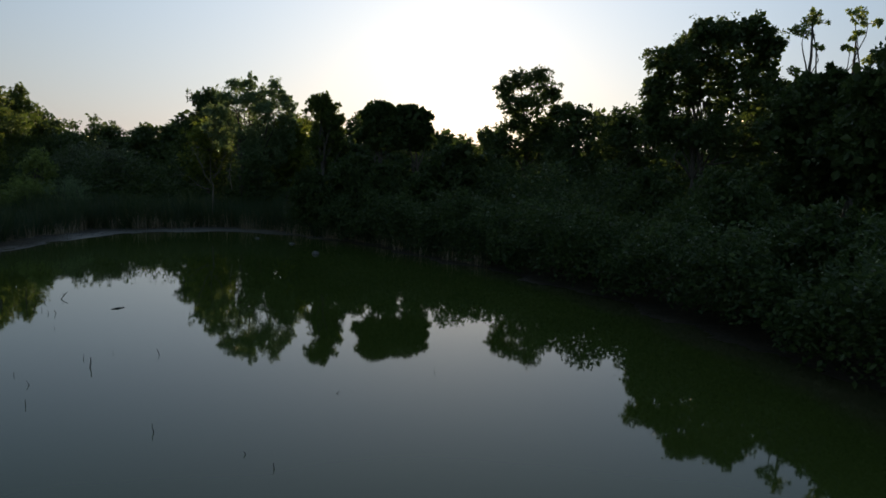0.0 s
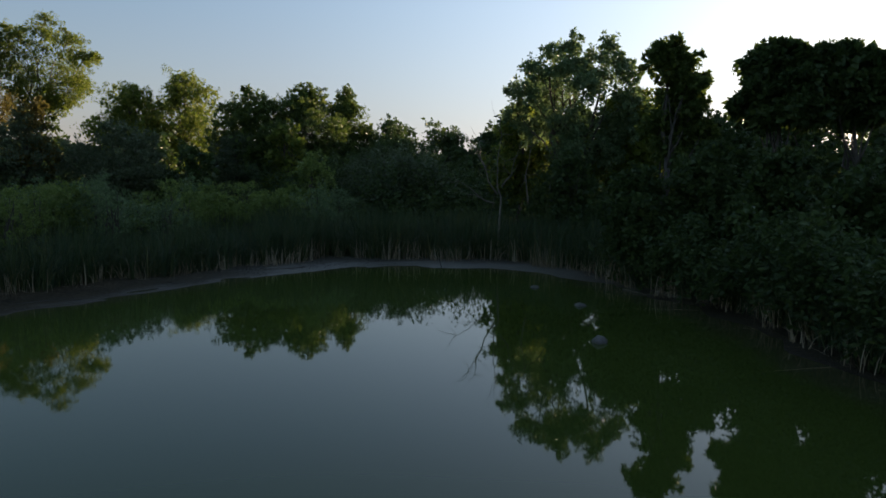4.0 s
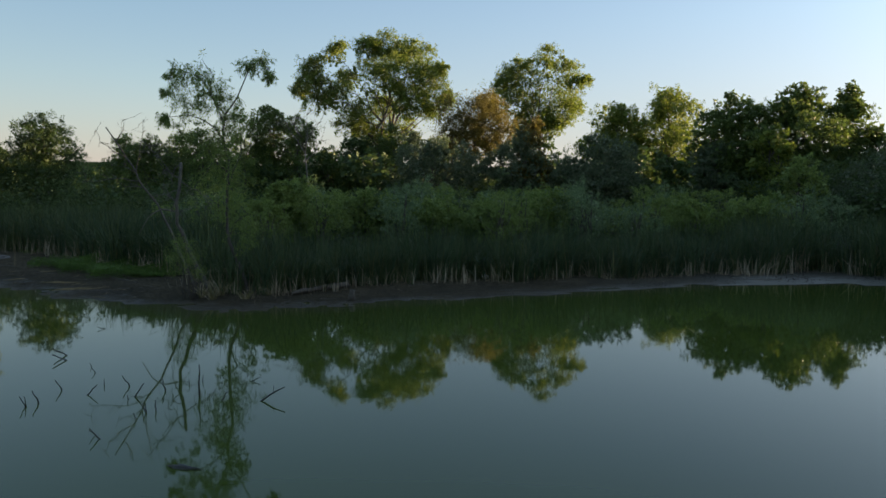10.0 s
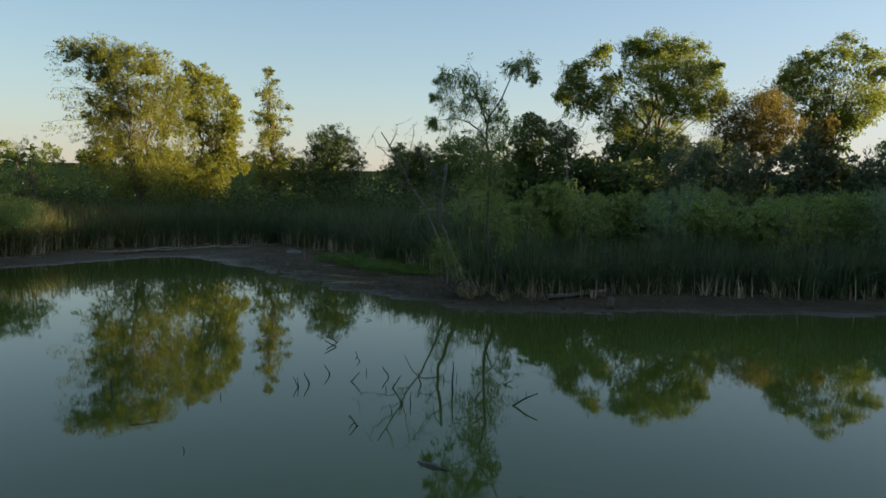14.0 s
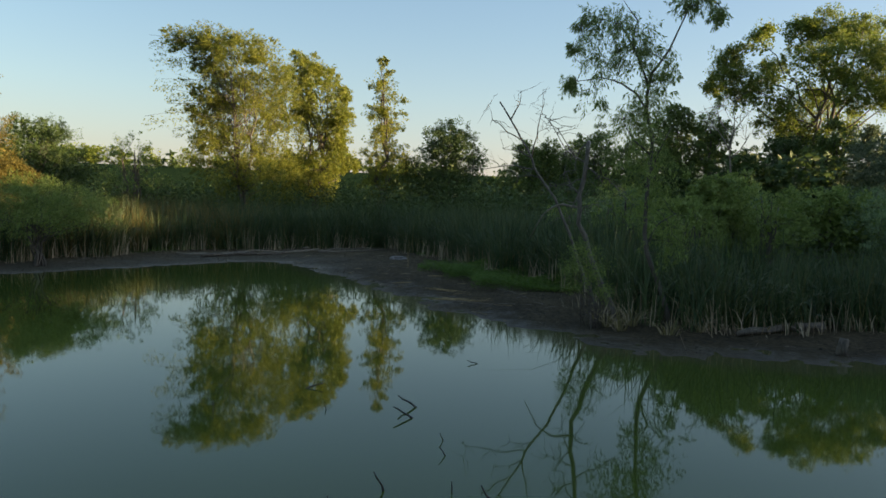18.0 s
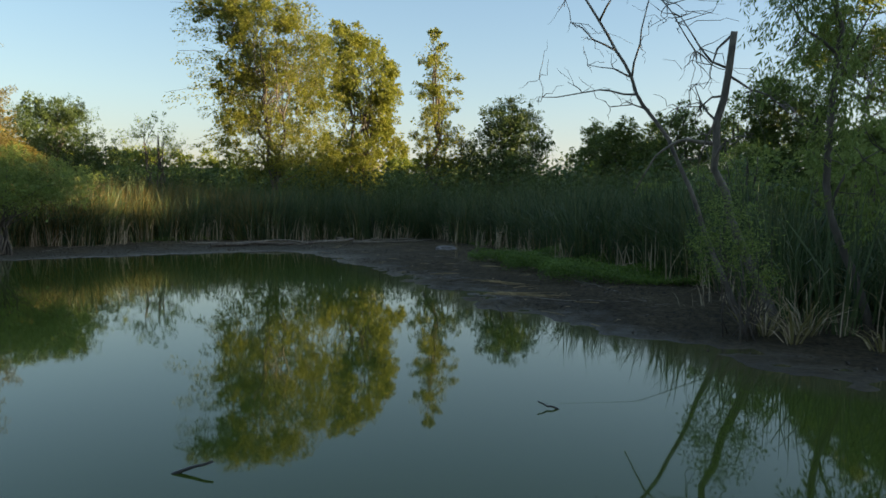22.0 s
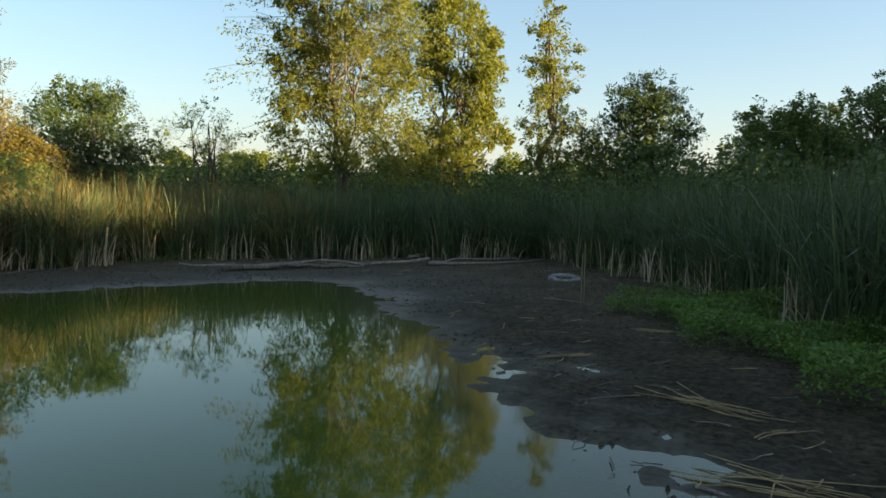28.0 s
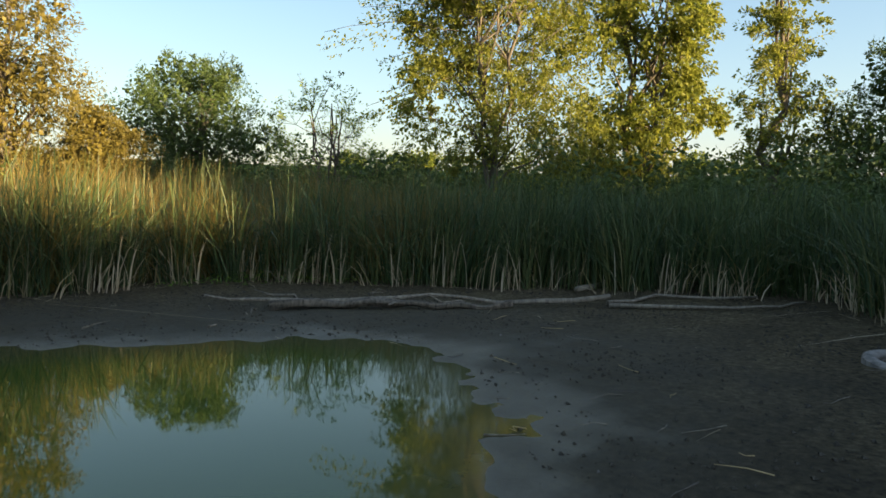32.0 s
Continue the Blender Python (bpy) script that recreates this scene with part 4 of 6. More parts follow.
tree("cottonwood_tree", "tall cottonwood with an open many-lobed crown", "tree", -63.2, 35.6, 2.2, 17.0, 7.19, LEAF_GREEN, 15000, seed=22, trunks=2, lobes=COTTONWOOD_CROWN, core=0.12, leaf_size=0.15, rich=6.0, up=0.5, tuft=0.27, twigs=90, per=22, full=1.18)
tree("brown_tree", "rounded tree with turning brown leaves", "tree", -54.8, 41.4, 2.2, 11.0, 3.5, LEAF_BROWN, 9000, seed=23, lobes=BROWN_CROWN, leaf_size=0.13, rich=4.0, full=1.42, core=0.15)
tree("brown_tree", "rounded tree with turning brown leaves", "tree", -42.2, 40.8, 2.2, 7.4, 1.41, LEAF_BROWN, 4000, seed=24, count=18, leaf_size=0.13, rich=2.6)
tree("lone_tree", "tall tree with a round open crown", "tree", -58.1, 49.2, 2.2, 14.3, 4.81, LEAF_GREEN, 8500, seed=25, lobes=LONE_CROWN, leaf_size=0.145, rich=5.0, core=0.12, up=0.5, twigs=70, full=1.2)
tree("oak_tree", "dark oak in the tree line", "tree", -73.2, 67.3, 2.2, 13.4, 4.5, LEAF_GREEN, 7000, seed=26, leaf_size=0.2, count=40, rich=3.6)
tree("oak_tree", "dark oak in the tree line", "tree", -71.8, 73.4, 2.2, 15.3, 4.85, LEAF_GREEN, 8000, seed=27, leaf_size=0.2, count=40, rich=3.8)
tree("oak_tree", "dark oak in the tree line", "tree", -39.9, 54.5, 2.2, 9.4, 3.2, LEAF_OAK, 8000, seed=28, leaf_size=0.165, count=40, rich=2.6)
tree("oak_tree", "dark oak in the tree line", "tree", -37.9, 57.9, 2.2, 10.1, 3.32, LEAF_OAK, 10000, seed=29, leaf_size=0.165, count=40, rich=2.6)
tree("oak_tree", "dark oak in the tree line", "tree", -38.4, 62.9, 2.2, 10.2, 2.59, LEAF_OAK, 7000, seed=30, leaf_size=0.165, count=40, rich=2.6)
tree("olive_shrub", "grey-green olive shrub with upright silvery shoots", "shrub", -39.0, 44.0, 0.6, 6.3, 3.12, LEAF_GREY, 8000, seed=31, trunks=4, leaf_size=0.15, droop=-0.4, rich=2.3, up=1.1)
tree("olive_shrub", "grey-green olive shrub with upright silvery shoots", "shrub", -42.2, 40.2, 0.6, 6.6, 2.69, LEAF_GREY, 6500, seed=32, trunks=4, leaf_size=0.15, droop=-0.4, rich=2.3, up=1.1)
tree("olive_shrub", "grey-green olive shrub with upright silvery shoots", "shrub", -44.3, 35.3, 0.6, 6.3, 3.31, LEAF_GREY, 8000, seed=33, trunks=4, leaf_size=0.15, rich=2.3, up=1.1)
tree("olive_shrub", "grey-green olive shrub lit at its top", "shrub", -39.0, 52.3, 0.6, 6.4, 2.09, LEAF_GREY, 5500, seed=34, trunks=4, leaf_size=0.15, rich=2.3, up=1.1)
tree("dogwood_shrub", "dark green shrub before the tree line", "shrub", -35.2, 53.5, 0.6, 7.0, 1.83, LEAF_GREEN, 5000, seed=35, trunks=4, leaf_size=0.17, up=0.4)
tree("dogwood_shrub", "dark green shrub before the tree line", "shrub", -35.2, 64.3, 0.6, 7.0, 4.38, LEAF_DARK, 9000, seed=36, trunks=4, leaf_size=0.17, up=0.4)
tree("dogwood_shrub", "dark green shrub before the tree line", "shrub", -35.2, 46.0, 0.6, 5.3, 1.63, LEAF_DARK, 4500, seed=37, trunks=4, leaf_size=0.16, up=0.4)
tree("dark_tree", "dark round-topped tree behind the scrub", "tree", -58.6, 26.5, 2.2, 9.5, 2.70, LEAF_OAK, 7000, seed=38, leaf_size=0.14, rich=3.2)
tree("dogwood_shrub", "dark green shrub at the edge of the wood", "shrub", -55.6, 32.3, 0.6, 6.0, 3.77, LEAF_GREY, 6000, seed=39, trunks=4, leaf_size=0.13, up=0.6, rich=2.6)
tree("dogwood_shrub", "dark green shrub at the edge of the wood", "shrub", -55.9, 21.2, 0.6, 7.3, 2.99, LEAF_OAK, 6500, seed=40, trunks=4, leaf_size=0.13, up=0.6, rich=3.4)
tree("dogwood_shrub", "dark green shrub at the edge of the wood", "shrub", -54.0, 17.6, 0.6, 6.5, 2.4, LEAF_OAK, 6000, seed=41, trunks=4, leaf_size=0.13, up=0.6, rich=3.2)
tree("dogwood_shrub", "dark green shrub under the tall cottonwood", "shrub", -56.2, 28.3, 0.6, 8.5, 2.4, LEAF_OAK, 6000, seed=840, trunks=4, leaf_size=0.145, up=0.6, rich=2.3)
tree("dogwood_shrub", "dark green shrub under the tall cottonwood", "shrub", -51.8, 29.8, 0.6, 5.9, 1.9, LEAF_DARK, 6000, seed=841, trunks=4, leaf_size=0.145, up=0.6, rich=2.3)
tree("dogwood_shrub", "dark green shrub under the tall cottonwood", "shrub", -57.1, 33.3, 0.6, 7.4, 2.3, LEAF_DARK, 6000, seed=842, trunks=4, leaf_size=0.145, up=0.6, rich=2.3)
tree("dogwood_shrub", "dark green shrub under the tall cottonwood", "shrub", -54.6, 34.9, 0.6, 7.8, 2.4, LEAF_OAK, 6000, seed=843, trunks=4, leaf_size=0.145, up=0.6, rich=2.3)
tree("dogwood_shrub", "dark green shrub under the tall cottonwood", "shrub", -50.1, 35.6, 0.6, 7.0, 2.2, LEAF_GREY, 6000, seed=844, trunks=4, leaf_size=0.145, up=0.6, rich=2.3)
tree("sapling_willow", "low light green willow thicket behind the reeds", "shrub", -27.7, 23.7, 0.6, 3.3, 1.53, LEAF_WILLOW, 5000, seed=42, trunks=5, leaf_size=0.11, rich=1.6, up=0.9)
tree("sapling_willow", "low light green willow thicket behind the reeds", "shrub", -28.2, 26.5, 0.6, 3.0, 1.52, LEAF_WILLOW, 5000, seed=43, trunks=5, leaf_size=0.11, rich=1.6, up=0.9)
tree("sapling_willow", "low light green willow thicket behind the reeds", "shrub", -27.5, 29.0, 0.6, 2.7, 1.54, LEAF_WILLOW, 4500, seed=44, trunks=5, leaf_size=0.11, rich=1.6, up=0.9)
tree("sapling_willow", "low light green willow thicket behind the reeds", "shrub", -27.5, 31.5, 0.6, 2.7, 1.25, LEAF_WILLOW, 4000, seed=45, trunks=5, leaf_size=0.11, rich=1.6, up=0.9)
tree("sapling_willow", "low round willow behind the reeds", "shrub", -27.5, 34.0, 0.6, 3.1, 1.70, LEAF_WILLOW, 5000, seed=46, trunks=5, leaf_size=0.11, rich=1.6, up=0.9)
tree("sapling_willow", "low light green willow thicket behind the reeds", "shrub", -26.6, 40.6, 0.6, 2.8, 1.37, LEAF_WILLOW, 3500, seed=47, trunks=5, leaf_size=0.12, rich=1.6, up=0.9)
tree("sapling_willow", "low light green willow thicket behind the reeds", "shrub", -25.7, 43.3, 0.6, 2.8, 1.63, LEAF_WILLOW, 3500, seed=48, trunks=5, leaf_size=0.12, rich=1.6, up=0.9)
tree("sapling_willow", "low light green willow thicket behind the reeds", "shrub", -27.0, 23.3, 0.6, 3.1, 0.88, LEAF_WILLOW, 5000, seed=49, trunks=5, leaf_size=0.1, rich=1.6, up=0.9)
tree("bank_willow", "bushy willow at the foot of the reeds", "shrub", -26.7, 3.3, 0.6, 2.8, 2.35, LEAF_WILLOW, 11000, seed=50, trunks=6, leaf_size=0.075, narrow=0.3, rich=3.2, core=0.02, up=0.8)
tree("box_elder", "broad tree with a tall uneven crown", "tree", -14.7, 51.3, 2.2, 10.6, 3.09, LEAF_SAGE, 16000, seed=51, trunks=3, lobes=ELDER_CROWN, leaf_size=0.15, rich=2.1, core=0.08, up=0.4, twigs=80, full=1.0)
tree("dark_poplar", "narrow dark poplar above the bank", "tree", -8.4, 45.8, 2.2, 8.6, 1.80, LEAF_OAK, 9000, seed=52, lobes=DARK_POPLAR_CROWN, leaf_size=0.15, rich=1.6, up=0.6, twigs=40, full=1.1, core=0.3)
tree("walnut_tree", "dark walnut with a flat-topped crown", "tree", -4.6, 45.4, 2.2, 8.4, 2.02, LEAF_DARK, 10000, seed=53, lobes=WALNUT_CROWN, leaf_size=0.16, rich=1.5, twigs=40, full=1.1, core=0.35)
tree("walnut_tree", "dark walnut with a flat-topped crown", "tree", -2.2, 46.2, 2.2, 8.6, 1.88, LEAF_DARK, 9000, seed=54, lobes=WALNUT_CROWN_B, leaf_size=0.16, rich=1.4, twigs=40, full=1.1, core=0.35)
tree("far_tree", "tree in the line behind the pond", "tree", -37.5, 76.5, 1.6, 8.6, 2.8, LEAF_DARK, 6500, seed=55, leaf_size=0.2)
tree("far_tree", "dark tree in the line behind the pond", "tree", -41.5, 74.0, 1.6, 8.2, 2.7, LEAF_DARK, 5500, seed=56, leaf_size=0.2)
tree("far_tree", "dark tree in the line behind the pond", "tree", -45.5, 78.0, 1.6, 9.4, 2.8, LEAF_DARK, 5000, seed=57, leaf_size=0.2)
tree("far_tree", "dark tree in the line behind the pond", "tree", -18.8, 54.8, 2.2, 7.4, 1.93, LEAF_GREEN, 6000, seed=58, leaf_size=0.2)
tree("far_tree", "dark tree in the line behind the pond", "tree", -12.5, 54.1, 2.2, 8.2, 2.08, LEAF_GREEN, 6500, seed=59, leaf_size=0.2)
tree("far_tree", "dark tree in the line behind the pond", "tree", -8.8, 56.2, 2.2, 6.7, 1.93, LEAF_DARK, 6000, seed=60, leaf_size=0.2)
tree("far_tree", "dark tree in the line behind the pond", "tree", -7.9, 60.5, 2.2, 8.4, 1.95, LEAF_DARK, 6000, seed=61, leaf_size=0.2)
tree("willow_shrub", "dark willow shrub on the far bank", "shrub", -27.1, 54.2, 0.6, 5.4, 3.60, LEAF_GREY, 8500, seed=62, trunks=4, leaf_size=0.15, up=0.6)
tree("willow_shrub", "dark willow shrub on the far bank", "shrub", -28.1, 48.2, 0.6, 4.8, 1.54, LEAF_WILLOW, 4000, seed=63, trunks=4, leaf_size=0.15, up=0.6)
tree("bank_shrub", "dark shrub on the bank", "shrub", -8.3, 42.9, 0.6, 4.1, 1.32, LEAF_DARK, 7000, seed=64, trunks=5, leaf_size=0.145, rich=1.2, core=0.4)
tree("bank_shrub", "dark shrub on the bank", "shrub", -6.1, 43.5, 0.6, 4.9, 1.46, LEAF_DARK, 9000, seed=65, trunks=5, leaf_size=0.145, rich=1.2, core=0.4)
tree("bank_shrub", "dark shrub on the bank", "shrub", -3.7, 41.9, 0.6, 4.6, 1.38, LEAF_DARK, 9000, seed=66, trunks=5, leaf_size=0.145, rich=1.2, core=0.4)
tree("bank_shrub", "dark shrub on the bank", "shrub", -1.5, 39.1, 0.6, 4.0, 1.35, LEAF_DARK, 9000, seed=67, trunks=5, leaf_size=0.145, rich=1.2, core=0.4)
tree("bank_shrub", "dark shrub on the bank", "shrub", -13.5, 49.5, 0.6, 4.7, 1.78, LEAF_DARK, 6000, seed=68, trunks=5, leaf_size=0.145, rich=1.2, core=0.4)
tree("sun_tree", "tree with a round leafy crown against the sun", "tree", 6.4, 64.3, 2.2, 13.4, 3.17, LEAF_DARK, 8500, seed=69, lobes=SUN_CROWN, leaf_size=0.18, rich=2.0, core=0.3, twigs=40, full=1.1)
tree("far_tree", "tree in the line under the sun", "tree", 9.8, 59.2, 2.2, 9.9, 2.63, LEAF_DARK, 5000, seed=70, leaf_size=0.22)
tree("far_tree", "tree in the line under the sun", "tree", 13.5, 56.4, 2.2, 9.5, 2.73, LEAF_DARK, 6000, seed=71, leaf_size=0.22)
# first nine trees are added to shade the reeds; the rest fill the skyline
for px, py, high, wide in ((-34.5, 80.0, 8.1, 2.4), (-31.5, 79.0, 8.3, 2.3), (-28.5, 80.0, 9.6, 2.3), (-25.5, 79.0, 10.0, 2.5), (-22.0, 80.0, 10.2, 2.6), (-36.0, 83.0, 8.5, 2.5), (-33.0, 83.5, 8.5, 2.5), (-30.0, 83.0, 8.8, 2.5), (-27.0, 83.5, 10.2, 2.5), (-1.5, 71.0, 8.0, 2.6), (3.5, 70.0, 8.2, 2.8), (9.0, 72.0, 9.6, 3.0), (14.5, 69.0, 10.2, 3.2), (20.0, 66.0, 10.4, 3.2), (24.0, 60.0, 10.5, 3.2), (27.0, 52.0, 10.5, 3.2)):
    tree("far_tree", "dense dark tree filling out the far tree line", "tree", px, py, 0.8, high, wide, LEAF_DARK, 3200, seed=400 + int(px), leaf_size=0.27, core=0.6, rich=1.2)
tree("low_tree", "low bushy tree under the sun", "tree", -5.3, 55.8, 1.8, 6.5, 3.48, LEAF_DARK, 6000, seed=72, leaf_size=0.21, rich=1.7)
tree("low_tree", "low bushy tree under the sun", "tree", 0.4, 54.0, 2.0, 6.5, 2.95, LEAF_DARK, 6000, seed=73, leaf_size=0.21, rich=1.7)
tree("far_tree", "tree in the line behind the pond", "tree", -22.2, 64.3, 2.0, 10.9, 3.00, LEAF_DARK, 7000, seed=74, leaf_size=0.24)
tree("far_tree", "tree in the line behind the pond", "tree", -13.4, 64.6, 2.2, 8.5, 3.27, LEAF_DARK, 6000, seed=75, leaf_size=0.24)
tree("big_tree", "large dark tree with a dense crown", "tree", 15.5, 44.6, 2.2, 14, 4.15, LEAF_DARK, 14000, seed=76, trunks=2, lobes=BIG_CROWN, leaf_size=0.18, rich=1.9, core=0.4, twigs=40, full=1.12)
tree("thin_tree", "tall thin tree with sparse leaves", "tree", 17.9, 38.0, 2.2, 13.1, 1.16, LEAF_WILLOW, 3500, seed=77, count=14, leaf_size=0.15, twigs=40, core=0)
tree("thin_tree", "tall thin tree with sparse leaves", "tree", 19.5, 36.1, 2.2, 12.5, 1.10, LEAF_WILLOW, 3500, seed=78, count=14, leaf_size=0.15, twigs=40, core=0)
tree("side_tree", "leafy tree on the near bank", "tree", 16.4, 33.2, 1.4, 9.2, 2.29, LEAF_DARK, 10000, seed=79, leaf_size=0.21, rich=2.0, core=0.4)
tree("side_tree", "leafy tree on the near bank", "tree", 17.4, 28.0, 1.8, 9.9, 2.67, LEAF_DARK, 11000, seed=80, leaf_size=0.21, rich=2.0, core=0.4)
tree("bank_shrub", "dark shrub on the bank", "shrub", 10.3, 36.6, 0.6, 4.7, 2.28, LEAF_DARK, 7000, seed=81, trunks=5, leaf_size=0.145, rich=1.2, core=0.4)
tree("bank_shrub", "dark shrub on the bank", "shrub", 11.0, 27.9, 0.6, 4.6, 2.06, LEAF_DARK, 9000, seed=82, trunks=5, leaf_size=0.145, rich=1.2, core=0.4)
tree("bank_shrub", "dark shrub on the bank", "shrub", 10.4, 19.4, 0.6, 3.5, 1.74, LEAF_DARK, 9000, seed=83, trunks=5, leaf_size=0.145, rich=1.2, core=0.4)

# ---- reeds ----
FRONT = [(-27.0, 1.6), (-30.1, 2.8), (-31.5, 2.8), (-33.2, 3.3), (-34.6, 4.5), (-35.8, 6.2), (-37.1, 7.8), (-38.0, 9.4), (-38.6, 11.3), (-37.0, 13.0), (-35.0, 14.6), (-32.8, 15.9), (-29.2, 17.7),
         (-27.2, 19.2), (-26.0, 20.1), (-24.5, 20.6), (-23.0, 20.8), (-22.0, 20.9), (-21.3, 21.3), (-21.3, 22.5), (-22.0, 25.0), (-22.2, 28.0), (-21.9, 31.1), (-21.7, 35.2), (-21.5, 38.5), (-20.9, 42.2),
         (-17.5, 44.3), (-15.1, 45.8), (-11.5, 45.0), (-8.9, 43.0), (-6.3, 41.4), (-4.0, 39.0), (-1.0, 34.5), (5.0, 27.5)]
FRONT = [(fx, fy, float(shore_distance(np.array([fx]), np.array([fy]))[0])) for fx, fy in FRONT]


def reed_front(x, y):
    """How far from the waterline the reeds begin."""
    w = np.zeros_like(x)
    t = np.zeros_like(x)
    for fx, fy, fd in FRONT:
        q = 1 / ((x - fx) ** 2 + (y - fy) ** 2 + 0.3) ** 1.5
        w += q
        t += q * fd
    return t / w


def reed_points(rng, n, box, near, far, keep=None):
    """Places in a belt that runs from near to far metres behind the reeds' front."""
    x = rng.uniform(box[0], box[1], n)
    y = rng.uniform(box[2], box[3], n)
    d = shore_distance(x, y)
    m = (d > 0.3) & (d < 25)
    x, y, d = x[m], y[m], d[m]
    e = d - reed_front(x, y) + 0.22 * np.sin(x * 1.7 + y * 1.1) + 0.16 * np.sin(3.1 * y - x) + 0.1 * np.sin(7.3 * x + 5.9 * y)
    m = (e > near) & (e < far) & ~((x > -22.8) & (y < 21.9) & (e < 1.6) & (rng.uniform(0, 1, len(x)) < 0.85))
    if keep is not None:
        m &= keep(x, y, e)
    return x[m], y[m]


def reeds(name, label, n, box, near, far, mat, height, width, lean, seed, keep=None, category="reeds", clump=0.0):
    rng = np.random.default_rng(seed)
    x, y = reed_points(rng, n, box, near, far, keep)
    k = len(x)
    h = rng.uniform(height[0], height[1], k) * (0.92 + 0.08 * np.sin(x * 0.9 + 1.3 * y) + 0.07 * np.sin(2.3 * x - 1.7 * y) + 0.05 * np.sin(6.1 * x + 4.7 * y)) * (1 - 0.21 * smooth(20.0, 22.5, y) * (1 - smooth(37.0, 42.0, y)))
    v, f = blades(x, y, ground_z(x, y) - 0.03, h, rng.gamma(1.6, lean / 1.6, k), 3.0 * np.sin(1.3 * x + 0.4) + 2.5 * np.sin(1.7 * y) + rng.normal(0, 1.1, k), rng.uniform(0.6, 1.3, k) * width, rng)
    ob = new(name, mesh_of(name, v, f, mat))
    return tagged(ob, label, category, kind="stuff")


def woods(name, label, stems, leaves_in_all, box, near, far, height, leaf, size, seed, keep, category="woods"):
    """Distant woods as one mass of leafy lobes with an uneven top."""
    rng = np.random.default_rng(seed)
    x, y = rng.uniform(box[0], box[1], stems * 12), rng.uniform(box[2], box[3], stems * 12)
    d = shore_distance(x, y)
    m = (d > near) & (d < far) & keep(x, y, d)
    x, y = x[m][:stems], y[m][:stems]
    g = ground_z(x, y)
    lobes = []
    for px, py, pz, top in zip(x, y, g, height(x, y) * rng.uniform(0.62, 1.0, len(x))):
        for k in range(4):
            r = rng.uniform(1.0, 1.9)
            lobes.append((px + rng.normal(0, 1.1), py + rng.normal(0, 1.1), pz + max(r * 0.5, (top - r * 0.8) * (0.12 + 0.29 * k)), r, r * 0.8))
    _, p = crown_points(rng, lobes, leaves_in_all // 30, 30, 0.3, 0.7)
    v, f = leaves(p, size, rng, 0.2)
    return tagged(new(name, mesh_of(name, v, f, leaf)), label, category, kind="stuff")


def thicket(name, label, n_clump, box, near, far, height, leaf, size, seed, per=22, spread=0.3, keep=None, category="undergrowth", low=0.02):
    """Growth too dense to count: mounds of leaves on the ground, of a height that may change from place to place."""
    rng = np.random.default_rng(seed)
    x, y = rng.uniform(box[0], box[1], n_clump * 6), rng.uniform(box[2], box[3], n_clump * 6)
    d = shore_distance(x, y)
    m = (d > near) & (d < far)
    if keep is not None:
        m &= keep(x, y, d)
    x, y = x[m][:n_clump], y[m][:n_clump]
    tall = height(x, y) if callable(height) else height
    top = tall * (0.70 + 0.20 * np.sin(0.8 * x + 0.3 * y) * np.sin(0.7 * y - 0.4 * x) + 0.14 * np.sin(1.9 * x - 1.1 * y + 1) + 0.1 * np.sin(3.7 * x + 2.9 * y))
    z = ground_z(x, y) + top * np.sqrt(rng.uniform(low, 1, len(x)))
    c = np.repeat(np.stack([x, y, z], 1), per, axis=0)
    v, f = leaves(c + np.clip(rng.normal(0, 1, c.shape), -1.6, 1.6) * spread * np.array([1, 1, 0.7]), size, rng, 0.1)
    return tagged(new(name, mesh_of(name, v, f, leaf)), label, category, kind="stuff")

# fewer green blades where gold ones stand for sunlit cattails
NOT_GOLD = lambda x, y, e: (y > 4.6 + 0.8 * np.sin(1.7 * x)) | (e < 0.35) | (np.mod(x * 37.1 + y * 91.7, 1.0) < 0.6)
SOUTH_GRASS = lambda x, y, e: y < 6.0 + 0.25 * (x + 45)
reeds("cattail_stand", "dense dark green cattails on the shore", 430000, (-46, 2, 0, 54), 0.0, 4.4, REED_GREEN, (1.4, 2.5), 0.022, 0.85, 5, NOT_GOLD)
reeds("cattail_fringe", "shorter leaning cattails at the edge of the stand", 55000, (-46, 2, 0, 54), -0.1, 0.9, REED_GREEN, (0.9, 1.9), 0.024, 0.7, 8)
BROKEN = lambda x, y, e: np.sin(2.3 * x + 1.1 * y) * np.sin(1.9 * y - 1.3 * x) + 0.6 * np.sin(5.1 * x + 3.0 * y) + 0.4 * np.sin(9.0 * y - 4.0 * x) > np.where(y > 21.0, -0.35, 0.0)
reeds("dead_stalks", "broken pale dead stalks at the foot of the cattails", 170000, (-46, 2, 0, 54), -0.42, 0.28, REED_DEAD, (0.2, 1.1), 0.020, 0.16, 6, BROKEN)
reeds("bent_stalks", "dead stalks that lean out of the cattails", 34000, (-46, 2, 0, 54), -0.5, 0.3, REED_DEAD, (0.25, 0.85), 0.015, 0.65, 16, BROKEN)
reeds("withered_blades", "withered yellow-brown blades among the cattails", 42000, (-46, 2, 0, 54), -0.15, 1.6, SEDGE, (0.8, 1.9), 0.018, 0.85, 26)
reeds("fallen_stalks", "flattened pale dead stalks on the mud", 15000, (-46, 2, 0, 54), -0.6, 0.3, REED_DEAD, (0.05, 0.14), 0.02, 1.0, 7)
reeds("twig_litter", "small dead twigs and stalk ends strewn on the mud", 9000, (-40, -17, 3, 30), -5.0, -0.4, REED_DEAD, (0.01, 0.05), 0.012, 0.28, 17, category="litter")
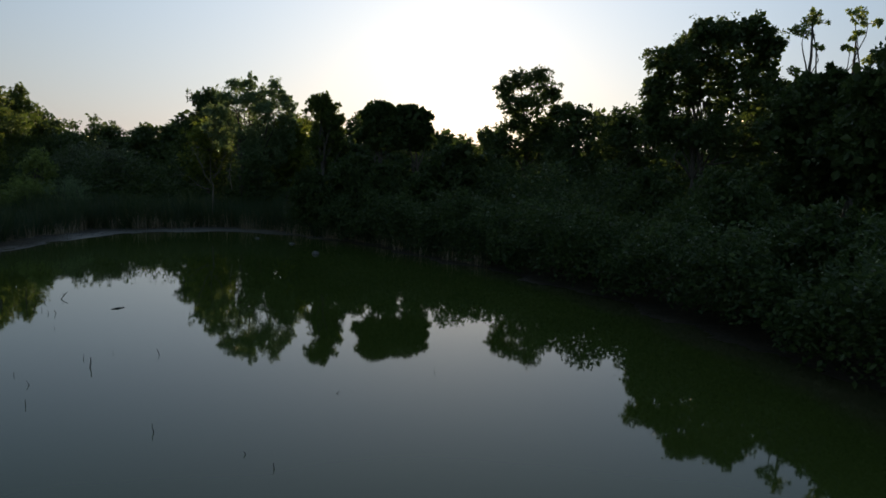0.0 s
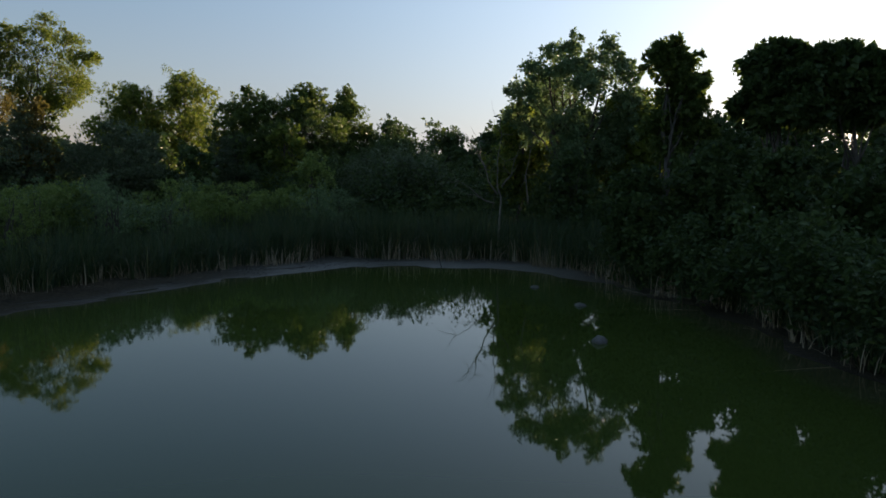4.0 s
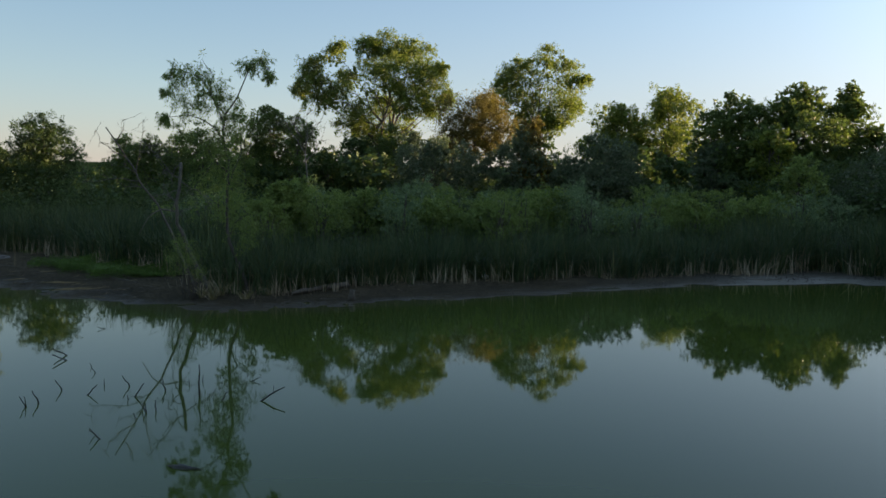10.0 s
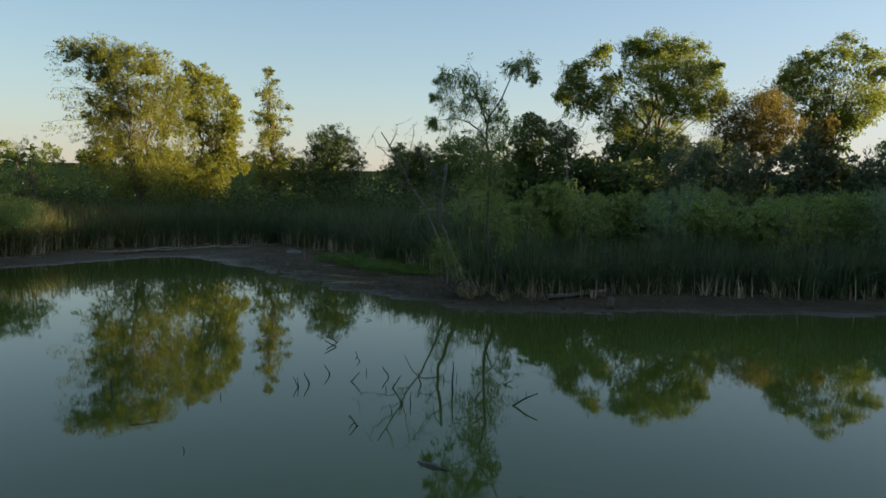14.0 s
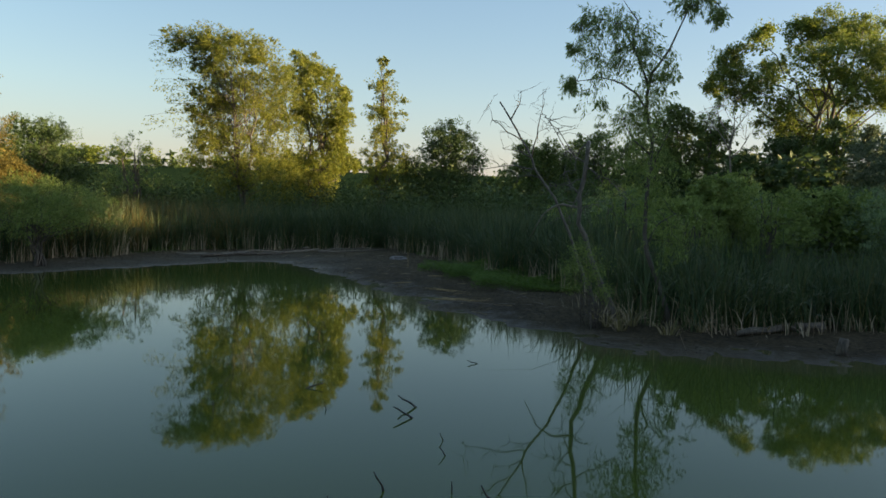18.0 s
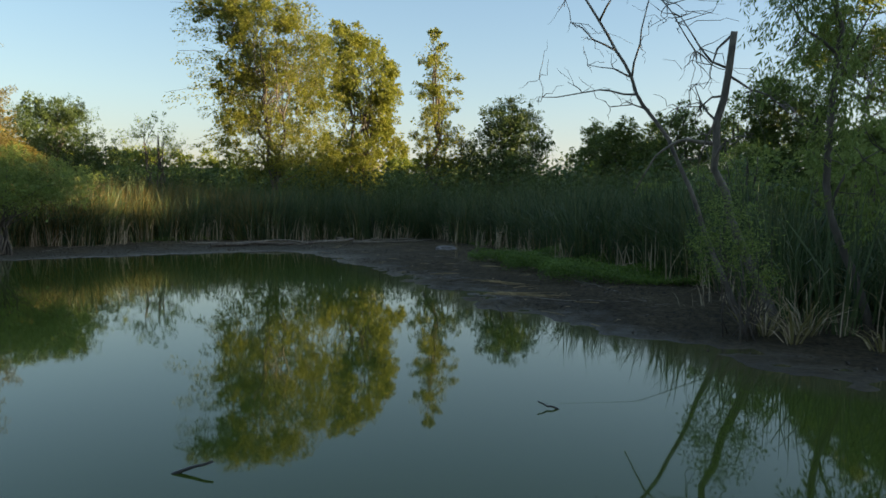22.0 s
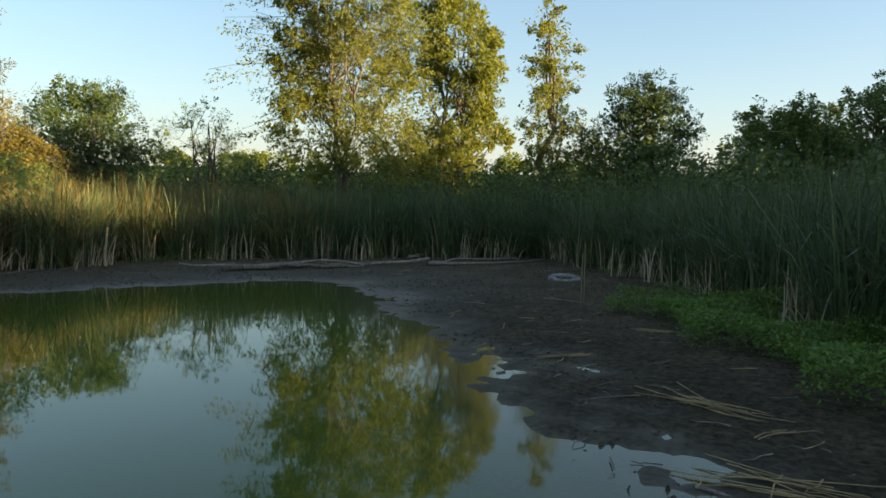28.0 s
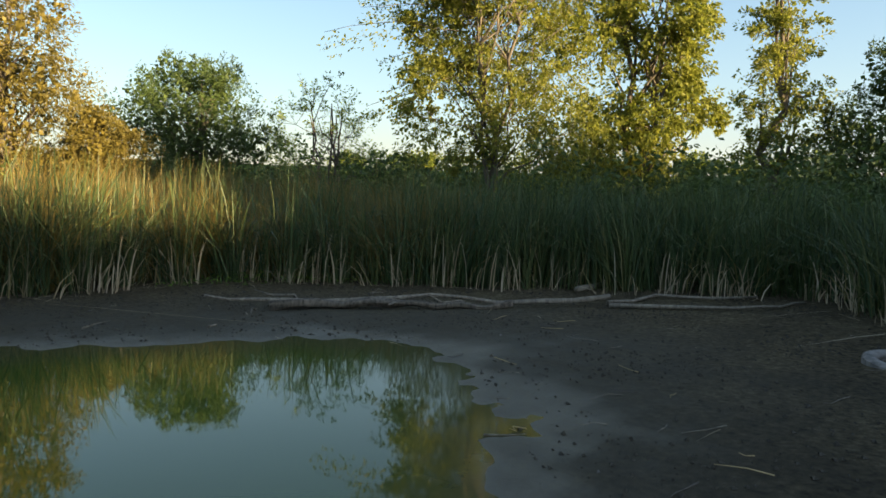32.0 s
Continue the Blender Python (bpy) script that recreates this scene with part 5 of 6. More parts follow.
reeds("dry_sunlit_grass", "dry golden grass behind the reeds", 38000, (-39.5, -26, -9, 6), 2.6, 20.0, REED_GOLD, (1.2, 2.5), 0.012, 0.9, 9, SOUTH_GRASS, "grass")
WOOD = lambda x, y, d: ((y > 14 + 0.2 * (x + 50)) | (x > -24)) & ~((x < -24) & (y < 14))
GAP = lambda x, y, d: WOOD(x, y, d) & ~((x > -34.5) & (x < -27) & (y > 40))
UNDER_TOP = lambda x, y: np.where((x > -36) & (x < -26) & (y > 16), 1.8, 2.8)
thicket("undergrowth", "dark tangled undergrowth between the trees", 3000, (-60, 18, 12, 64), 8.0, 25.0, UNDER_TOP, LEAF_DARK, 0.24, 21, per=18, keep=WOOD)
thicket("field_edge_shrubs", "dark low shrubs between the reeds and the field", 2600, (-58, -40, -14, 22), 8.0, 26.0, 3.3, LEAF_DARK, 0.16, 27, per=18)
thicket("low_scrub", "low dark scrub under the gap in the trees", 1200, (-36, -25, 50, 62), 9.0, 30.0, 4.6, LEAF_DARK, 0.17, 28, per=22)
WOOD_TOP = lambda x, y: np.where(x < -54, np.where(y > 36, 7.4, 6.0), np.where(x < -40, 5.6, np.where(x < -34, 8.0, np.where(x < 0, 8.6, 10.0))))
woods("far_woods", "dark woods that close the view behind the pond", 460, 66000, (-78, 46, 12, 92), 26.0, 42.0, WOOD_TOP, LEAF_DARK, 0.42, 25, GAP)
thicket("bank_thicket", "dark leafy thicket along the bank", 12000, (-9, 15, 10, 50), 0.3, 5.4, 3.1, LEAF_DARK, 0.16, 22, per=11, spread=0.17)
SCRUB = [tree("willow_bush", "rounded light green willow bush behind the cattails", "shrub", sx, sy, 0.5, top, wide, mat, n, seed=300 + k, trunks=6, leaf_size=0.095, narrow=0.3, per=22, rich=1.0, core=0.06, up=1.0, droop=0.1, twigs=0, count=16, size=0.5, group="willow bushes behind the reeds")
         for k, (sx, sy, top, wide, mat, n) in enumerate([(-26.2, 24.6, 3.0, 1.25, LEAF_WILLOW, 4200), (-25.9, 27.4, 2.7, 1.1, LEAF_SAGE, 3800), (-28.6, 30.2, 3.1, 1.35, LEAF_WILLOW, 4200), (-29.4, 36.4, 3.3, 1.5, LEAF_SAGE, 4600), (-25.2, 22.6, 2.6, 0.95, LEAF_WILLOW, 3400)])]
placed = [(q.location.x, q.location.y) for q in SCRUB]
scrub_rng = random.Random(61)
for k in range(900):
    sx, sy = scrub_rng.uniform(-37.0, -23.0), scrub_rng.uniform(19.0, 46.0)
    e = float(shore_distance(np.array([sx]), np.array([sy]))[0] - reed_front(np.array([sx]), np.array([sy]))[0])
    if 3.0 < e < 11.5 and min(math.hypot(sx - q[0], sy - q[1]) for q in placed) > 1.55 and len(placed) < 52:
        placed.append((sx, sy))
        base = SCRUB[scrub_rng.randrange(5)]
        big = scrub_rng.uniform(0.72, 1.12)
        copy_thing(base, Matrix.Translation((sx, sy, gz(sx, sy))) @ Matrix.Rotation(scrub_rng.uniform(0, 6.28), 4, "Z") @ Matrix.Diagonal((big, big, big * scrub_rng.uniform(0.85, 1.1), 1)))
woods("far_hedge", "dark hedge at the end of the field", 240, 14000, (-420, -120, -220, 160), 118.0, 300.0, lambda x, y: 3.6 + 0 * x, LEAF_DARK, 0.9, 24, lambda x, y, d: np.abs(d - 150 - 30 * np.sin(y * 0.02)) < 5, "hedge")

# gold blades for sunlit cattail tops: the low sun is in their colour
reeds("sunlit_grass", "tall gold blades among the cattails, sunlight in their colour", 44000, (-37, -26, 0, 6), 0.5, 5.5, REED_GOLD, (1.1, 2.3), 0.011, 1.0, 19, lambda x, y, e: np.sin(2.1 * x + 0.7 * y) + np.sin(1.3 * y - 2.7 * x) > -0.5, "grass")

thicket("wood_edge", "dark leafy edge of the wood behind the cattails", 2300, (-26, 12, 44, 72), 12.0, 26.0, 5.0, LEAF_DARK, 0.24, 31, per=18, spread=0.4, category="woods")


def hedgerow(name, label, a, b, n, leaf, seed):
    """A far line of small trees along the upper edge of the field."""
    rng = np.random.default_rng(seed)
    u = rng.uniform(0, 1, n)
    x = a[0] + (b[0] - a[0]) * u + rng.normal(0, 2.0, n)
    y = a[1] + (b[1] - a[1]) * u + rng.normal(0, 2.0, n)
    z = ground_z(x, y)
    tall = rng.uniform(1.4, 3.4, n) + 1.0 * np.sin(17 * u) * np.sin(41 * u + 1)
    lobes = []
    for px, py, pz, h in zip(x, y, z, tall):
        r = 0.45 * h + 0.5
        lobes += [(px, py, pz + 0.45 * h, r, 0.5 * h), (px + rng.normal(0, 0.5), py + rng.normal(0, 0.5), pz + 0.85 * h, 0.6 * r, 0.35 * h)]
    _, p = crown_points(rng, lobes, n * 12, 22, 0.35, 0.75)
    v, f = leaves(p, 0.42, rng, 0.2, 0.7)
    return tagged(new(name, mesh_of(name, v, f, leaf)), label, "hedgerow", kind="stuff")


hedgerow("hedgerow", "distant line of small trees along the field edge", (-127.0, -92.0), (-162.0, -14.0), 80, LEAF_GREEN, 71)

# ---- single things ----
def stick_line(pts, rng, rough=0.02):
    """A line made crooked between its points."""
    p = np.array(pts, float)
    out = [p[0]]
    for a, b in zip(p[:-1], p[1:]):
        n = np.linalg.norm(b - a)
        out += [(a + b) / 2 + rng.normal(0, rough * n, 3), b]
    return np.array(out)


def rooted(pts, sink=0.1):
    p = [tuple(q) for q in pts]
    x, y, z = p[0]
    g = gz(x, y)
    return [(x, y, g - sink)] + (p if z > g + 0.1 else p[1:])


def on_ground(pts, lift):
    return [(x, y, gz(x, y) + lift) for x, y, z in pts]


# dead leaning trees on the point
rng = np.random.default_rng(77)
snag = tagged(new("dead_tree"), "grey leaning dead tree with a broken top", "dead tree")
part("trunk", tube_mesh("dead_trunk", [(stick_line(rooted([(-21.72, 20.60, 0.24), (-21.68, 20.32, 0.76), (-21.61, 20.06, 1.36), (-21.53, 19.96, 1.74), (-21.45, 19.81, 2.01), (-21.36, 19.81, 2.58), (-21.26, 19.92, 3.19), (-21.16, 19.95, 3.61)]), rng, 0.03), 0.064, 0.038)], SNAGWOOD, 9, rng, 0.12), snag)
for line in [[(-21.31, 19.97, 3.63), (-21.33, 19.73, 3.26), (-21.35, 19.53, 3.44), (-21.36, 19.32, 3.79), (-21.36, 19.11, 4.08)], [(-21.31, 19.93, 3.20), (-21.34, 19.59, 3.47), (-21.36, 19.35, 3.86), (-21.36, 19.18, 4.01)], [(-21.32, 19.87, 2.88), (-21.34, 19.62, 2.76), (-21.36, 19.36, 2.76)], [(-21.32, 19.89, 3.15), (-21.28, 20.18, 2.94), (-21.24, 20.49, 2.76), (-21.22, 20.61, 2.72)], [(-21.33, 19.81, 2.58), (-21.34, 19.62, 2.82), (-21.35, 19.54, 3.03)], [(-21.32, 19.81, 2.14), (-21.31, 19.92, 2.34), (-21.30, 20.08, 2.40)], [(-21.32, 19.82, 2.68), (-21.33, 19.70, 2.41), (-21.34, 19.64, 2.14)]]:
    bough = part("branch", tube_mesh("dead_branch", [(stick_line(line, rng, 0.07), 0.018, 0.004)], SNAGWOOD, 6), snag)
    for k in range(1, len(line)):
        for _ in range(4):
            part("twig", tube_mesh("dead_twig", [(bent(line[k], np.array(line[k]) + rng.normal(0, 0.28, 3) - np.array([0, 0, 0.12]), rng, 6, 0.08), 0.007, 0.002)], SNAGWOOD, 5), bough)
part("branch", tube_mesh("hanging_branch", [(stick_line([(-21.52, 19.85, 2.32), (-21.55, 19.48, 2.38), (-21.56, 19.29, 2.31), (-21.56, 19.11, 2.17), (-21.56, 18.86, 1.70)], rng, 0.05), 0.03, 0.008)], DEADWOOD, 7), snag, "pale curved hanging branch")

bare = tagged(new("dead_tree"), "slim bare dead tree with crooked twigs", "dead tree")
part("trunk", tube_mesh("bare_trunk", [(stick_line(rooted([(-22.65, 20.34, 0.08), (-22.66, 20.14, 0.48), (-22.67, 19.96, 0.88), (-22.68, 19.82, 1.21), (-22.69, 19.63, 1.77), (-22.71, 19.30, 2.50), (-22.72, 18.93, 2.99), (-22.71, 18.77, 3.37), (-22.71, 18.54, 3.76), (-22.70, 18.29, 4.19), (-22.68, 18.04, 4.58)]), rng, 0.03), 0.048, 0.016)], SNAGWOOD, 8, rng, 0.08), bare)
for line in [[(-22.71, 18.77, 3.37), (-22.71, 18.87, 3.85), (-22.72, 18.97, 4.46), (-22.72, 18.97, 4.77)], [(-22.71, 18.87, 3.13), (-22.70, 18.48, 3.19), (-22.68, 18.08, 3.17), (-22.62, 17.51, 3.11), (-22.61, 17.46, 3.38)], [(-22.71, 18.77, 3.37), (-22.71, 18.51, 3.51), (-22.69, 18.14, 3.57)], [(-22.71, 18.54, 3.76), (-22.69, 18.21, 3.93), (-22.66, 17.89, 4.18), (-22.65, 17.80, 4.51)], [(-22.71, 19.03, 2.91), (-22.71, 18.80, 2.99), (-22.71, 18.48, 2.96)], [(-22.70, 18.29, 4.19), (-22.70, 18.47, 4.52), (-22.71, 18.50, 4.80)]]:
    bough = part("branch", tube_mesh("bare_branch", [(stick_line(line, rng, 0.07), 0.018, 0.004)], SNAGWOOD, 6), bare)
    for k in range(1, len(line)):
        for _ in range(3):
            part("twig", tube_mesh("bare_twig", [(bent(line[k], np.array(line[k]) + rng.normal(0, 0.22, 3) + np.array([0, 0, 0.06]), rng, 6, 0.08), 0.006, 0.002)], SNAGWOOD, 5), bough)

# the living willow beside them
willow = tagged(new("willow_tree"), "thin crooked willow with sparse hanging leaves", "tree")
WILLOW_LOBES = [(-21.62, 19.92, 6.05, 0.25, 0.20), (-21.61, 20.40, 5.99, 0.36, 0.29), (-21.60, 20.75, 5.65, 0.34, 0.27), (-21.61, 20.56, 5.24, 0.25, 0.20), (-21.59, 21.03, 5.45, 0.22, 0.18), (-21.61, 19.58, 4.76, 0.17, 0.13), (-21.62, 20.06, 4.49, 0.22, 0.18), (-21.53, 21.73, 6.31, 0.22, 0.18), (-21.50, 22.06, 6.47, 0.21, 0.17), (-21.47, 22.33, 6.03, 0.14, 0.11), (-21.57, 21.25, 4.90, 0.20, 0.16), (-21.60, 20.87, 3.88, 0.50, 0.40), (-21.57, 21.29, 3.41, 0.50, 0.40), (-21.60, 20.75, 3.26, 0.48, 0.38), (-21.56, 21.38, 2.79, 0.42, 0.34), (-21.58, 21.12, 2.30, 0.36, 0.29), (-21.53, 21.74, 2.04, 0.34, 0.27), (-21.54, 21.63, 1.49, 0.28, 0.22)] + [(-21.58, 21.23, 5.15, 0.26, 0.22), (-21.58, 21.45, 4.99, 0.18, 0.15), (-21.58, 20.94, 4.53, 0.29, 0.24), (-21.58, 21.22, 4.56, 0.23, 0.20), (-21.58, 20.75, 4.16, 0.29, 0.24), (-21.58, 19.96, 5.38, 0.29, 0.24), (-21.58, 19.86, 5.92, 0.24, 0.20), (-21.58, 20.46, 5.94, 0.26, 0.22), (-21.58, 19.62, 5.48, 0.16, 0.13), (-21.58, 20.78, 5.53, 0.34, 0.29), (-21.58, 21.01, 4.05, 0.34, 0.29), (-21.58, 20.19, 5.08, 0.29, 0.24), (-21.58, 19.55, 4.69, 0.18, 0.16), (-21.58, 21.76, 6.26, 0.23, 0.20), (-21.58, 22.11, 6.39, 0.18, 0.15), (-21.58, 22.28, 5.97, 0.15, 0.13)]
w_br = [(stick_line(rooted([(-21.54, 21.70, 0.10), (-21.56, 21.45, 0.76), (-21.58, 21.16, 1.47), (-21.58, 21.11, 2.30), (-21.58, 21.14, 3.13), (-21.59, 21.05, 4.23), (-21.58, 21.11, 4.97)]), rng, 0.03), 0.055, 0.03)] + [(stick_line(q, rng, 0.05), 0.025, 0.006) for q in [[(-21.59, 21.05, 4.77), (-21.60, 20.76, 5.45), (-21.61, 20.47, 5.92), (-21.61, 19.78, 6.12)], [(-21.58, 21.11, 4.97), (-21.56, 21.43, 5.44), (-21.53, 21.74, 6.18), (-21.50, 22.06, 6.43), (-21.46, 22.39, 6.09)], [(-21.59, 21.06, 4.23), (-21.61, 20.57, 4.77), (-21.62, 20.16, 4.90), (-21.61, 19.68, 4.83)], [(-21.60, 20.76, 5.45), (-21.60, 20.81, 5.99), (-21.61, 20.52, 6.39)], [(-21.58, 21.14, 2.99), (-21.57, 21.29, 3.41), (-21.55, 21.54, 3.96)], [(-21.58, 21.13, 3.41), (-21.60, 20.81, 3.68), (-21.61, 20.59, 4.08)], [(-21.58, 21.15, 1.47), (-21.57, 21.34, 2.03), (-21.54, 21.67, 2.25)]]]
w_l = np.array([q for q in WILLOW_LOBES for _ in range(int(20 + 90 * max(0.0, q[3] - 0.2)))])
w_way = rng.normal(0, 0.6, (len(w_l), 3)) + np.array([0.0, -0.15, -0.55])
w_way /= np.linalg.norm(w_way, axis=1)[:, None]
w_c = w_l[:, :3] + rng.normal(0, 0.5, (len(w_l), 3)) * w_l[:, [3, 3, 4]] + np.array([0.0, 0.0, 0.08])
part("trunk", tube_mesh("willow_trunk", w_br[:1], BARK, 8), willow, "dark crooked trunk")
w_limbs = [part("limb", tube_mesh("willow_limb", [q], BARK, 7), willow) for q in w_br[1:]]
for c in w_c[::8]:
    near = [float(np.min(np.linalg.norm(q[0] - c, axis=1))) for q in w_br[1:]]
    k = int(np.argmin(near))
    q = w_br[1 + k][0]
    part("twig", tube_mesh("willow_twig", [(bent(q[int(np.argmin(np.linalg.norm(q - c, axis=1)))], c, rng, 5, 0.06, 0.05), 0.008, 0.003)], BARK, 5), w_limbs[k])
w_v, w_f = shoots(rng, w_c, w_way, w_l[:, 3] * rng.uniform(0.7, 1.5, len(w_l)), 15, 0.085, 0.2, 0.7, 0.24)
part("crown", mesh_of("willow_crown", w_v, w_f, LEAF_WILLOW), willow, "narrow hanging willow leaves in loose tufts")

foot = tagged(new("willow_bush"), "small yellow-green willow bush at the foot of the dead tree", "shrub")
f_c, f_p = crown_points(rng, [(x, y, z, a * 1.25, b * 1.25) for x, y, z, a, b in [(-20.74, 19.92, 1.46, 0.26, 0.23), (-20.74, 19.71, 1.17, 0.24, 0.22), (-20.73, 20.12, 1.10, 0.26, 0.23), (-20.74, 19.77, 0.84, 0.22, 0.20), (-20.72, 20.32, 0.73, 0.18, 0.16)]], 140, 26, 0.10, 0.6)
f_v, f_f = leaves(f_p, 0.048, rng, 0.2, 0.26)
part("crown", mesh_of("bush_crown", f_v, f_f, LEAF_WILLOW), foot)
part("stem", tube_mesh("bush_stem", [(bent((-20.9 + rng.normal(0, 0.12), 20.2 + rng.normal(0, 0.12), gz(-20.9, 20.2) - 0.05), c, rng, 5, 0.05), 0.012, 0.003) for c in f_c[::7]], BARK, 5), foot)


def bare_bush(name, label, lines, r, mat, wisps, reach):
    ob = tagged(new(name), label, "dead shrub")
    first = lines[0][0]
    for k, line in enumerate(lines):
        pts = rooted([(line[0][0], line[0][1], line[0][2])] + list(line[1:])) if k == 0 else line
        stem = part("stem", tube_mesh(name + "_stem", [(stick_line(pts, rng, 0.05), r if k == 0 else r * 0.6, r * 0.12)], mat, 6), ob)
        for q in line[1:]:
            for _ in range(wisps):
                part("twig", tube_mesh(name + "_twig", [(bent(q, np.array(q) + rng.normal(0, reach, 3) + np.array([0, 0, reach * 0.5]), rng, 5, 0.06), r * 0.2, 0.003)], mat, 5), stem)
    return ob


bare_bush("bare_bush", "pale bare dead bush behind the cattails", [[(-15.38, 46.36, 2.16), (-15.51, 46.29, 3.18), (-15.39, 46.36, 5.34)], [(-15.50, 46.30, 2.82), (-15.95, 46.05, 3.90), (-16.43, 45.77, 4.97)], [(-15.60, 46.24, 2.45), (-16.13, 45.94, 2.68), (-16.94, 45.46, 3.39)], [(-15.95, 46.05, 3.90), (-16.17, 45.93, 4.37), (-16.22, 45.89, 5.09)], [(-15.34, 46.39, 3.18), (-14.99, 46.57, 3.67), (-14.85, 46.64, 4.39)], [(-14.32, 46.91, 2.48), (-14.45, 46.85, 3.68), (-14.27, 46.94, 4.88)]], 0.07, DEADWOOD, 3, 0.6)
bare_bush("bare_bush", "pale bare dead bush before dark shrubs", [[(-38.46, 26.00, 4.18), (-38.47, 25.96, 5.03), (-38.52, 25.62, 6.59)], [(-38.47, 25.96, 4.89), (-38.41, 26.30, 5.90), (-38.35, 26.64, 6.34)], [(-38.46, 25.98, 4.75), (-38.54, 25.47, 5.59), (-38.58, 25.20, 5.92)], [(-38.47, 25.96, 5.18), (-38.45, 26.08, 6.04), (-38.46, 26.04, 6.74)], [(-38.46, 26.01, 4.46), (-38.37, 26.57, 5.19), (-38.33, 26.77, 5.48)], [(-38.49, 25.80, 5.60), (-38.55, 25.43, 6.30), (-38.56, 25.38, 6.58)]], 0.06, DEADWOOD, 4, 0.5)

# fallen wood on the mud
log = tagged(new("fallen_log"), "long weathered fallen log with a forked end on the mud", "log")
# dark lower and pale upper length: shaded underside and lit top in colour
part("log_stem", tube_mesh("log_stem", [(stick_line([(x + 0.05, y + 0.04, gz(x, y) + 0.075 + 0.02 * math.sin(3 * x)) for x, y in [(-31.95, 5.84), (-32.49, 6.18), (-33.0, 6.72), (-33.5, 7.16), (-34.0, 7.55), (-34.55, 8.14)]], rng, 0.035), 0.070, 0.04)], LOGBARK, 12, rng, 0.5), log, "dark lower face of the log, bark with shade in its colour")
part("pale_upper", tube_mesh("log_limb", [(stick_line([(x - 0.03, y - 0.02, gz(x, y) + 0.13 + 0.04 * math.sin(2.6 * x + 1)) for x, y, z in [(-31.29, 5.24, 0.07), (-31.77, 5.72, 0.07), (-32.49, 6.18, 0.07), (-33.27, 6.99, 0.07), (-34.07, 7.60, 0.07), (-34.78, 8.42, 0.07), (-35.67, 9.18, 0.07)]], rng, 0.03), 0.022, 0.036)], DEADWOOD, 8, rng, 0.35), log, "pale upper edge of the log")
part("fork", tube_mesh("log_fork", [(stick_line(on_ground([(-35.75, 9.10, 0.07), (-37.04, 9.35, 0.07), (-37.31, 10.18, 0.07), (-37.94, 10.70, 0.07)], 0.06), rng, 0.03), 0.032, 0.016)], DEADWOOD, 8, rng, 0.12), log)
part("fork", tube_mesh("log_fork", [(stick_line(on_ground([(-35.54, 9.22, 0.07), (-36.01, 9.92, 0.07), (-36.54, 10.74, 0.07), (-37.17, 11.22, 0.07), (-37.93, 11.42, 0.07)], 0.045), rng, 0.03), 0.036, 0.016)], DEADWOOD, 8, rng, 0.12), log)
for a, b in ((0.35, 0.5), (0.55, 0.3), (0.8, 0.35)):
    q = np.array(on_ground([(-31.29, 5.24, 0.07), (-31.77, 5.72, 0.07), (-32.49, 6.18, 0.07), (-33.27, 6.99, 0.07), (-34.07, 7.60, 0.07), (-34.78, 8.42, 0.07), (-35.67, 9.18, 0.07)], 0.08))
    c = q[int(a * (len(q) - 1))]
    part("twig", tube_mesh("log_twig", [(bent(c, c + np.array([rng.normal(0, b), rng.normal(0, b), 0.10]), rng, 5, 0.1), 0.02, 0.006)], DEADWOOD, 6), log)
short_log = tagged(new("driftwood", tube_mesh("driftwood", [(stick_line(on_ground([(-36.72, 8.07, 0.07), (-37.35, 8.08, 0.07), (-38.41, 7.92, 0.07)], 0.05), rng), 0.055, 0.045)], DEADWOOD, 9, rng, 0.15)), "short pale piece of driftwood before the reeds", "driftwood")
log_2 = tagged(new("fallen_log", tube_mesh("fallen_log", [(stick_line(on_ground([(-20.61, 22.73, 0.10), (-21.18, 23.37, 0.10), (-21.60, 23.98, 0.10), (-21.72, 24.52, 0.10)], 0.06), rng, 0.05), 0.045, 0.085)], LOGBARK, 12, rng, 0.55)), "weathered broken log on the mud bank", "log")
sx, sy, sz = (-19.63, 24.16, 0.07)
stump = tagged(new("stump", tube_mesh("stump", [(np.array([(sx, sy, gz(sx, sy) - 0.1), (sx + 0.02, sy, gz(sx, sy) + 0.12), (sx + 0.03, sy + 0.02, gz(sx, sy) + 0.26)]), 0.085, 0.055)], LOGBARK, 10, rng, 0.45)), "short rotten stump at the water", "stump")

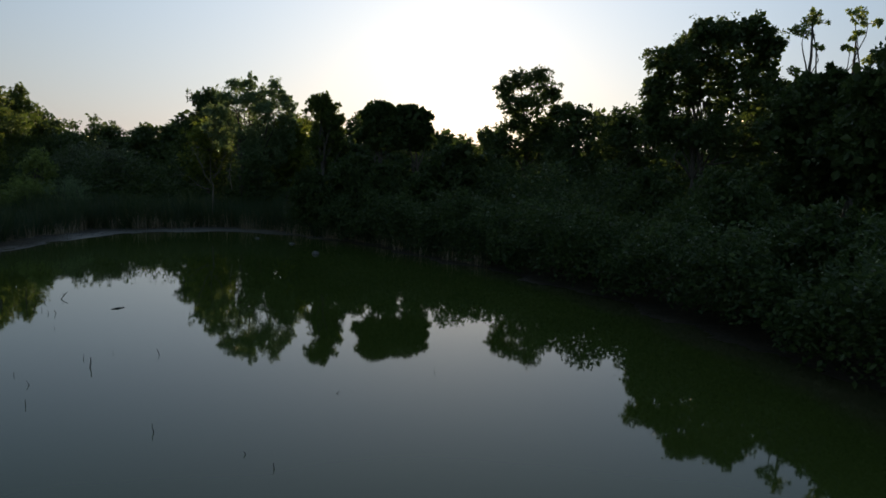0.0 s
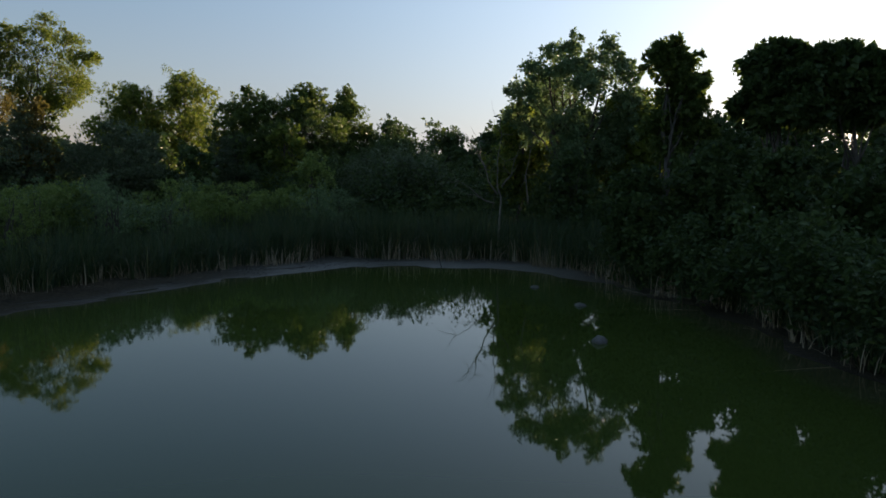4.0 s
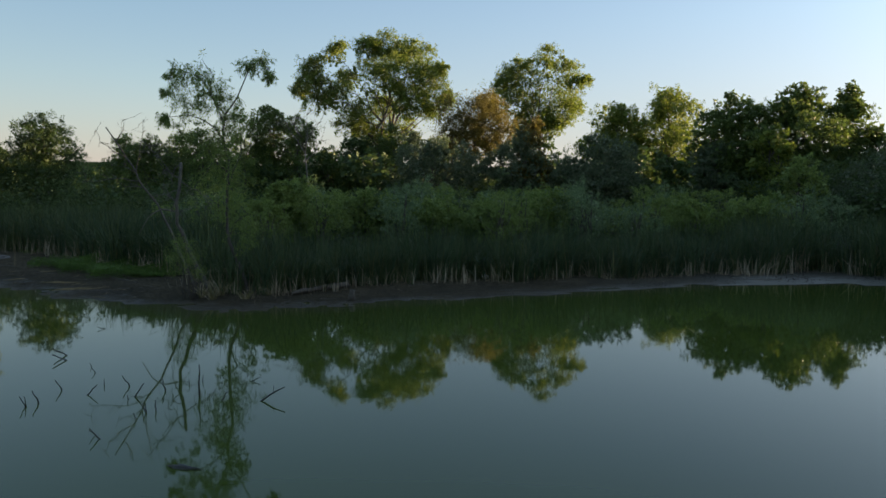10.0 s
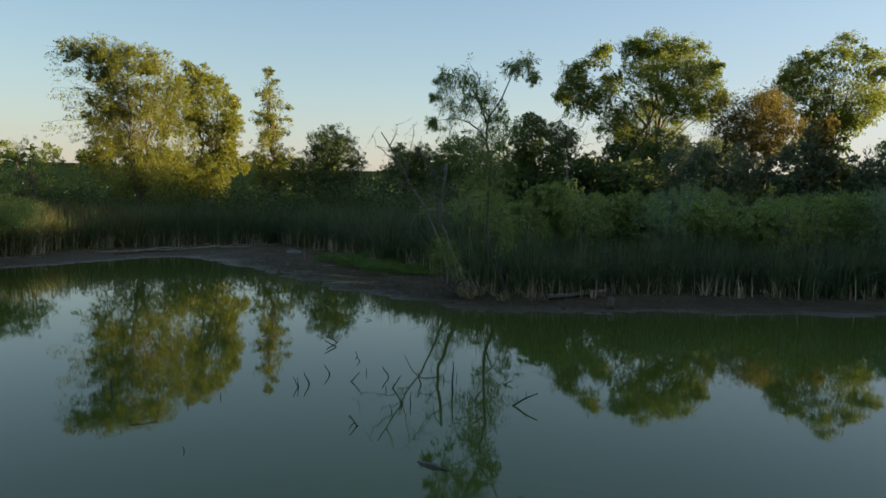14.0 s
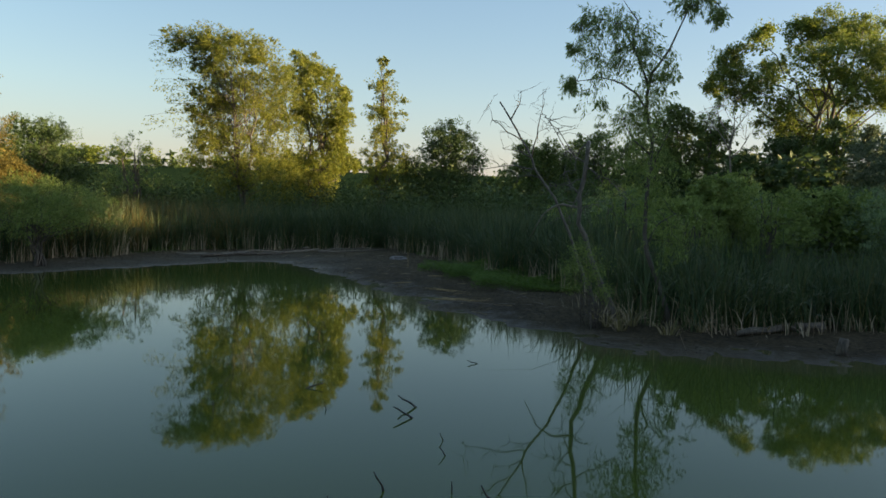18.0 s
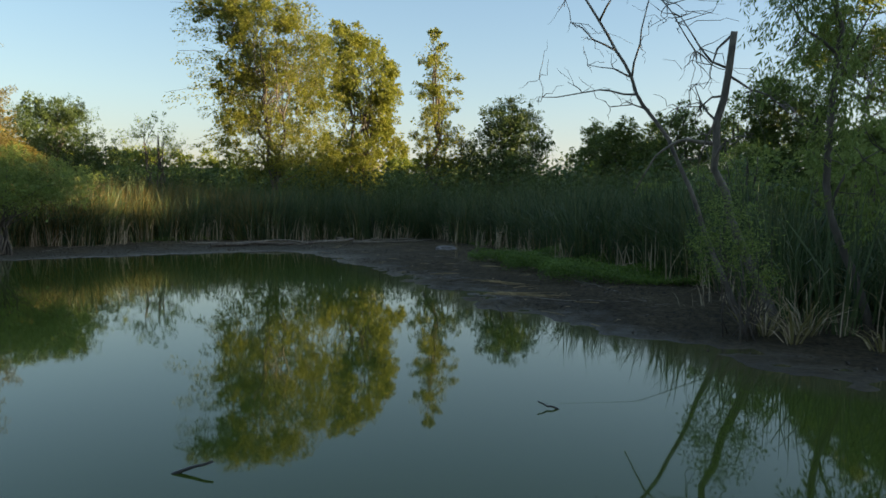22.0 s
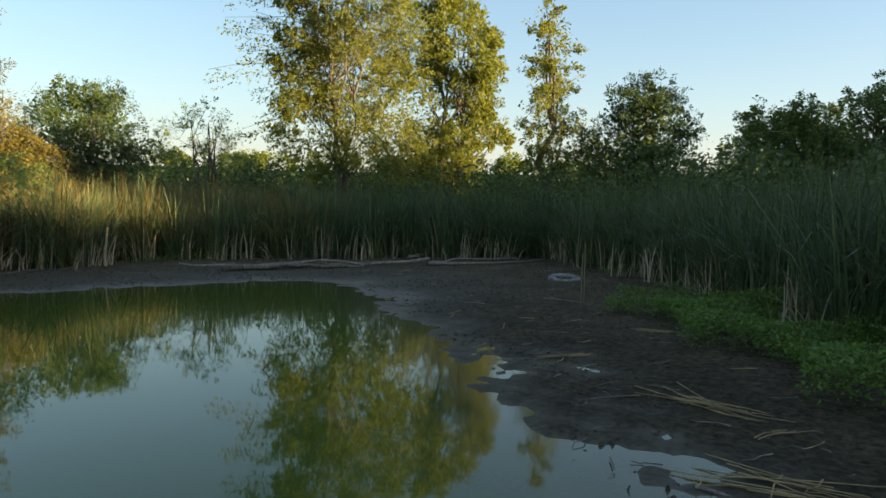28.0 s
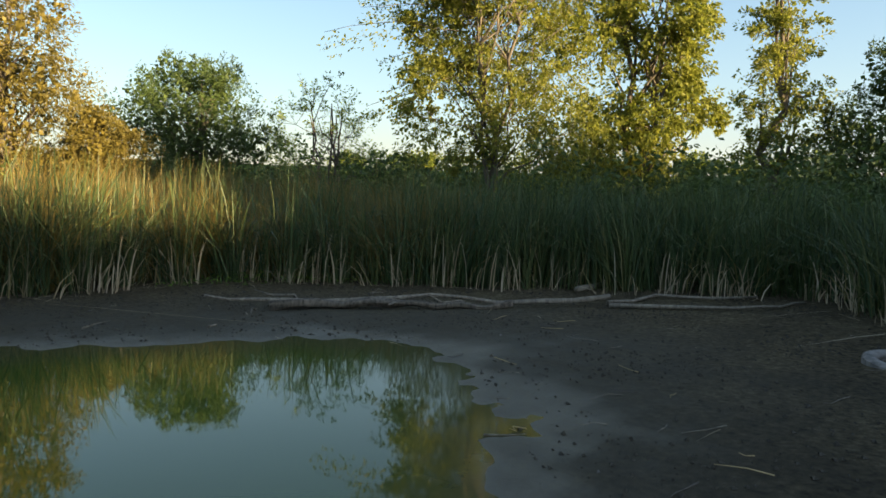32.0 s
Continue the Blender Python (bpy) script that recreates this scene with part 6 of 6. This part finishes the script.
for line in [[(-26.38, 17.81, 0.06), (-25.51, 18.20, 0.06), (-24.62, 18.62, 0.06), (-23.82, 18.93, 0.06)], [(-23.72, 16.49, 0.06), (-23.58, 17.03, 0.06), (-23.41, 17.63, 0.06), (-23.47, 18.23, 0.06), (-23.55, 18.83, 0.06)], [(-31.02, 13.45, 0.06), (-30.92, 13.81, 0.06), (-30.72, 14.31, 0.06)], [(-35.85, 16.45, 0.06), (-35.09, 16.86, 0.06)], [(-31.76, 2.10, 0.06), (-33.37, 0.59, 0.06)], [(-30.55, 6.46, 0.06), (-31.81, 5.73, 0.06)], [(-29.47, 5.63, 0.06), (-29.91, 5.40, 0.06)], [(-29.54, 11.09, 0.06), (-29.75, 11.29, 0.06)], [(-30.88, 13.50, 0.06), (-30.68, 14.20, 0.06)], [(-21.69, 26.40, 0.06), (-21.66, 27.05, 0.06)], [(-26.12, 17.77, 0.06), (-23.57, 19.09, 0.06)], [(-32.67, 4.85, 0.06), (-34.32, 5.84, 0.06)], [(-27.79, 3.38, 0.06), (-30.48, 2.71, 0.06)], [(-8.22, 41.54, 0.06), (-7.29, 40.98, 0.06), (-6.21, 41.04, 0.06), (-4.96, 40.62, 0.06)], [(-19.77, 38.99, 0.06), (-20.50, 37.40, 0.06)], [(-9.50, 43.30, 0.06), (-10.34, 42.02, 0.06)], [(-26.31, 15.21, 0.06), (-26.58, 15.32, 0.06)]]:
    p = on_ground(line, 0.012)
    n = float(np.linalg.norm(np.array(p[-1]) - np.array(p[0])))
    r = 0.007 + 0.004 * min(n, 2.0)
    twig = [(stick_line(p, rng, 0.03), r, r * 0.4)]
    if n > 1.2:
        c = np.array(p[1])
        twig.append((bent(c, c + np.array([rng.normal(0, 0.3), rng.normal(0, 0.3), 0.03]), rng, 5, 0.08), r * 0.5, 0.004))
    tagged(new("fallen_branch", tube_mesh("fallen_branch", twig, DEADWOOD, 7, rng, 0.12)), "weathered fallen branch lying on the mud", "branch", "branches on the mud")


# dead sticks that stand in the pond
def water_stick(a, b, r):
    a, b = np.array(a, float), np.array(b, float)
    down = a - (b - a) * 0.6 - np.array([0, 0, 0.15])
    r = 1.35 * r
    k = [(np.concatenate([[down], bent(a, b, rng, 5, 0.035)]), r, r * 0.45)]
    n = np.linalg.norm(b - a)
    if n > 0.35:
        c = a + (b - a) * rng.uniform(0.4, 0.7)
        k.append((bent(c, c + rng.normal(0, 0.12 * n, 3) + np.array([0, 0, 0.12 * n]), rng, 4, 0.05), r * 0.5, r * 0.2))
    return tagged(new("dead_stick", tube_mesh("dead_stick", k, WETWOOD, 7, rng, 0.1)), "black dead stick standing in the pond", "stick", "sticks in the pond")


water_stick((-14.47, 18.06, 0.00), (-14.44, 17.85, 0.12), 0.012)
water_stick((-13.41, 18.62, 0.00), (-13.40, 18.56, 0.09), 0.006)
water_stick((-12.48, 18.27, 0.00), (-12.47, 18.19, 0.16), 0.009)
water_stick((-11.76, 17.94, 0.00), (-11.74, 17.87, 0.15), 0.008)
water_stick((-11.74, 17.95, 0.00), (-11.74, 17.93, 0.14), 0.007)
water_stick((-11.89, 18.07, 0.00), (-11.88, 18.00, 0.18), 0.010)
water_stick((-10.07, 19.01, 0.00), (-10.05, 18.90, 0.12), 0.008)
water_stick((-11.79, 19.29, 0.00), (-11.80, 19.41, 0.18), 0.011)
water_stick((-11.66, 19.21, 0.00), (-11.66, 19.20, 0.08), 0.006)
water_stick((-12.39, 19.18, 0.00), (-12.38, 19.09, 0.17), 0.010)
water_stick((-10.66, 19.37, 0.00), (-10.66, 19.34, 0.11), 0.006)
water_stick((-10.95, 19.47, 0.00), (-10.95, 19.43, 0.14), 0.007)
water_stick((-10.94, 19.48, 0.00), (-10.94, 19.47, 0.14), 0.007)
water_stick((-11.01, 19.59, 0.00), (-11.01, 19.59, 0.15), 0.008)
water_stick((-12.00, 19.69, 0.00), (-12.00, 19.64, 0.19), 0.010)
water_stick((-11.57, 20.15, 0.00), (-11.57, 20.15, 0.45), 0.013)
water_stick((-12.22, 20.02, 0.00), (-12.22, 20.01, 0.10), 0.006)
water_stick((-12.37, 20.21, 0.00), (-12.37, 20.22, 0.10), 0.006)
water_stick((-11.23, 20.44, 0.00), (-11.23, 20.55, 0.15), 0.009)
water_stick((-12.12, 20.91, 0.00), (-12.11, 21.05, 0.06), 0.008)
water_stick((-11.03, 20.95, 0.00), (-11.00, 21.27, 0.18), 0.013)
water_stick((-12.09, 18.65, 0.00), (-12.11, 18.78, 0.14), 0.009)
water_stick((-12.60, 18.82, 0.00), (-12.60, 18.82, 0.09), 0.006)
water_stick((-10.95, 15.36, 0.00), (-10.95, 15.36, 0.07), 0.006)
water_stick((-11.33, 15.35, 0.00), (-11.32, 15.34, 0.09), 0.006)
water_stick((-11.17, 15.55, 0.00), (-11.16, 15.55, 0.25), 0.013)
water_stick((-10.62, 16.07, 0.00), (-10.60, 16.04, 0.09), 0.006)
water_stick((-10.96, 16.25, 0.00), (-10.96, 16.25, 0.12), 0.006)
water_stick((-10.77, 16.73, 0.00), (-10.77, 16.71, 0.09), 0.006)
water_stick((-11.12, 17.03, 0.00), (-11.12, 17.03, 0.07), 0.006)
water_stick((-10.24, 18.95, 0.00), (-10.22, 18.88, 0.10), 0.006)
water_stick((-9.92, 16.36, 0.00), (-10.07, 16.61, 0.00), 0.013)
water_stick((-15.33, 16.50, 0.00), (-15.42, 16.69, 0.06), 0.011)
water_stick((-14.53, 17.05, 0.00), (-14.52, 17.03, 0.07), 0.006)
water_stick((-14.88, 18.01, 0.00), (-14.83, 17.81, 0.14), 0.013)
water_stick((-14.15, 15.87, 0.00), (-14.15, 15.87, 0.12), 0.006)
water_stick((-13.83, 18.52, 0.00), (-13.82, 18.49, 0.08), 0.006)
water_stick((-19.16, 17.70, 0.00), (-19.15, 17.65, 0.04), 0.006)
water_stick((-19.26, 17.40, 0.00), (-19.26, 17.37, 0.03), 0.006)
water_stick((-17.30, 18.40, 0.00), (-17.28, 18.25, 0.05), 0.008)
water_stick((-24.89, 12.55, 0.00), (-24.93, 12.60, 0.08), 0.006)
water_stick((-23.52, 16.15, -0.00), (-23.52, 16.16, 0.03), 0.006)
water_stick((-1.42, 13.05, 0.00), (-1.36, 13.09, 0.05), 0.005)
water_stick((0.30, 14.76, 0.00), (0.33, 14.70, 0.09), 0.005)
water_stick((-6.67, 15.27, 0.00), (-6.66, 15.26, 0.06), 0.005)
water_stick((-9.12, 17.28, 0.00), (-9.10, 17.27, 0.06), 0.005)
water_stick((-3.86, 10.85, 0.00), (-3.88, 10.84, 0.14), 0.007)
water_stick((-2.21, 10.13, 0.00), (-2.24, 10.12, 0.05), 0.006)
water_stick((-1.68, 9.69, 0.00), (-1.69, 9.68, 0.09), 0.006)
water_stick((-7.04, 14.75, 0.00), (-7.03, 14.75, 0.09), 0.006)
water_stick((-6.46, 11.81, 0.00), (-6.46, 11.81, 0.11), 0.006)
water_stick((-7.68, 13.42, 0.00), (-7.68, 13.42, 0.07), 0.006)
water_stick((-7.05, 12.88, 0.00), (-7.09, 12.86, 0.10), 0.006)
water_stick((-6.59, 14.16, 0.00), (-6.57, 14.16, 0.21), 0.011)
water_stick((-5.66, 15.27, 0.00), (-5.70, 15.26, 0.14), 0.007)
water_stick((-21.41, 17.21, 0.00), (-21.40, 17.12, 0.18), 0.008)
water_stick((-16.50, 40.45, 0.00), (-16.50, 40.45, 0.19), 0.010)
water_stick((-15.76, 42.36, 0.00), (-15.80, 42.34, 0.29), 0.013)


def lump(name, label, category, x, y, z, size, mat, seed, cuts=3, rough=0.16):
    r = random.Random(seed)
    bm = bmesh.new()
    bmesh.ops.create_icosphere(bm, subdivisions=cuts, radius=1.0)
    o = Vector((r.uniform(0, 50), r.uniform(0, 50), r.uniform(0, 50)))
    for v in bm.verts:
        k = 1 + rough * 2 * noise.noise(v.co * 1.3 + o) + rough * noise.noise(v.co * 3.1 + o)
        v.co = Vector((v.co.x * size[0] * k, v.co.y * size[1] * k, v.co.z * size[2] * k))
    for f in bm.faces:
        f.smooth = True
    me = bpy.data.meshes.new(name)
    bm.to_mesh(me)
    bm.free()
    me.materials.append(mat)
    ob = tagged(new(name, me), label, category)
    ob.location, ob.rotation_euler = (x, y, z), (0, 0, r.uniform(0, 6))
    return ob


lump("rock", "wet grey rock that breaks the pond surface", "rock", -6.1, 33.9, -0.02, (0.24, 0.17, 0.15), STONE, 1)
lump("rock", "small dark rock in the shallow water", "rock", -8.2, 37.9, -0.02, (0.17, 0.13, 0.10), STONE, 2)
lump("rock", "small dark rock in the shallow water", "rock", -10.7, 40.2, -0.02, (0.16, 0.12, 0.08), STONE, 3)
lump("floating_wood", "dark waterlogged lump of wood afloat in the pond", "driftwood", -8.83, 19.93, -0.005, (0.17, 0.05, 0.035), WETWOOD, 4, 3, 0.25)
lump("litter", "crumpled white plastic scrap on the mud", "litter", -22.7, 29.34, gz(-22.7, 29.34) + 0.06, (0.17, 0.10, 0.07), PALE, 5, 3, 0.35)


# the tyre half sunk in the mud
def tyre(x, y):
    prof = [(0.195, 0.03), (0.20, 0.075), (0.225, 0.098), (0.27, 0.105), (0.305, 0.098), (0.326, 0.075), (0.332, 0.045), (0.332, -0.045), (0.326, -0.075), (0.30, -0.1), (0.24, -0.1), (0.205, -0.08), (0.195, -0.03), (0.212, 0.0)]
    k = 64
    v = [(r * math.cos(2 * math.pi * i / k), r * math.sin(2 * math.pi * i / k), h) for i in range(k) for r, h in prof]
    m = len(prof)
    f = [(i * m + j, ((i + 1) % k) * m + j, ((i + 1) % k) * m + (j + 1) % m, i * m + (j + 1) % m) for i in range(k) for j in range(m)]
    ob = tagged(new("tyre"), "old car tyre coated in pale dried mud, half sunk", "tyre")
    ob.scale = (1.0, 1.0, 0.8)
    part("carcass", mesh_of("tyre_carcass", v, f, RUBBER, True), ob)
    for i in range(36):
        a = 2 * math.pi * i / 36
        bm = bmesh.new()
        bmesh.ops.create_cube(bm, size=1.0, matrix=Matrix.Translation((0.331 * math.cos(a), 0.331 * math.sin(a), 0.02)) @ Matrix.Rotation(a, 4, "Z") @ Matrix.Diagonal((0.012, 0.034, 0.12, 1)))
        me = bpy.data.meshes.new("tread_block")
        bm.to_mesh(me)
        bm.free()
        me.materials.append(RUBBER)
        part("tread_block", me, ob)
    ob.location, ob.rotation_euler = (x, y, gz(x, y) - 0.015), (radians(-3), radians(7), 0)


tyre(-33.98, 13.05)

# dead reed stalks that stand by the tyre
for tx, ty, lean, tall in ((-30.8, 14.2, 0.05, 0.95), (-30.86, 14.14, 0.01, 0.82)):
    g = gz(tx, ty)
    tagged(new("standing_stalk", tube_mesh("standing_stalk", [(np.array([(tx, ty, g - 0.15), (tx + lean * 0.3, ty, g + tall * 0.45), (tx + lean, ty + 0.01, g + tall)]), 0.006, 0.004)], STRAW, 6)), "thin pale dead reed stalk standing in the mud", "reed stalk")


# straw, weeds and crumbs on the mud
def straw(x, y, k, span, bearing, label):
    ob = tagged(new("dead_reed_bundle"), label, "reed litter", "reed bundles on the mud")
    ob.location = (x, y, gz(x, y))
    for i in range(k):
        a = radians(bearing) + rng.normal(0, 0.20)
        n = rng.uniform(0.2, 1.0) * span
        along, across = rng.normal(0, 0.13 * span), rng.normal(0, 0.06 * span)
        cx, cy = x + along * math.cos(a) - across * math.sin(a), y + along * math.sin(a) + across * math.cos(a)
        p = [(cx + s * n * math.cos(a), cy + s * n * math.sin(a)) for s in (-0.5, -0.1, 0.25, 0.5)]
        z = rng.uniform(0.006, 0.035)
        line = np.array([(u + rng.normal(0, 0.022) - x, w + rng.normal(0, 0.022) - y, gz(u, w) + z - gz(x, y)) for u, w in p])
        part("stalk", tube_mesh("reed_stalk", [(line, 0.0046, 0.0024)], STRAW, 5), ob)
    return ob


straw(-25.46, 16.40, 15, 1.15, 68.0, "flattened pale dead reeds lying on the mud")
straw(-23.85, 17.10, 17, 1.5, 76.0, "long bundle of yellow dead reeds at the water")
straw(-26.80, 15.00, 6, 0.75, 142.0, "few pale dead reeds lying on the mud")
straw(-24.95, 16.98, 5, 0.5, 134.0, "few pale dead reeds lying on the mud")
straw(-28.6, 15.6, 5, 0.6, 100.0, "few pale dead reeds lying on the mud")


def loose_stalk(x, y):
    a, n = rng.normal(-0.6, 0.8), rng.uniform(0.08, 0.45)
    p = [(x + s * n * math.cos(a), y + s * n * math.sin(a)) for s in (-0.5, -0.1, 0.25, 0.5)]
    line = np.array([(u, w + rng.normal(0, 0.015), gz(u, w) + rng.uniform(0.006, 0.03)) for u, w in p])
    tagged(new("dead_stalk", tube_mesh("dead_stalk", [(line, 0.0055, 0.0025)], rng.choice([STRAW, DEADWOOD, BARK]), 5)), "single dead stalk lying on the mud", "reed litter", "stalks on the mud")


for k in range(330):
    sx, sy = rng.triangular(-35.0, -25.0, -20.5), rng.uniform(8.0, 20.5)
    d = float(shore_distance(np.array([sx]), np.array([sy]))[0])
    if 0.15 < d < float(reed_front(np.array([sx]), np.array([sy]))[0]) - 0.1:
        loose_stalk(sx, sy)


def patch(name, label, n, inside, size, leaf, seed, height):
    r = np.random.default_rng(seed)
    x, y = r.uniform(-36, -18, n), r.uniform(3, 30, n)
    m = inside(x, y)
    x, y = x[m], y[m]
    h = height * (0.5 + 0.5 * np.sin(2.1 * x) * np.sin(1.7 * y + 0.6 * x)) + 0.05
    z = ground_z(x, y) + h * np.sqrt(r.uniform(0, 1, len(x)))
    v, f = leaves(np.stack([x, y, z], 1), size, r, -0.2, 0.45, 1.5)
    return tagged(new(name, mesh_of(name, v, f, leaf)), label, "weeds", kind="stuff")


def weed_place(x, y):
    d = shore_distance(x, y)
    e = d - reed_front(x, y)
    return (e > -1.7 + 0.3 * np.sin(3 * x) + 0.25 * np.sin(5 * y)) & (e < 0.4) & (x > -31.4) & (x < -25.7) & (y > 13.5) & (y < 21)


patch("smartweed_patch", "bright green low weeds on the mud before the reeds", 1150000, weed_place, 0.055, WEED, 41, 0.40)
patch("green_sprouts", "sparse green sprouts at the foot of the reeds", 60000, lambda x, y: (np.abs(shore_distance(x, y) - reed_front(x, y)) < 0.6) & (x < -29) & (np.sin(1.3 * x + 2.1 * y) > 0.3), 0.07, WEED, 42, 0.12)


def crumbs(name, label, n, near, far, size, mat, seed):
    """Loose clods and twig ends on the mud."""
    r = np.random.default_rng(seed)
    x, y = r.uniform(-38, -17, n), r.uniform(3, 46, n)
    d = shore_distance(x, y)
    m = (d > near) & (d < far) & (d < reed_front(x, y) + 0.2) & (np.sin(1.9 * x + 0.6 * y) * np.sin(1.5 * y - 0.7 * x) + 0.5 * np.sin(5 * x) * np.sin(4.3 * y) > r.normal(0.05, 0.45, len(x)))
    x, y = x[m], y[m]
    k = len(x)
    s = size * np.minimum(r.lognormal(0, 0.55, k), 2.0)
    c = np.stack([x, y, ground_z(x, y) + s * 0.2], 1)
    base = np.array([(1, 0, 0), (-0.5, 0.87, 0), (-0.5, -0.87, 0), (0.1, 0.05, 0.9), (0.3, -0.6, 0.5), (-0.1, 0.2, -0.6)])
    v = c[:, None, :] + base[None] * s[:, None, None] * r.uniform(0.5, 1.4, (k, 6, 3))
    f = np.array([(0, 1, 3), (1, 2, 3), (2, 4, 3), (4, 0, 3), (1, 0, 5), (2, 1, 5), (4, 2, 5), (0, 4, 5)])
    return tagged(new(name, mesh_of(name, v.reshape(-1, 3), (np.arange(k)[:, None, None] * 6 + f[None]).reshape(-1, 3), mat)), label, "mud clods", kind="stuff")


crumbs("mud_clods", "dark mud clods scattered over the flat", 56000, 0.15, 7.0, 0.0135, CLOD, 51)
crumbs("mud_crumbs", "fine dark crumbs of mud strewn over the flat", 42000, 0.5, 7.0, 0.008, CLOD, 53)
crumbs("pale_bits", "small pale stones and shells on the mud", 260, 0.3, 7.0, 0.008, RUBBER, 52)


# single cattail clumps that stand before the belt
def cattail_clump(x, y, seed):
    r = np.random.default_rng(seed)
    ob = tagged(new("cattail_clump"), "clump of green cattail blades with dry stalks at its foot", "cattail", "cattail clumps")
    ob.location = (x, y, gz(x, y))
    for name, mat, n, lo, hi, w, lean in (("blade", REED_GREEN, 14, 1.1, 2.2, 0.024, 0.45), ("dry_stalk", REED_DEAD, 5, 0.3, 1.0, 0.014, 0.3)):
        for i in range(n):
            b = r.uniform(0, 6.28, 1)
            p = np.abs(r.normal(0, 0.1, 1))
            v, f = blades(p * np.cos(b), p * np.sin(b), np.array([-0.04]), r.uniform(lo, hi, 1), r.gamma(2, lean / 2, 1), b, np.array([w]), r)
            part(name, mesh_of(name, v, f, mat), ob)
    return ob


def sedge_tuft(x, y, seed, tall):
    r = np.random.default_rng(seed)
    ob = tagged(new("sedge_tuft"), "drooping tuft of straw-coloured sedge at the foot of the dead tree", "sedge", "sedge tufts")
    ob.location = (x, y, gz(x, y))
    for i in range(30):
        b, p = r.uniform(0, 6.28, 1), np.abs(r.normal(0, 0.06, 1))
        v, f = blades(p * np.cos(b), p * np.sin(b), np.array([-0.03]), tall * r.uniform(0.6, 1.1, 1), tall * r.uniform(0.4, 1.2, 1), b, np.array([0.016]), r)
        part("blade", mesh_of("sedge_blade", v, f, SEDGE if i % 3 else REED_DEAD), ob)


for k, (px, py, tall) in enumerate([(-21.05, 20.42, 0.55), (-20.72, 20.66, 0.6), (-21.25, 20.9, 0.75), (-20.5, 21.5, 0.5), (-20.95, 22.15, 0.6), (-21.5, 20.35, 0.5)]):
    sedge_tuft(px, py, 700 + k, tall)

clumps_at = []
for k, (fx, fy, fd) in enumerate(FRONT[1:26]):
    nx2, ny2, _ = FRONT[k + 2]
    for s in (0.0, 0.5):
        clumps_at.append((fx + (nx2 - fx) * s, fy + (ny2 - fy) * s))
for k, (px, py) in enumerate(clumps_at):
    cattail_clump(px, py, 900 + k)
